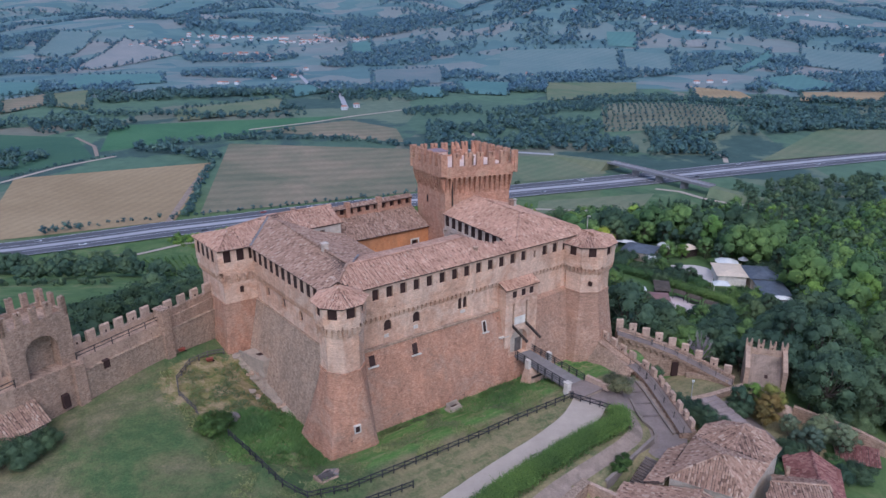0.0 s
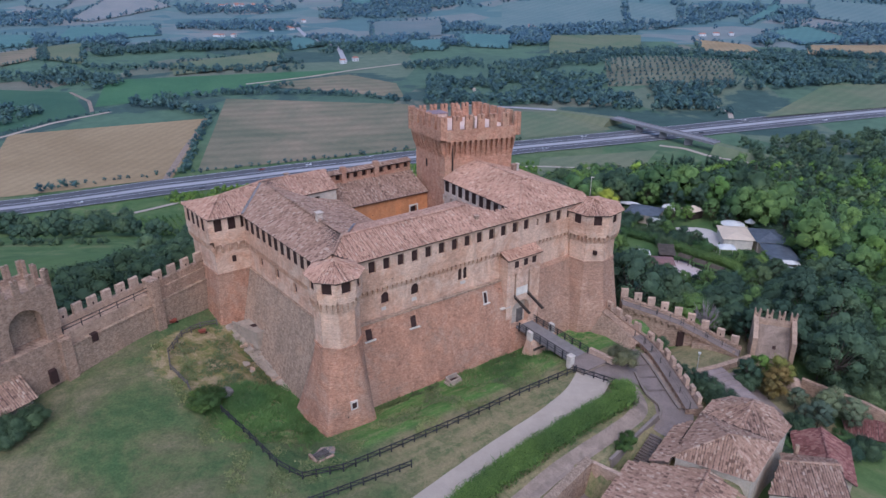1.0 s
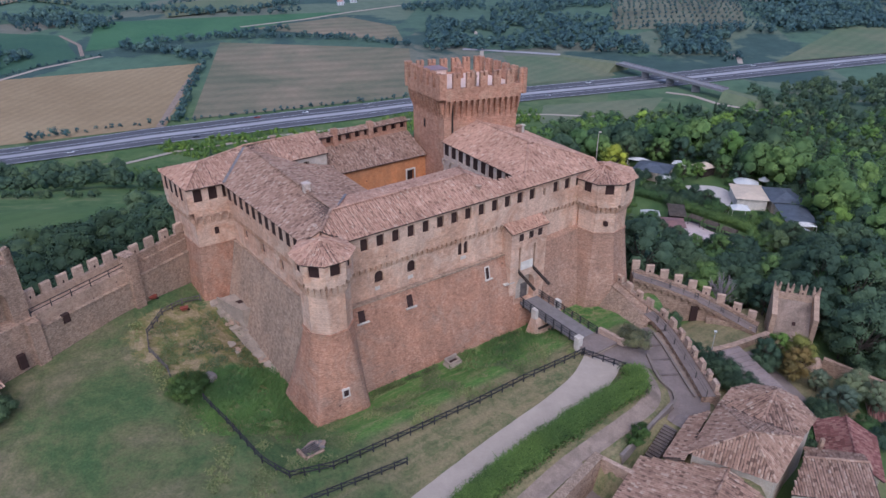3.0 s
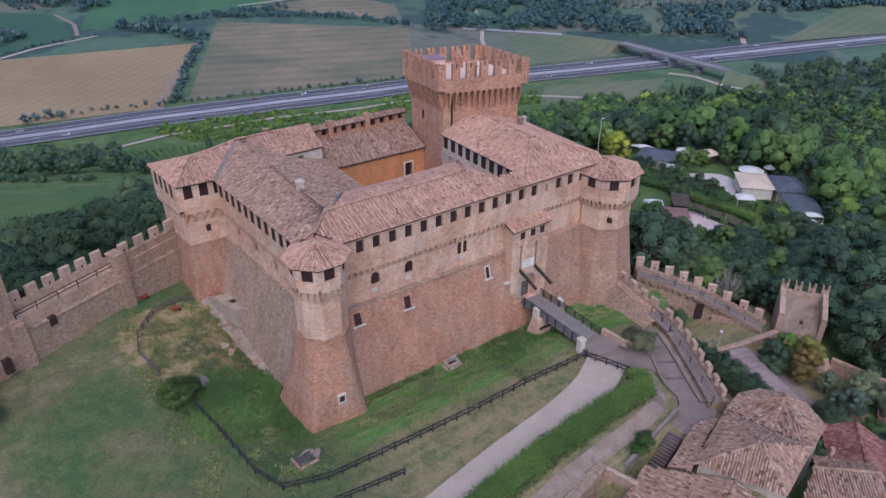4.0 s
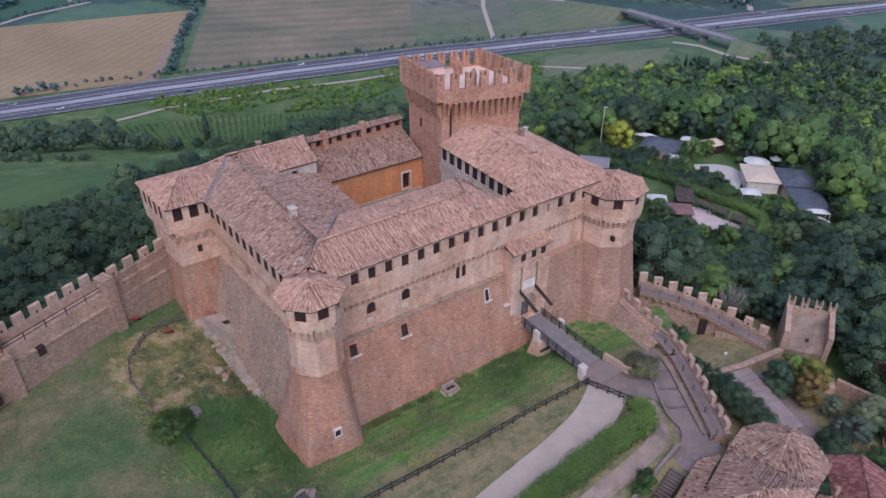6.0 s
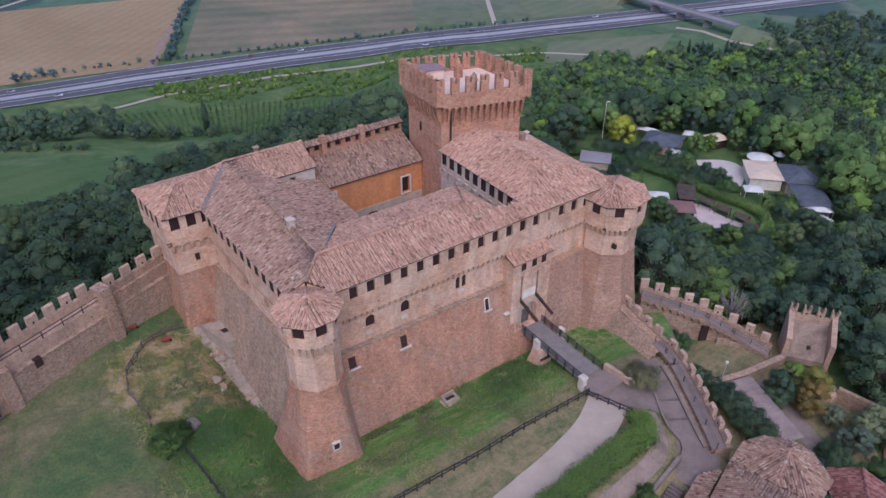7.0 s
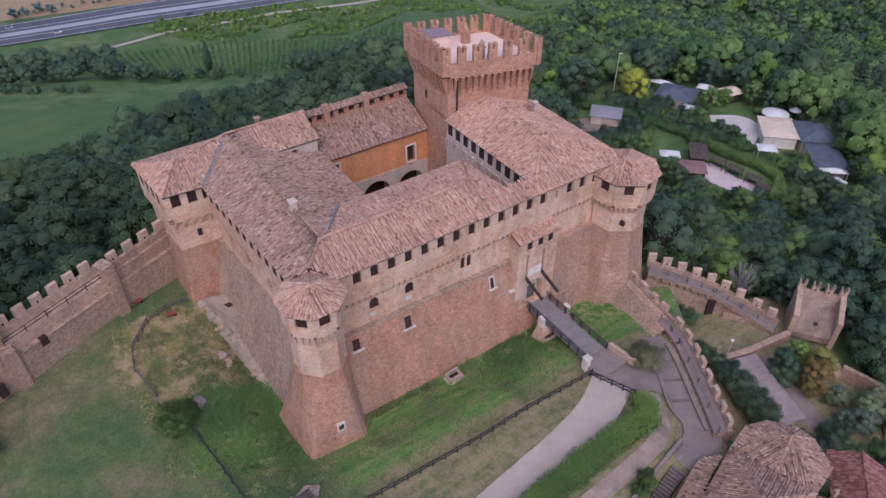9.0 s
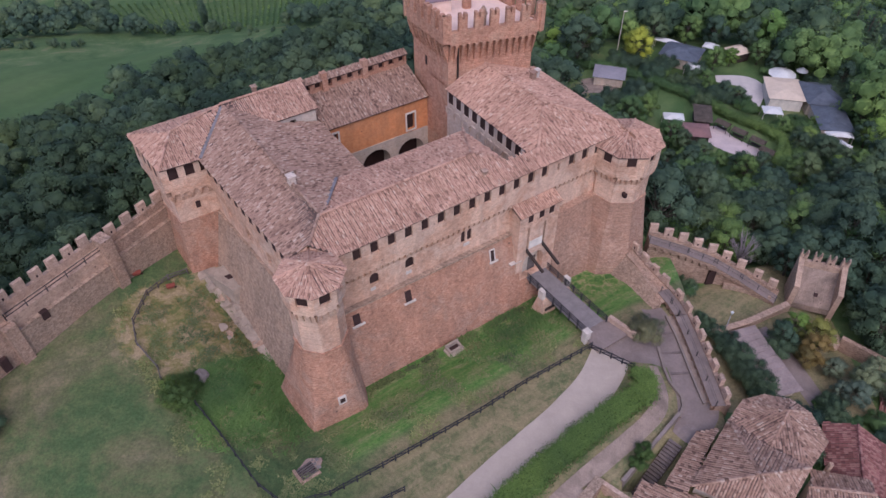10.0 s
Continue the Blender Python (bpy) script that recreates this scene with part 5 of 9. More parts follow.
abut = Shell()
ring_solid(abut, [(21.3, -17.2, -2.0), (27.2, -17.2, -2.0), (27.2, -13.0, -2.0), (21.3, -13.0, -2.0)], [(22.0, -17.2, DZ - 0.02), (26.6, -17.2, DZ - 0.02), (26.6, -14.0, DZ - 0.02), (22.0, -14.0, DZ - 0.02)])
part("abutment", abut.mesh("abutment", [M_SLAB]), bridge, "stone abutment")
ap = Shell()
ap.block(21.9, 26.7, -17.4, -13.9, DZ - 0.1, DZ + 0.03)
part("paving", ap.mesh("paving", [M_PAVE]), bridge, "grey paving at the end of the bridge")
for x, y, w, d, h in ((21.9, -14.8, 0.8, 0.8, 1.3),):
    s = Shell()
    s.block(x - w / 2, x + w / 2, y - d / 2, y + d / 2, 0, DZ + h)
    s.block(x - w / 2 - 0.08, x + w / 2 + 0.08, y - d / 2 - 0.08, y + d / 2 + 0.08, DZ + h, DZ + h + 0.15)
    part("end_pillar", s.mesh("end_pillar", [M_SILL]), bridge, "cream stone end pillar")
s = Shell()
beam(s, (26.5, -14.2, DZ + 0.35), (27.2, -18.2, DZ + 0.25), 0.55, 1.0)
part("parapet", s.mesh("parapet", [M_MERLON]), bridge, "low cream stone parapet")


# ---------- wooden fences ----------
def fence(pts, label, span=1.75, h=1.1, mat=M_RAIL):
    run = []
    for (x0, y0), (x1, y1) in zip(pts, pts[1:]):
        n = max(1, round(math.hypot(x1 - x0, y1 - y0) / span))
        run += [(x0 + (x1 - x0) * k / n, y0 + (y1 - y0) * k / n) for k in range(n)]
    run.append(pts[-1])
    fe = empty("fence", pose(run[0][0], run[0][1], ground_z(*run[0])), label=label, category="fence")
    base = Vector(fe.matrix_basis.translation)
    P = [Vector((x, y, ground_z(x, y))) - base for x, y in run]
    for p in P:
        s = Shell()
        s.block(p.x - 0.075, p.x + 0.075, p.y - 0.075, p.y + 0.075, p.z - 0.2, p.z + h + 0.08)
        part("post", s.mesh("post", [mat]), fe)
    for p, q in zip(P, P[1:]):
        for z in (h * 0.95, h * 0.42):
            s = Shell()
            beam(s, p + Vector((0, 0, z)), q + Vector((0, 0, z)), 0.07, 0.12)
            part("rail", s.mesh("rail", [mat]), fe)
        s = Shell()
        beam(s, p + Vector((0, 0, h * 0.42)), q + Vector((0, 0, h * 0.95)), 0.05, 0.07)
        part("brace", s.mesh("brace", [mat]), fe)
    return fe


fence([(19.2, 89.2), (10.5, 83.5), (4.8, 79.3), (-4.8, 72.9), (-11.5, 68.6), (-16.0, 67.2), (-19.5, 69.6), (-25.0, 75.6), (-28.9, 79.6)], "dark timber post and rail fence round the ditch")
fence([(-33.9, 82.7), (-34.8, 84.3), (-38.2, 87.4), (-39.6, 90.6), (-39.3, 95.4), (-37.6, 98.6), (-35.6, 100.4)], "weathered timber rail fence along the bank", 1.9, 1.0, M_OLDWOOD)
fence([(18.9, 89.0), (21.4, 87.5), (23.9, 85.9)], "dark timber gate rail across the gravel path", 1.5)
fence([(-3.6, 69.3), (-11.6, 64.9), (-16.0, 62.6)], "dark timber rail fence beside the path", 1.6, 1.0)


# ---------- curtain walls ----------
def merlon(sh, o, e, out, w, t, h):
    """A merlon with a slightly ridged top."""
    o, e, out = Vector(o), Vector(e), Vector(out)
    sh.box(o, e * w, -out * t, (0, 0, h))
    a, b = o + Vector((0, 0, h)), o + e * w + Vector((0, 0, h))
    m = Vector((0, 0, 0.18))
    sh.face([a, b, b - out * t / 2 + m, a - out * t / 2 + m])
    sh.face([b - out * t, a - out * t, a - out * t / 2 + m, b - out * t / 2 + m])
    sh.face([b, b - out * t, b - out * t / 2 + m])
    sh.face([a - out * t, a, a - out * t / 2 + m])


def curtain(name, pts, outer, label, z_foot, walk_w, merlon_pitch=2.3, mat=M_CURTAIN, rail=True, arches=True, mw=1.3, mh=1.6, par=1.1, slim=False):
    """A rampart along plan points (x, y, height of the merlon tops): a thick wall with a walkway on the inside and a crenellated parapet outside.
    outer: +1 when the outside lies to the right of the run."""
    wall = empty(name, pose(pts[0][0], pts[0][1], 0), label=label, category="wall")
    base = Vector((pts[0][0], pts[0][1], 0))
    body, par_sh, cor, walk_sh = Shell(), Shell(), Shell(), Shell()
    rails = []
    acc, count = 0.6, 0
    for (x0, y0, t0), (x1, y1, t1) in zip(pts, pts[1:]):
        A, B = Vector((x0, y0, 0)) - base, Vector((x1, y1, 0)) - base
        L = (B - A).length
        e = (B - A) / L
        out = Vector((e.y, -e.x, 0)) * outer
        th = 0.55
        zw0, zw1 = t0 - mh - par, t1 - mh - par
        up = lambda p, z: p + Vector((0, 0, z))
        inn = -out * (walk_w + th)
        # body: outer face, inner face, walkway
        quads = [[up(A, z_foot), up(B, z_foot), up(B, zw1), up(A, zw0)],
                 [up(B + inn, z_foot), up(A + inn, z_foot), up(A + inn, zw0), up(B + inn, zw1)],
                 [up(A, zw0), up(B, zw1), up(B + inn, zw1), up(A + inn, zw0)],
                 [up(A, z_foot), up(A, zw0), up(A + inn, zw0), up(A + inn, z_foot)],
                 [up(B, zw1), up(B, z_foot), up(B + inn, z_foot), up(B + inn, zw1)]]
        for qd in quads:
            body.face(qd)
        par_sh.box(up(A, zw0), up(B, zw1) - up(A, zw0), -out * th, (0, 0, par))
        if slim:
            w_ = -out * (walk_w + 0.42)
            run = up(B, zw1) - up(A, zw0)
            A_ = up(A - out * (th + 0.01), zw0 + 0.03)
            walk_sh.box(A_, run, w_, (0, 0, 0.06)) if run.cross(w_).z > 0 else walk_sh.box(A_, w_, run, (0, 0, 0.06))
        if arches and walk_w > 1:
            row = Shell()
            pa_, pb_ = A + inn, B + inn
            corbels(row, (pa_.x, pa_.y), (pb_.x, pb_.y), (-out.x, -out.y), zw0 - 1.5, zw0 - 0.7, zw0 + 0.02, 0.45, 1.25, 0, 0.15)
            for f_ in row.f:
                cor.face([Vector(row.v[i_]) + Vector((0, 0, (zw1 - zw0) * max(0.0, min(1.0, (Vector(row.v[i_]) - pa_).dot(e) / L)))) for i_ in f_])
        s = acc
        while s < L - mw * 0.8:
            zt = t0 + (t1 - t0) * (s + mw / 2) / L
            m_sh = Shell()
            merlon(m_sh, up(A + e * s, zt - mh), e, out, min(mw, L - s), th, mh - 0.15)
            mo = part("merlon", m_sh.mesh("merlon", [M_MERLON]), wall)
            if count % 2:
                slit = Shell()
                # near-black box paints the shade of a slit through the merlon
                slit.box(up(A + e * (s + mw / 2 - 0.12), zt - mh + 0.3) + out * 0.004, e * 0.24, -out * (th + 0.008), (0, 0, 0.36))
                part("arrow_slit", slit.mesh("arrow_slit", [M_DARK]), mo)
            count += 1
            s += merlon_pitch
        acc = max(0.0, s - L)
        if rail:
            n = max(1, round(L / 2.6))
            for k in range(n + 1):
                p = A + inn * 0.97 + e * (L * k / n)
                rails.append(up(p, zw0 + (zw1 - zw0) * k / n))
    part("wall_body", body.mesh("wall_body", [mat]), wall)
    part("parapet", par_sh.mesh("parapet", [mat]), wall)
    if walk_sh.f:
        part("walkway", walk_sh.mesh("walkway", [M_PAVE]), wall, "grey paved wall walk")
    if cor.f:
        tagged(part("corbel_arches", cor.mesh("corbel_arches", [mat]), wall), kind="stuff")
    rail_mat = M_OLDWOOD if slim else M_RAIL
    for p in rails:
        s_ = Shell()
        s_.block(p.x - 0.05, p.x + 0.05, p.y - 0.05, p.y + 0.05, p.z, p.z + 1.1)
        part("rail_post", s_.mesh("rail_post", [rail_mat]), wall)
    for p, q in zip(rails, rails[1:]):
        if (q - p).length < 4:
            for z in (0.55, 1.05):
                s_ = Shell()
                beam(s_, p + Vector((0, 0, z)), q + Vector((0, 0, z)), *((0.035, 0.04) if slim else (0.06, 0.09)))
                part("rail", s_.mesh("rail", [rail_mat]), wall)
    return wall


# left rampart: flush section by the castle, pier, then the walkway section
LD = Vector((0.515, 0.857))
LO = Vector((-43.2, 97.2))
LOUT = Vector((-0.857, 0.515))
lw_at = lambda s, k: LO + LD * s + LOUT * k
a, b = lw_at(-0.3, 1.0), lw_at(10.5, 1.0)
curtain("rampart_wall", [(b.x, b.y, 13.2), (a.x, a.y, 13.0)], 1, "tall crenellated stone rampart wall joining the castle", -3, 0.4, 2.55, rail=False, arches=False)
a, b = lw_at(-0.4, 2.2), lw_at(-14.2, 2.2)
lw = curtain("rampart_wall", [(a.x, a.y, 13.0), (b.x, b.y, 12.9)], 1, "crenellated stone rampart with a railed wall walk", -3, 1.6, 2.25, M_CURTAIN_PALE, arches=False)
M_LOW = Shell()
for s0, s1, z1 in ((-14.2, -0.4, 8.4), (-0.4, 10.5, 8.6)):
    p, q = lw_at(s0, -0.42), lw_at(s1, -0.42)
    base = Vector((lw_at(-0.4, 2.2).x, lw_at(-0.4, 2.2).y, 0))
    M_LOW.box(Vector((p.x, p.y, 2.0)) - base, Vector((q.x - p.x, q.y - p.y, 0)), Vector((LOUT.x, LOUT.y, 0)) * 1.4, (0, 0, z1 - 2.0))
part("thicker_foot", M_LOW.mesh("thicker_foot", [M_STONE]), lw)
for s0, s1, z1 in ((-14.2, -1.0, 8.4), (0.8, 10.5, 8.6)):
    p, q = lw_at(s0, -0.55), lw_at(s1, -0.55)
    cp_ = Shell()
    cp_.box(Vector((p.x, p.y, z1 - 0.1)) - base, Vector((q.x - p.x, q.y - p.y, 0)), Vector((LOUT.x, LOUT.y, 0)) * 0.7, (0, 0, 0.16))
    part("ledge", cp_.mesh("ledge", [M_STONE]), lw, "stone ledge along the wall")
for s0, zb, w, h in ((-10.9, 7.4, 0.9, 1.2), (-17.4, 4.3, 0.9, 2.0)):
    p = lw_at(s0, -0.6)
    d_ = Shell()
    d_.box(Vector((p.x, p.y, zb)) - base, Vector((LD.x, LD.y, 0)) * w, Vector((LOUT.x, LOUT.y, 0)) * 0.8, (0, 0, h))
    part("opening", d_.mesh("opening", [M_DARK]), lw)
p = lw_at(-0.9, -1.1)
d_ = Shell()
d_.box(Vector((p.x, p.y, 2)) - base, Vector((LD.x, LD.y, 0)) * 1.5, Vector((LOUT.x, LOUT.y, 0)) * 2.0, (0, 0, 10.3))
d_.box(Vector((p.x, p.y, 12.3)) - base - Vector((0.1, 0, 0)), Vector((LD.x, LD.y, 0)) * 1.6, Vector((LOUT.x, LOUT.y, 0)) * 2.1, (0, 0, 0.2))
part("pier", d_.mesh("pier", [M_CURTAIN]), lw, "stone buttress pier")
p = lw_at(-15.3, -0.8)
d_ = Shell()
d_.box(Vector((p.x, p.y, 1.5)) - base, Vector((LD.x, LD.y, 0)) * 1.5, Vector((LOUT.x, LOUT.y, 0)) * 1.6, (0, 0, 8.3))
part("pilaster", d_.mesh("pilaster", [M_CURTAIN]), lw, "shallow stone pilaster")
a, b = lw_at(-22.6, 2.2), lw_at(-46, 2.2)
curtain("rampart_wall", [(a.x, a.y, 12.9), (b.x, b.y, 12.7)], 1, "crenellated stone rampart with a railed wall walk", -3, 1.6, 2.25, M_CURTAIN_PALE, arches=False)


def gate_tower(o, e, inn, w, d, z0, z_arch, z_floor, z_top, arch, mat, label, recess=1.8):
    """An open-backed rampart tower: tall arched recess on the inner side, swallow-tail battlements."""
    o, e, inn = Vector(o), Vector(e), Vector(inn)
    tw = empty("gate_tower", pose(*o), label=label, category="tower")
    sh = Shell()
    out = -inn
    P = lambda s, k, z: e * s + out * k + Vector((0, 0, z - o.z))
    sh.panel(P(0, 0, z0), e, (0, 0, 1), w, z_floor - z0, [(arch[0], arch[1], z_arch[0] - z0, z_arch[1] - z0)], recess)
    sh.face([P(w, 0, z0), P(w, d, z0), P(w, d, z_floor), P(w, 0, z_floor)])
    sh.face([P(0, d, z0), P(0, 0, z0), P(0, 0, z_floor), P(0, d, z_floor)])
    sh.face([P(w, d, z0), P(0, d, z0), P(0, d, z_floor), P(w, d, z_floor)])
    sh.face([P(0, 0, z_floor), P(w, 0, z_floor), P(w, d, z_floor), P(0, d, z_floor)])
    part("tower_body", sh.mesh("tower_body", [mat, M_STONE]), tw)
    r = (arch[1] - arch[0]) / 2
    hd = Shell()
    c = (arch[0] + arch[1]) / 2
    zz = z_arch[1] - min(r, 2.2)
    ry = min(r, 2.2)
    arc = [(c + r * math.cos(t), zz + ry * math.sin(t)) for t in [math.pi * k / 10 for k in range(11)]]
    for (s0, za), (s1, zb) in zip(arc, arc[1:]):
        hd.face([P(s1, -0.015, zb), P(s0, -0.015, za), P(s0, -0.015, z_arch[1]), P(s1, -0.015, z_arch[1])])
        hd.face([P(s0, -0.015, za), P(s1, -0.015, zb), P(s1, 0.8, zb), P(s0, 0.8, za)])
    part("arch_head", hd.mesh("arch_head", [mat]), tw)
    th = 0.5
    sides = [(P(0, 0, z_floor), e, w, inn), (P(w, 0, z_floor), out, d, e), (P(w, d, z_floor), -e, w, out), (P(0, d, z_floor), inn, d, -e)]
    for A, dd, L, o2 in sides:
        b_ = Shell()
        b_.box(A, dd * L, -o2 * th, (0, 0, 0.7))
        part("parapet", b_.mesh("parapet", [mat]), tw)
        n = max(3, round(L / 1.75))
        mw = 0.85
        for k in range(n):
            s = (L - mw) * k / (n - 1)
            hh = z_top - z_floor - 0.7
            m_ = Shell()
            q0 = A + dd * s + Vector((0, 0, 0.7))
            m_.box(q0, dd * mw, -o2 * th, (0, 0, hh - 0.5))
            m_.box(q0 + Vector((0, 0, hh - 0.5)), dd * mw * 0.36, -o2 * th, (0, 0, 0.5))
            m_.box(q0 + dd * mw * 0.64 + Vector((0, 0, hh - 0.5)), dd * mw * 0.36, -o2 * th, (0, 0, 0.5))
            part("merlon", m_.mesh("merlon", [mat]), tw)
    return tw


p = lw_at(-22.6, 0.6)
gate_tower((p.x, p.y, 3.0), (LD.x, LD.y, 0), (-LOUT.x, -LOUT.y, 0), 8.7, 6.0, 0.0, (10.0, 15.4), 17.0, 19.6, (2.2, 6.6), M_CURTAIN, "open-backed stone gate tower with swallow-tail battlements")
s = Shell()
p = lw_at(-23.0, 0.0)
s.box((0, 0, 0), Vector((LD.x, LD.y, 0)) * 9.4, Vector((LOUT.x, LOUT.y, 0)) * 0.62, (0, 0, 8.0))
tf = part("wall_base", s.mesh("wall_base", [M_CURTAIN]))
tf.matrix_basis = pose(p.x, p.y, 2.0)
tagged(tf, "stone wall base under the gate tower", "wall")

# right: the near curved rampart and the far one
curtain("rampart_wall", [(27.8, 107.2, 3.9), (29.9, 103.3, 3.3), (31.9, 100.1, 2.9)][::-1], 1, "crenellated brick parapet above the ramp", -6, 1.3, 2.15, M_CURTAIN, False, False, 1.15, 1.3, 0.25)
curtain("rampart_wall", [(31.9, 100.1, 2.9), (32.9, 97.8, 2.8), (33.5, 95.4, 2.8), (33.9, 92.0, 2.8), (34.2, 88.4, 2.8), (34.5, 84.6, 2.8), (34.7, 80.9, 2.8)][::-1], 1, "curved crenellated brick rampart with a railed wall walk on corbels", -6, 1.3, 2.15, M_CURTAIN, True, True, 1.15, 1.3, 0.25, True)
curtain("rampart_wall", [(30.5, 110.7, 4.5), (36.6, 110.3, 2.5), (41.2, 109.6, 0.9), (45.4, 107.9, -0.7), (50.2, 104.9, -2.3)][::-1], 1, "sloping crenellated brick rampart with a railed wall walk on arches", -9, 1.5, 2.35, M_CURTAIN, True, True, 1.25, 1.6, 0.7, True)
dw_ = Shell()
dw_.block(40.1, 41.2, 107.3, 108.4, -8.0, -2.6)
tagged(new("doorway", dw_.mesh("doorway", [M_DARK])), "dark doorway in the rampart wall", "door")
# the stone slope between the castle's foot and the start of the wall walk
sh = Shell()
top = [(25.6, 108.5, 2.2), (27.0, 105.0, 1.9), (28.4, 101.7, 1.6), (29.6, 98.6, 1.3), (30.0, 97.4, 1.2)]
foot = [(23.4, 106.5, -2.2), (24.6, 103.6, -2.2), (25.8, 100.6, -2.0), (26.8, 97.6, -1.6), (27.2, 96.4, -1.2)]
for k in range(4):
    sh.face([foot[k], foot[k + 1], top[k + 1], top[k]])
    sh.face([top[k], top[k + 1], (top[k + 1][0] + 2.5, top[k + 1][1] + 1.0, top[k + 1][2] - 0.05), (top[k][0] + 2.5, top[k][1] + 1.0, top[k][2] - 0.05)])
sh.face([foot[4], (foot[4][0] + 2.6, foot[4][1] + 1.0, -1.2), top[4]])
tagged(new("ramp_scarp", sh.mesh("ramp_scarp", [M_STONE])), "sloping rubble stone face below the rampart ramp", "wall")


def cheek_tower(o, e, f, w, d, label):
    """A rampart tower open towards the yard: a battlemented outer wall, two cheek walls and a boarded lean-to roof between them."""
    o, e, f = Vector(o), Vector(e), Vector(f)
    tw = empty("rampart_tower", pose(*o), label=label, category="tower")
    P = lambda s_, k, z: e * s_ + f * k + Vector((0, 0, z))
    th, ck, z0 = 0.6, 0.75, -10.0
    sh = Shell()
    sh.box(P(0, -th, z0), f * th, e * w, (0, 0, 0.5 - z0))
    part("outer_wall", sh.mesh("outer_wall", [M_CURTAIN_PALE]), tw)
    for s0 in (0.0, w - ck):
        sh = Shell()
        lo = [P(s0, 0, z0), P(s0, d, z0), P(s0 + ck, d, z0), P(s0 + ck, 0, z0)]
        hi = [P(s0, 0, 1.0), P(s0, d, -1.3), P(s0 + ck, d, -1.3), P(s0 + ck, 0, 1.0)]
        ring_solid(sh, lo, hi)
        part("cheek_wall", sh.mesh("cheek_wall", [M_CURTAIN_PALE]), tw)
    mw = 1.0
    for k in range(4):
        s0 = (w - mw) * k / 3
        sh = Shell()
        sh.box(P(s0, -th, 0.5), f * th, e * mw, (0, 0, 0.75))
        for h0 in (0.0, 0.62):
            q = [P(s0 + mw * h0, -th, 1.25), P(s0 + mw * h0, 0, 1.25), P(s0 + mw * (h0 + 0.38), 0, 1.25), P(s0 + mw * (h0 + 0.38), -th, 1.25)]
            tip = mw * (0.0 if h0 == 0 else 0.38 - 0.16)
            ring_solid(sh, q, [P(s0 + mw * h0 + tip, -th, 2.15), P(s0 + mw * h0 + tip, 0, 2.15), P(s0 + mw * h0 + tip + 0.16, 0, 2.15), P(s0 + mw * h0 + tip + 0.16, -th, 2.15)])
        mo = part("merlon", sh.mesh("merlon", [M_CURTAIN_PALE]), tw)
        sh = Shell()
        # slit drawn as a near-black box, its shade in the colour
        sh.box(P(s0 + mw / 2 - 0.12, -th - 0.01, 0.75), f * (th + 0.02), e * 0.24, (0, 0, 0.3))
        part("arrow_slit", sh.mesh("arrow_slit", [M_DARK]), mo)
    boards = plain("weathered_boards", (0.25, 0.182, 0.14), 0.85, 0.4, 1.6)
    n = 15
    bw = (w - 2 * ck) / n
    slope = f * (d - 0.15) + Vector((0, 0, -4.1))
    up_ = e.cross(slope).normalized()
    up_ = up_ if up_.z > 0 else -up_
    for k in range(n):
        sh = Shell()
        A = P(ck + bw * (k + 0.03), 0.02, -0.55 + 0.035 * (k % 3))
        sh.box(A, slope, e * bw * 0.94, up_ * 0.07) if slope.cross(e).dot(up_) > 0 else sh.box(A, e * bw * 0.94, slope, up_ * 0.07)
        part("board", sh.mesh("board", [boards]), tw)
    for k in range(3):
        sh = Shell()
        sh.box(P(ck + 0.02, d - 0.2 + 0.02 * k, -5.65 + 0.36 * k), f * 0.08, e * (w - 2 * ck - 0.04), (0, 0, 0.33))
        part("front_board", sh.mesh("front_board", [boards]), tw)
    sh = Shell()
    c_ = P(w * 0.5, 0.02, -0.55) + slope * 0.62
    sh.box(c_ + up_ * 0.08, slope * 0.1, e * 0.5, up_ * 0.2) if slope.cross(e).dot(up_) > 0 else sh.box(c_ + up_ * 0.08, e * 0.5, slope * 0.1, up_ * 0.2)
    part("roof_hatch", sh.mesh("roof_hatch", [M_DARK]), tw, "small dark roof hatch")
    # added dark panel paints the shade of the open space below the boards
    sh = Shell()
    sh.box(P(ck, 1.2, z0), f * 0.2, e * (w - 2 * ck), (0, 0, 4.2))
    part("back_wall", sh.mesh("back_wall", [M_DARK]), tw)
    return tw


cheek_tower((52.25, 107.03, 0), (0.946, -0.323, 0), (-0.323, -0.946, 0), 6.6, 3.9, "small brick rampart tower with swallow-tail battlements and a boarded roof")


def low_wall(pts, h, t, label, mat=M_CURTAIN, cap=None, name="low_wall"):
    sh = Shell()
    for (x0, y0), (x1, y1) in zip(pts, pts[1:]):
        z0, z1 = ground_z(x0, y0), ground_z(x1, y1)
        A, B = Vector((x0, y0, z0 - 0.6)), Vector((x1, y1, z1 - 0.6))
        e = (B - A)
        o = Vector((e.y, -e.x, 0)).normalized() * t
        sh.box(A - o / 2, e, o, (0, 0, h + 0.6)) if e.cross(o).z > 0 else sh.box(A - o / 2, o, e, (0, 0, h + 0.6))
    ob = new(name, sh.mesh(name, [mat]))
    return tagged(ob, label, "wall")


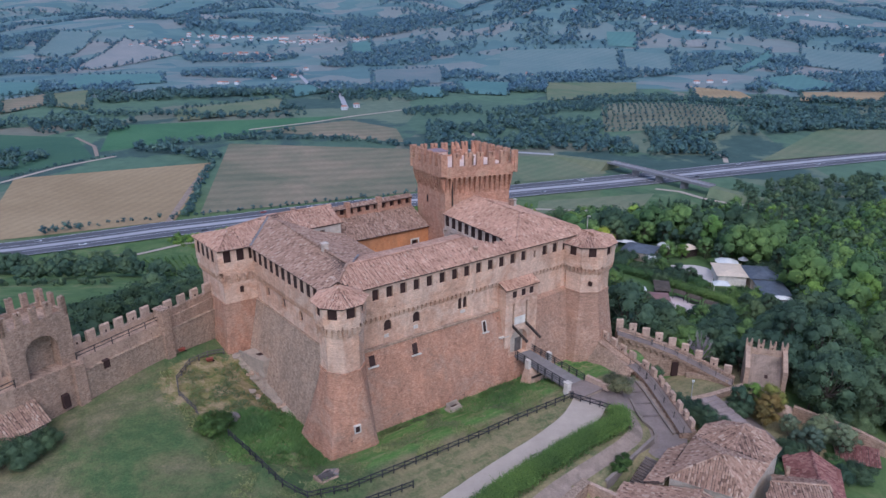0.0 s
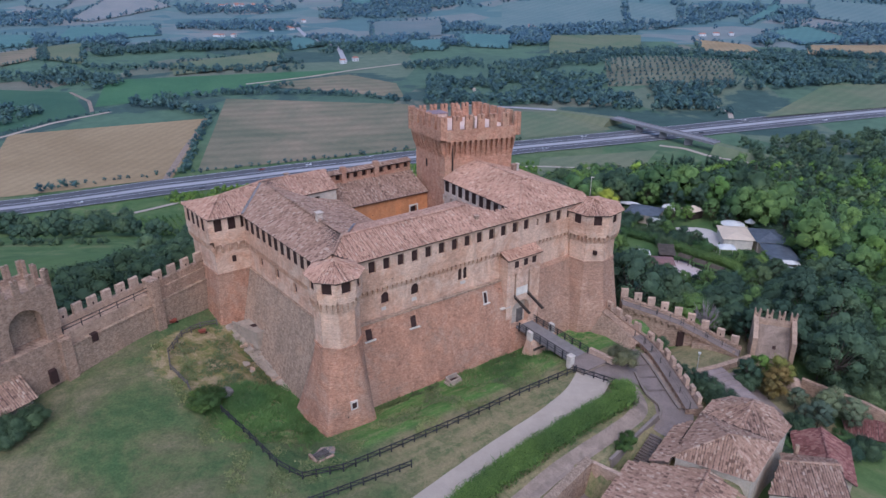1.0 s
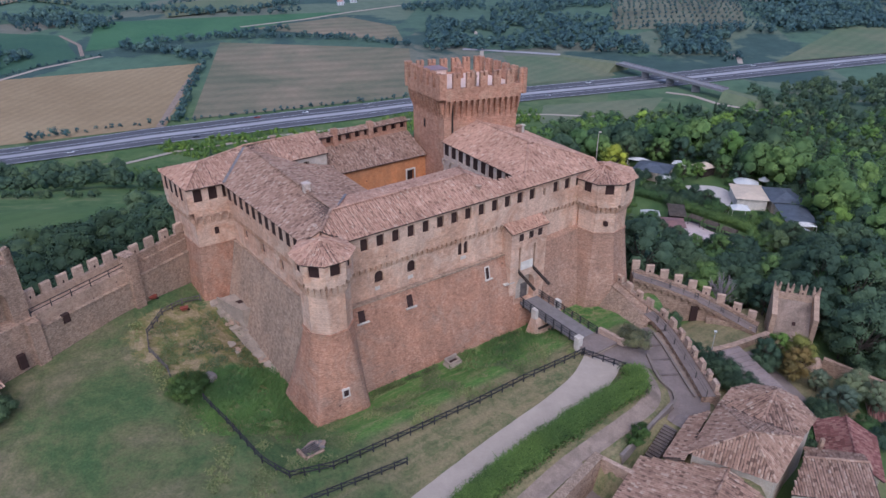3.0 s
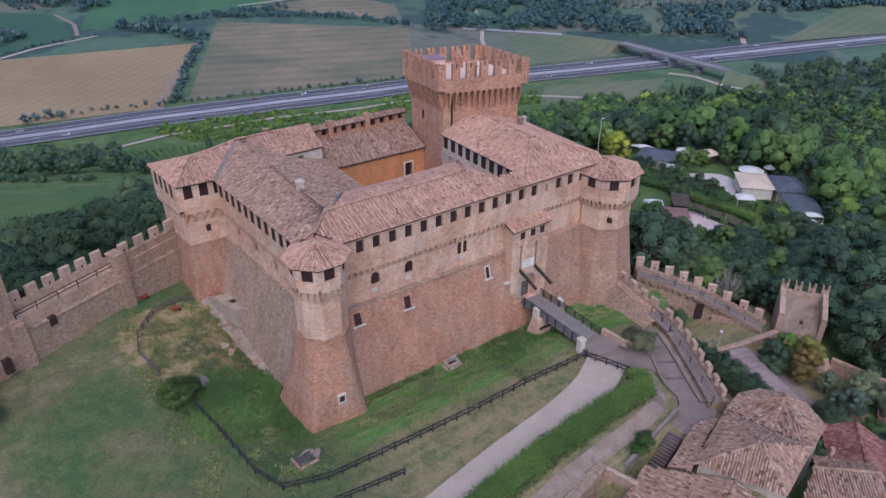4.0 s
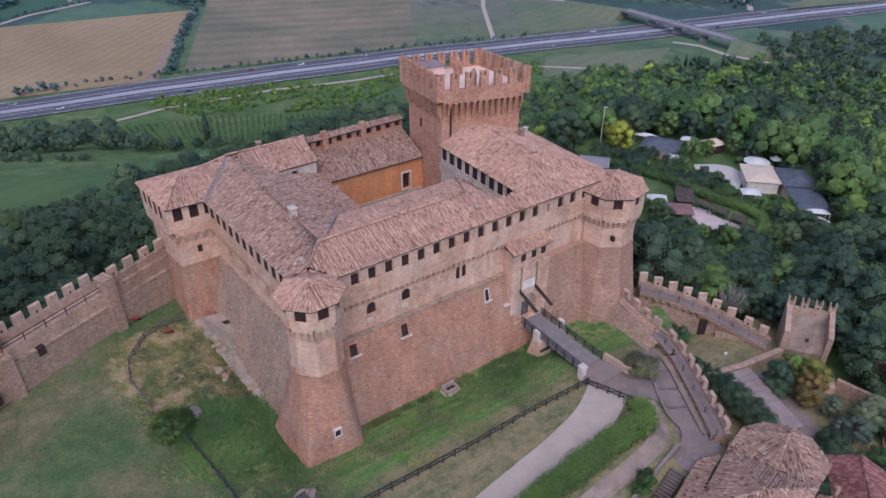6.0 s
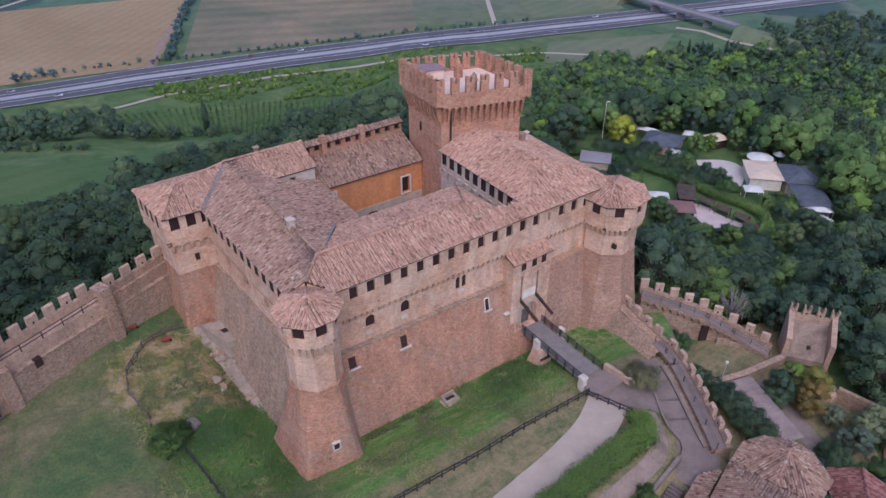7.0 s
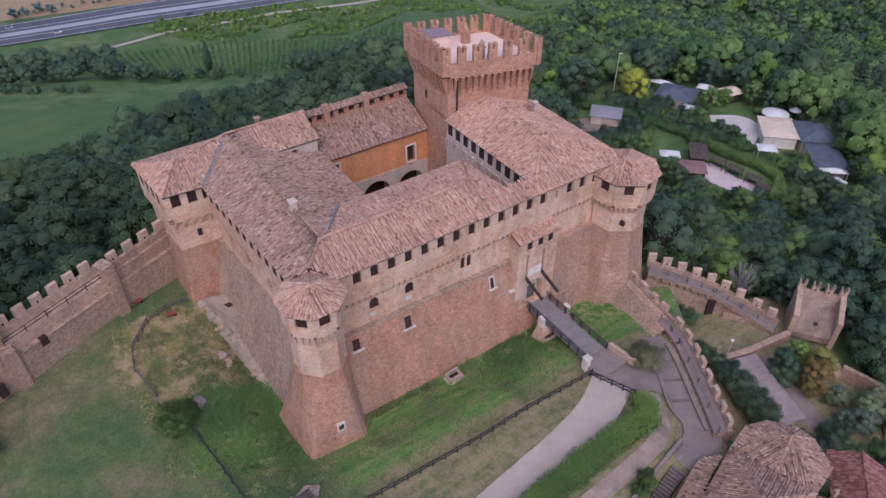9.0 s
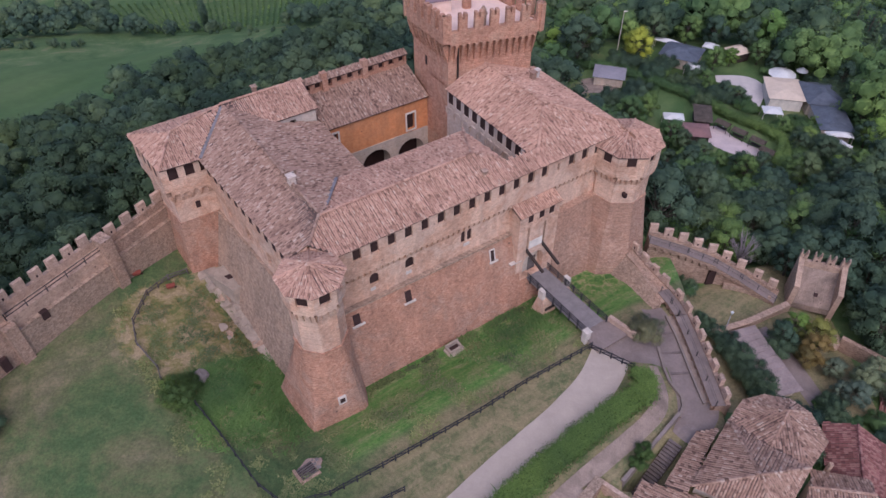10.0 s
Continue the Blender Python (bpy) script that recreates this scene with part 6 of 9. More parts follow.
low_wall([(38.0, 96.4), (43.5, 98.4), (50.9, 102.6)], 1.3, 0.9, "low stone garden wall across the yard", M_CURTAIN_PALE)
low_wall([(42.4, 106.5), (45.6, 105.4), (48.6, 103.6)], 0.8, 0.9, "low stone ledge at the foot of the rampart", M_STONE)
low_wall([(56.5, 96.5), (64, 91), (76, 83)], 2.4, 0.7, "old stone town wall going downhill")
low_wall([(28.0, 90.0), (28.1, 86.5), (28.4, 84.6), (29.4, 82.6), (29.3, 81.2), (28.6, 79.8)], 0.45, 0.32, "low stone kerb wall between path and lane", M_KERB)
low_wall([(30.3, 95.6), (30.9, 92.0), (31.2, 88.4), (31.55, 84.6), (31.9, 81.6)], 0.4, 0.3, "low stone edging of the bed under the rampart", M_KERB)
ribbon("planting_bed", [(31.0, 95.6, 1.2), (31.5, 92.0, 1.1), (31.8, 88.4, 1.1), (32.1, 84.6, 1.0), (32.4, 81.8, 0.9)], M_DIRT, "earth bed at the foot of the rampart", "bed", 0.25)
ribbon("court_floor", [(17.6, 69.6, 3.2), (12.0, 63.4, 3.2), (8.0, 59.0, 3.2)], M_PAVE, "dusty paved floor of the sunk court", "pavement", 0.1)
# walls of the sunk court beside the low house
for p, q, t, z1, mat, lab in (((17.5, 71.8), (6.5, 59.5), 1.0, 0.85, M_CURTAIN, "thick old brick wall of the sunk court"), ((17.9, 71.5), (21.2, 68.9), 0.4, 0.75, M_CURTAIN_PALE, "brick end wall of the sunk court with a pale coping")):
    d = Vector((q[0] - p[0], q[1] - p[1], 0))
    side = Vector((-d.y, d.x, 0)).normalized()
    side = side if t > 0.5 else -side
    for name_, o_, z0_, h_, m_ in (("wall_body", 0.0, -6.0, z1 + 6.0, mat), ("coping", 0.06, z1, 0.12, M_STONE if t > 0.5 else M_MERLON)):
        sh = Shell()
        A = -side * o_ + Vector((0, 0, z0_))
        sh.box(A, d, side * (t + 2 * o_), (0, 0, h_)) if d.cross(side).z > 0 else sh.box(A, side * (t + 2 * o_), d, (0, 0, h_))
        if name_ == "wall_body":
            cw = new("court_wall", sh.mesh("court_wall", [m_]))
            cw.matrix_basis = pose(p[0], p[1], 0)
            tagged(cw, lab, "wall")
        else:
            part(name_, sh.mesh(name_, [m_]), cw)


# stairs going down beside the house
st = empty("stair", pose(26.8, 76.9, 0.45), label="stone stair going down between the lane and the house", category="stair")
sd = Vector((-0.68, -0.73, 0))
sw = Vector((0.73, -0.68, 0))
for k in range(20):
    s = Shell()
    A = sd * (0.4 * k) + Vector((0, 0, -0.17 * k - 1.2))
    s.box(A, sd * 0.34, sw * 1.6, (0, 0, 1.2)) if sd.cross(sw).z > 0 else s.box(A, sw * 1.6, sd * 0.34, (0, 0, 1.2))
    part("step", s.mesh("step", [M_SLAB_DARK]), st)


rt_ = Shell()
rt_.box((28.6, 79.8, -4.0), Vector((-8.2, -8.8, 0)), Vector((-0.3, 0.28, 0)), (0, 0, 5.15))
tagged(new("retaining_wall", rt_.mesh("retaining_wall", [M_KERB])), "stone retaining wall above the sunk stair", "wall")


# ---------- houses below the rampart ----------
def house(name, outline, z_eave, z_foot, slopes, ridges, wall_mat, tile, label, seed):
    """outline: wall corners counter-clockwise; slopes: roof faces, eave edge first."""
    o = Vector((outline[0][0], outline[0][1], z_foot))
    hs = empty(name, pose(*o), label=label, category="house")
    sh = Shell()
    ring_solid(sh, [Vector((x, y, z_foot)) - o for x, y in outline], [Vector((x, y, z_eave)) - o for x, y in outline])
    part("wall", sh.mesh("wall", [wall_mat]), hs)
    r = Roof(seed)
    for s in slopes:
        r.slope([Vector(p) - o for p in s], 0.3)
    for p, q in ridges:
        r.ridge(Vector(p) - o, Vector(q) - o)
    r.add(hs, tile)
    return hs


AP, J, P2, ze = (33.0, 69.2, 6.3), (36.8, 74.3, 3.15), (39.8, 78.4, 4.2), 2.7
cA = [(x, y, ze) for x, y in ((27.1, 69.8), (34.9, 65.6), (40.5, 72.1), (33.3, 78.0))]
cB = [(x, y, ze) for x, y in ((33.3, 78.0), (35.7, 80.7), (38.4, 81.5), (41.4, 80.9), (43.0, 79.0), (43.6, 75.3), (40.5, 72.1))]
wall_ring = [p[:2] for p in cA[:2]] + [p[:2] for p in cB[::-1]]
inn_ = lambda ps, k=0.5: [(x + (36 - x) * k / math.hypot(36 - x, 73 - y), y + (73 - y) * k / math.hypot(36 - x, 73 - y)) for x, y in ps]
slopes_A = [[cA[k], cA[(k + 1) % 4], AP] for k in range(4)] + [[cB[k + 1], cB[k], P2] for k in range(6)] + [[cB[0], J, P2], [cB[6], P2, J]]
hA = house("house", inn_(wall_ring), ze, -8, slopes_A, [(c, AP) for c in cA] + [(P2, J), (cB[2], P2), (cB[4], P2)], M_PLASTER, M_TILE_OLD, "old house with a hipped roof of weathered tiles", 21)
hB = house("outhouse", [(25.3, 71.0), (26.8, 70.0), (31.4, 76.6), (29.9, 76.9)], 1.2, -6, [[(29.9, 77.4, 1.3), (24.7, 70.6, 1.3), (26.4, 69.2, 2.3), (32.0, 77.2, 2.3)]], [], M_PLASTER, M_TILE_OLD, "lean-to outhouse with weathered tiles", 22)
hC = house("house", [(22.9, 70.6), (16.0, 61.6), (27.0, 54.4), (33.6, 64.2), (30.6, 67.2)][::-1], 0.5, -7, [[(22.6, 71.5, 0.6), (15.2, 61.4, 0.6), (23.4, 57.6, 2.4), (30.8, 67.8, 2.4)], [(27.0, 53.6, 1.1), (34.2, 64.6, 1.1), (30.8, 67.8, 2.4), (23.4, 57.6, 2.4)]], [((23.4, 57.6, 2.45), (30.8, 67.8, 2.45))], M_PLASTER, M_TILE_OLD, "low house with a brownish weathered roof", 23)
hD = house("house", [(45.6, 74.2), (50.8, 71.8), (53.4, 78.4), (48.0, 81.2)], -3.2, -14, [[(47.6, 81.8, -3.2), (45.0, 73.6, -3.2), (48.0, 72.4, -1.3), (50.6, 80.2, -1.3)], [(51.0, 71.2, -3.2), (54.0, 78.6, -3.2), (50.6, 80.2, -1.3), (48.0, 72.4, -1.3)]], [((48.0, 72.4, -1.25), (50.6, 80.2, -1.25))], M_PLASTER, M_TILE_RED, "house with a reddish tiled roof", 24)
hE = house("house", [(37.9, 66.9), (46.0, 65.5), (47.4, 71.4), (41.9, 72.6)], 0.1, -10, [[(37.4, 66.4, 0.1), (46.4, 65.0, 0.1), (47.2, 69.8, 1.3), (40.4, 70.6, 1.3)], [(48.0, 72.0, 0.3), (41.8, 73.2, 0.3), (40.4, 70.6, 1.3), (47.2, 69.8, 1.3)]], [((40.4, 70.6, 1.35), (47.2, 69.8, 1.35))], M_PLASTER, M_TILE_OLD, "small house with weathered tiles", 25)
ch = Shell()
ch.block(43.6, 44.0, 73.2, 73.6, -2, 1.4)
part("chimney", ch.mesh("chimney", [M_CURTAIN]), hE).location = (-37.9, -66.9, 10)
hF = house("house", [(58.6, 86.6), (63.6, 84.8), (65.0, 88.6), (60.0, 90.4)], -7.2, -20, [[(58.2, 86.2, -7.2), (64.0, 84.2, -7.2), (64.6, 86.6, -5.9), (59.2, 88.4, -5.9)], [(65.4, 89.0, -7.2), (59.8, 91.0, -7.2), (59.2, 88.4, -5.9), (64.6, 86.6, -5.9)]], [], M_PLASTER, M_TILE_RED, "house with a red tiled roof among trees", 26)
ge, gd = Vector((-51.3, 77.8, 5.2)), Vector((LD.x, LD.y, 0))
go = Vector((LOUT.x, LOUT.y, 0)) * 2.9 + Vector((0, 0, 2.2))
g_at = lambda s_, k_: tuple(ge - gd * s_ + go * k_)
hG = house("lean_to_shed", [g_at(13.6, 0.2)[:2], g_at(0.4, 0.2)[:2], g_at(0.4, 0.95)[:2], g_at(13.6, 0.95)[:2]], 5.3, 0, [[g_at(14, 0), g_at(0, 0), g_at(0, 1), g_at(14, 1)]], [], M_PLASTER, M_TILE_OLD, "lean-to shed with a weathered tile roof against the rampart", 27)
ribbon("yard_path", [(45.2, 98.0, 2.6), (47.4, 93.0, 3.0), (49.0, 87.0, 3.2), (50.0, 83.5, 3.0)], M_PAVE, "grey paved way beside the shed", "path", 0.1)
# long shed with a pale sheet roof
sh = Shell()
ring_solid(sh, [(40.8, 95.6, -7), (43.2, 85.9, -7), (46.2, 86.8, -7), (43.4, 96.6, -7)], [(40.8, 95.6, -3.4), (43.2, 85.9, -3.4), (46.2, 86.8, -3.0), (43.4, 96.6, -3.0)])
shed = new("shed", sh.mesh("shed", [M_PLASTER]))
tagged(shed, "long low shed with a grey ribbed sheet roof", "shed")
sh = Shell()
sh.box((40.2, 96.2, -3.35), Vector((2.9, -10.9, 0.0)), Vector((3.6, 0.9, 0.45)), (0, 0, 0.12))
sheet = plain("grey_sheet_roof", (0.275, 0.21, 0.185), 0.7, 0.25, 0.8)
part("roof", sh.mesh("roof", [sheet]), shed)
for k in range(11):
    sh = Shell()
    sh.box(Vector((40.2, 96.2, -3.24)) + Vector((2.9, -10.9, 0.0)) * ((k + 0.2) / 11), Vector((0.026, -0.096, 0)), Vector((3.6, 0.9, 0.45)), (0, 0, 0.07))
    part("roof_rib", sh.mesh("roof_rib", [sheet]), shed)


# ---------- trees ----------
def solid(kind):
    """Corner directions of the triangles of a small round body, three to a triangle."""
    if kind == "ico":
        g = (1 + 5 ** 0.5) / 2
        v = np.array([(-1, g, 0), (1, g, 0), (-1, -g, 0), (1, -g, 0), (0, -1, g), (0, 1, g), (0, -1, -g), (0, 1, -g), (g, 0, -1), (g, 0, 1), (-g, 0, -1), (-g, 0, 1)], dtype=float)
        f = [(i, j, k) for i in range(12) for j in range(i + 1, 12) for k in range(j + 1, 12) if max(np.linalg.norm(v[i] - v[j]), np.linalg.norm(v[j] - v[k]), np.linalg.norm(v[i] - v[k])) < 2.1]
    else:
        v = np.array([(1, 0, 0), (-1, 0, 0), (0, 1, 0), (0, -1, 0), (0, 0, 1), (0, 0, -1)], dtype=float)
        f = [(i, j, k) for i in (0, 1) for j in (2, 3) for k in (4, 5)]
    f = [t if np.dot(np.cross(v[t[1]] - v[t[0]], v[t[2]] - v[t[0]]), v[t[0]]) > 0 else (t[0], t[2], t[1]) for t in f]
    v /= np.linalg.norm(v, axis=1)[:, None]
    return v[np.array(f).ravel()]


ICO, OCT = solid("ico"), solid("oct")


def leaf_cloud(rng, clumps, per, size, flat=0.35, one_crown=True, core=0.68):
    """Small three-cornered leaves round clump centres (centre, radii): arrays of vertices, faces and soft outward normals."""
    V, N = [], []
    per, size = int(per * 1.9), size * 0.72
    heart = np.mean([c for c, _ in clumps], axis=0) if one_crown else None
    for c, r in clumps:
        if core:
            q = ICO * core * (1 + 0.12 * np.sin(ICO[:, :1] * 5 + c[0]) * np.sin(ICO[:, 1:2] * 4 + c[1]))
            V.append(np.array(c) + q * np.array(r))
            w = ICO * 0.45 + np.array([0, 0, 0.2])
            if heart is not None:
                o = V[-1] - heart
                w = w + o / (np.linalg.norm(o, axis=1)[:, None] + 0.01) * 0.8
            N.append(w / np.linalg.norm(w, axis=1)[:, None])
        u = rng.normal(size=(per, 3))
        u /= np.linalg.norm(u, axis=1)[:, None]
        rad = rng.uniform(0.68, 1.22, (per, 1))
        p = np.array(c) + u * rad * np.array(r)
        n = u + rng.normal(size=(per, 3)) * 0.15 + np.array([0, 0, flat])
        n /= np.linalg.norm(n, axis=1)[:, None]
        a = np.cross(n, rng.normal(size=(per, 3)))
        a /= np.linalg.norm(a, axis=1)[:, None]
        b = np.cross(n, a)
        s = size * rng.uniform(0.6, 1.3, (per, 1))
        V.append(np.stack([p - a * s, p + a * s * 0.6 - b * s * 0.8, p + a * s * 0.6 + b * s * 0.8], axis=1).reshape(-1, 3))
        w = u * 0.5 + rng.normal(size=(per, 3)) * 0.32 + np.array([0, 0, 0.25])
        if heart is not None:
            o = p - heart
            w = w + o / (np.linalg.norm(o, axis=1)[:, None] + 0.01) * 0.85
        w /= np.linalg.norm(w, axis=1)[:, None]
        N.append(np.repeat(w, 3, axis=0))
    V = np.concatenate(V)
    F = np.arange(len(V)).reshape(-1, 3)
    return V, F, np.concatenate(N)


def np_mesh(name, V, F, mat, N=None):
    me = bpy.data.meshes.new(name)
    me.vertices.add(len(V))
    me.vertices.foreach_set("co", V.astype(np.float32).ravel())
    me.loops.add(F.size)
    me.loops.foreach_set("vertex_index", F.astype(np.int32).ravel())
    me.polygons.add(len(F))
    me.polygons.foreach_set("loop_start", np.arange(0, F.size, F.shape[1], dtype=np.int32))
    me.materials.append(mat)
    me.update(calc_edges=True)
    if N is not None:
        me.normals_split_custom_set_from_vertices(N.astype(np.float32))
    return me


def limb(sh, p, q, r0, r1, n=6):
    p, q = Vector(p), Vector(q)
    d = (q - p).normalized()
    a = d.cross(Vector((0.3, 0.9, 0.1))).normalized()
    b = d.cross(a)
    lo = [p + (a * math.cos(t) + b * math.sin(t)) * r0 for t in [2 * math.pi * k / n for k in range(n)]]
    hi = [q + (a * math.cos(t) + b * math.sin(t)) * r1 for t in [2 * math.pi * k / n for k in range(n)]]
    ring_solid(sh, lo, hi)


def tree_kind(kind, seed, h, mat):
    """Builds one tree with its trunk, limbs and crown at the origin; returned as a thing to copy."""
    rng = np.random.default_rng(seed)
    sh = Shell()
    clumps = []
    if kind == "broad":
        limb(sh, (0, 0, -1.5), (0.1, 0.05, h * 0.38), h * 0.028, h * 0.018)
        for k in range(25):
            a = k * 2.4 + rng.uniform(-0.4, 0.4)
            f = rng.uniform(0.45, 1.0)
            z = h * (0.3 + 0.6 * (k / 24))
            rr = h * 0.36 * math.sin(math.pi * (0.25 + 0.67 * (k / 24))) * f + h * 0.03
            c = (rr * math.cos(a), rr * math.sin(a), z)
            limb(sh, (0.1, 0.05, h * rng.uniform(0.25, 0.4)), c, h * 0.011, h * 0.003, 5)
            r = h * rng.uniform(0.085, 0.15)
            clumps.append((c, (r, r, r * 0.8)))
        V, F, N = leaf_cloud(rng, clumps, 85, h * 0.0225)
    elif kind == "conifer":
        limb(sh, (0, 0, -1.5), (0, 0, h * 0.97), h * 0.024, h * 0.003)
        for k in range(15):
            z = h * (0.12 + 0.85 * k / 14)
            R = h * 0.25 * (1 - k / 15.5)
            for j in range(4 if k < 11 else 2):
                a = j * 1.57 + k * 0.7 + rng.uniform(-0.3, 0.3)
                c = (R * 0.62 * math.cos(a), R * 0.62 * math.sin(a), z - 0.12 * R)
                limb(sh, (0, 0, z), c, h * 0.006, h * 0.002, 4)
                clumps.append((c, (R * 0.5, R * 0.5, R * 0.2 + 0.12)))
        V, F, N = leaf_cloud(rng, clumps, 46, h * 0.019, 0.8)
    elif kind == "cypress":
        limb(sh, (0, 0, -1.0), (0, 0, h * 0.9), h * 0.02, h * 0.004)
        for k in range(12):
            z = h * (0.08 + 0.86 * k / 11)
            R = h * 0.11 * math.sin(math.pi * (0.15 + 0.8 * k / 11)) + 0.1
            clumps.append(((rng.uniform(-0.1, 0.1), rng.uniform(-0.1, 0.1), z), (R, R, h * 0.07)))
        V, F, N = leaf_cloud(rng, clumps, 60, h * 0.03)
    elif kind == "bush":
        for k in range(14):
            a, f = k * 2.4, rng.uniform(0.1, 0.68)
            c = (h * f * math.cos(a), h * f * math.sin(a), h * rng.uniform(0.35, 0.75))
            limb(sh, (0, 0, -0.4), c, h * 0.02, h * 0.008, 4)
            r = h * rng.uniform(0.2, 0.3)
            clumps.append((c, (r, r, r * 0.85)))
        V, F, N = leaf_cloud(rng, clumps, 260, h * (0.04 if seed < 14 else 0.028), core=0.68 if seed < 14 else 0.5)
    else:
        limb(sh, (0, 0, -1.0), (0.1, 0, h * 0.35), h * 0.025, h * 0.016)
        for k in range(26):
            a, f = k * 2.4, rng.uniform(0.3, 1.0)
            c = (h * 0.36 * f * math.cos(a), h * 0.36 * f * math.sin(a), h * rng.uniform(0.6, 1.0))
            limb(sh, (0.1, 0, h * rng.uniform(0.2, 0.4)), c, h * 0.013, h * 0.004, 4)
            for _ in range(3):
                limb(sh, Vector(c) * 0.75, Vector(c) + Vector(rng.normal(size=3) * 0.7), h * 0.006, h * 0.002, 4)
            clumps.append((c, (0.5, 0.5, 0.5)))
        V, F, N = leaf_cloud(rng, clumps, 9, 0.07, core=0)
    name = "bush" if kind == "bush" else "tree"
    ob = empty(name)
    part("trunk" if name == "tree" else "stem", sh.mesh("trunk", [M_TWIG if kind == "bare" else M_BARK]), ob)
    part("crown", np_mesh("crown", V, F, mat, N), ob)
    return ob


KINDS = []
for kind, seed, h, mat, lab in (
        ("broad", 1, 11, M_LEAF, "green broadleaf tree with a full uneven crown"), ("broad", 2, 12, M_LEAF_DARK, "dark green broadleaf tree on the castle slope"),
        ("broad", 3, 10, M_LEAF, "green broadleaf tree with a full uneven crown"), ("broad", 4, 9, M_LEAF_BRIGHT, "light green young broadleaf tree"),
        ("conifer", 5, 15, M_LEAF_PINE, "tall dark green conifer among the woods"), ("conifer", 6, 12, M_LEAF_BLUE, "bluish spruce standing in the woods"),
        ("cypress", 7, 11, M_LEAF_DARK, "slim dark cypress in a row"), ("broad", 8, 7, M_LEAF_YELLOW, "small tree with yellow-green leaves"),
        ("broad", 9, 7, M_LEAF_RUST, "small tree turning rusty yellow"), ("bush", 10, 2.6, M_LEAF_DARK, "dense dark green round bush"),
        ("bush", 11, 1.8, M_LEAF, "leafy green garden shrub"), ("bare", 12, 9, M_TWIG, "leafless pale grey tree behind the rampart"), ("bush", 13, 1.7, M_HEDGE, "bright green shrub by the path"), ("broad", 14, 5.5, M_LEAF_OLIVE, "grey-green olive tree below the tower"),
        ("bush", 15, 2.7, M_LEAF_BUSH, "round green bush beside the fence"), ("bush", 16, 2.2, M_LEAF_DUSTY, "loose dusty green shrub with pale twigs by the bridge"), ("broad", 17, 12, M_LEAF_DEEP, "deep green oak in the woods behind the rampart"), ("broad", 18, 7, M_LEAF_GOLD, "small tree with olive-gold leaves below the tower")):
    KINDS.append(tagged(tree_kind(kind, seed, h, mat), lab, "bush" if kind == "bush" else "tree"))
USED = set()


def plant(k, x, y, scale=1.0, z=None, turn=None):
    ob = KINDS[k]
    zz = ground_z(x, y) if z is None else z
    m = pose(x, y, zz, 0, 0, turn if turn is not None else (x * 37 + y * 91) % 360)
    if k not in USED:
        USED.add(k)
        ob.matrix_basis = m
        ob.scale = (scale,) * 3
        return ob
    c = copy_thing(ob, m)
    c.scale = (scale,) * 3
    return c


GR = random.Random(31)
SHRUBS = ((61, 184, 2, 1.2, 9, 1.2, 5), (66, 180, 2, 1.2, 9, 1.3, 6), (70, 178, 1.5, 1.5, 10, 1.6, 4), (54, 193, 2.5, 1.5, 9, 1.4, 6), (79, 167, 2, 2, 10, 1.7, 6), (82, 161, 2.5, 2, 9, 1.5, 6),
          (75, 156, 2.5, 2, 10, 1.6, 6), (87, 194, 3, 2, 10, 1.6, 6), (94, 182, 2, 5, 9, 1.6, 7), (47, 198, 2.5, 1.5, 9, 1.4, 5), (62, 190, 1.2, 1.2, 12, 1.2, 4), (45, 180, 3, 2, 9, 1.5, 5))
for cx, cy, sx, sy, gk, gs, n in SHRUBS:
    for _ in range(n):
        plant(gk, cx + GR.gauss(0, sx), cy + GR.gauss(0, sy), gs * GR.uniform(0.8, 1.25))
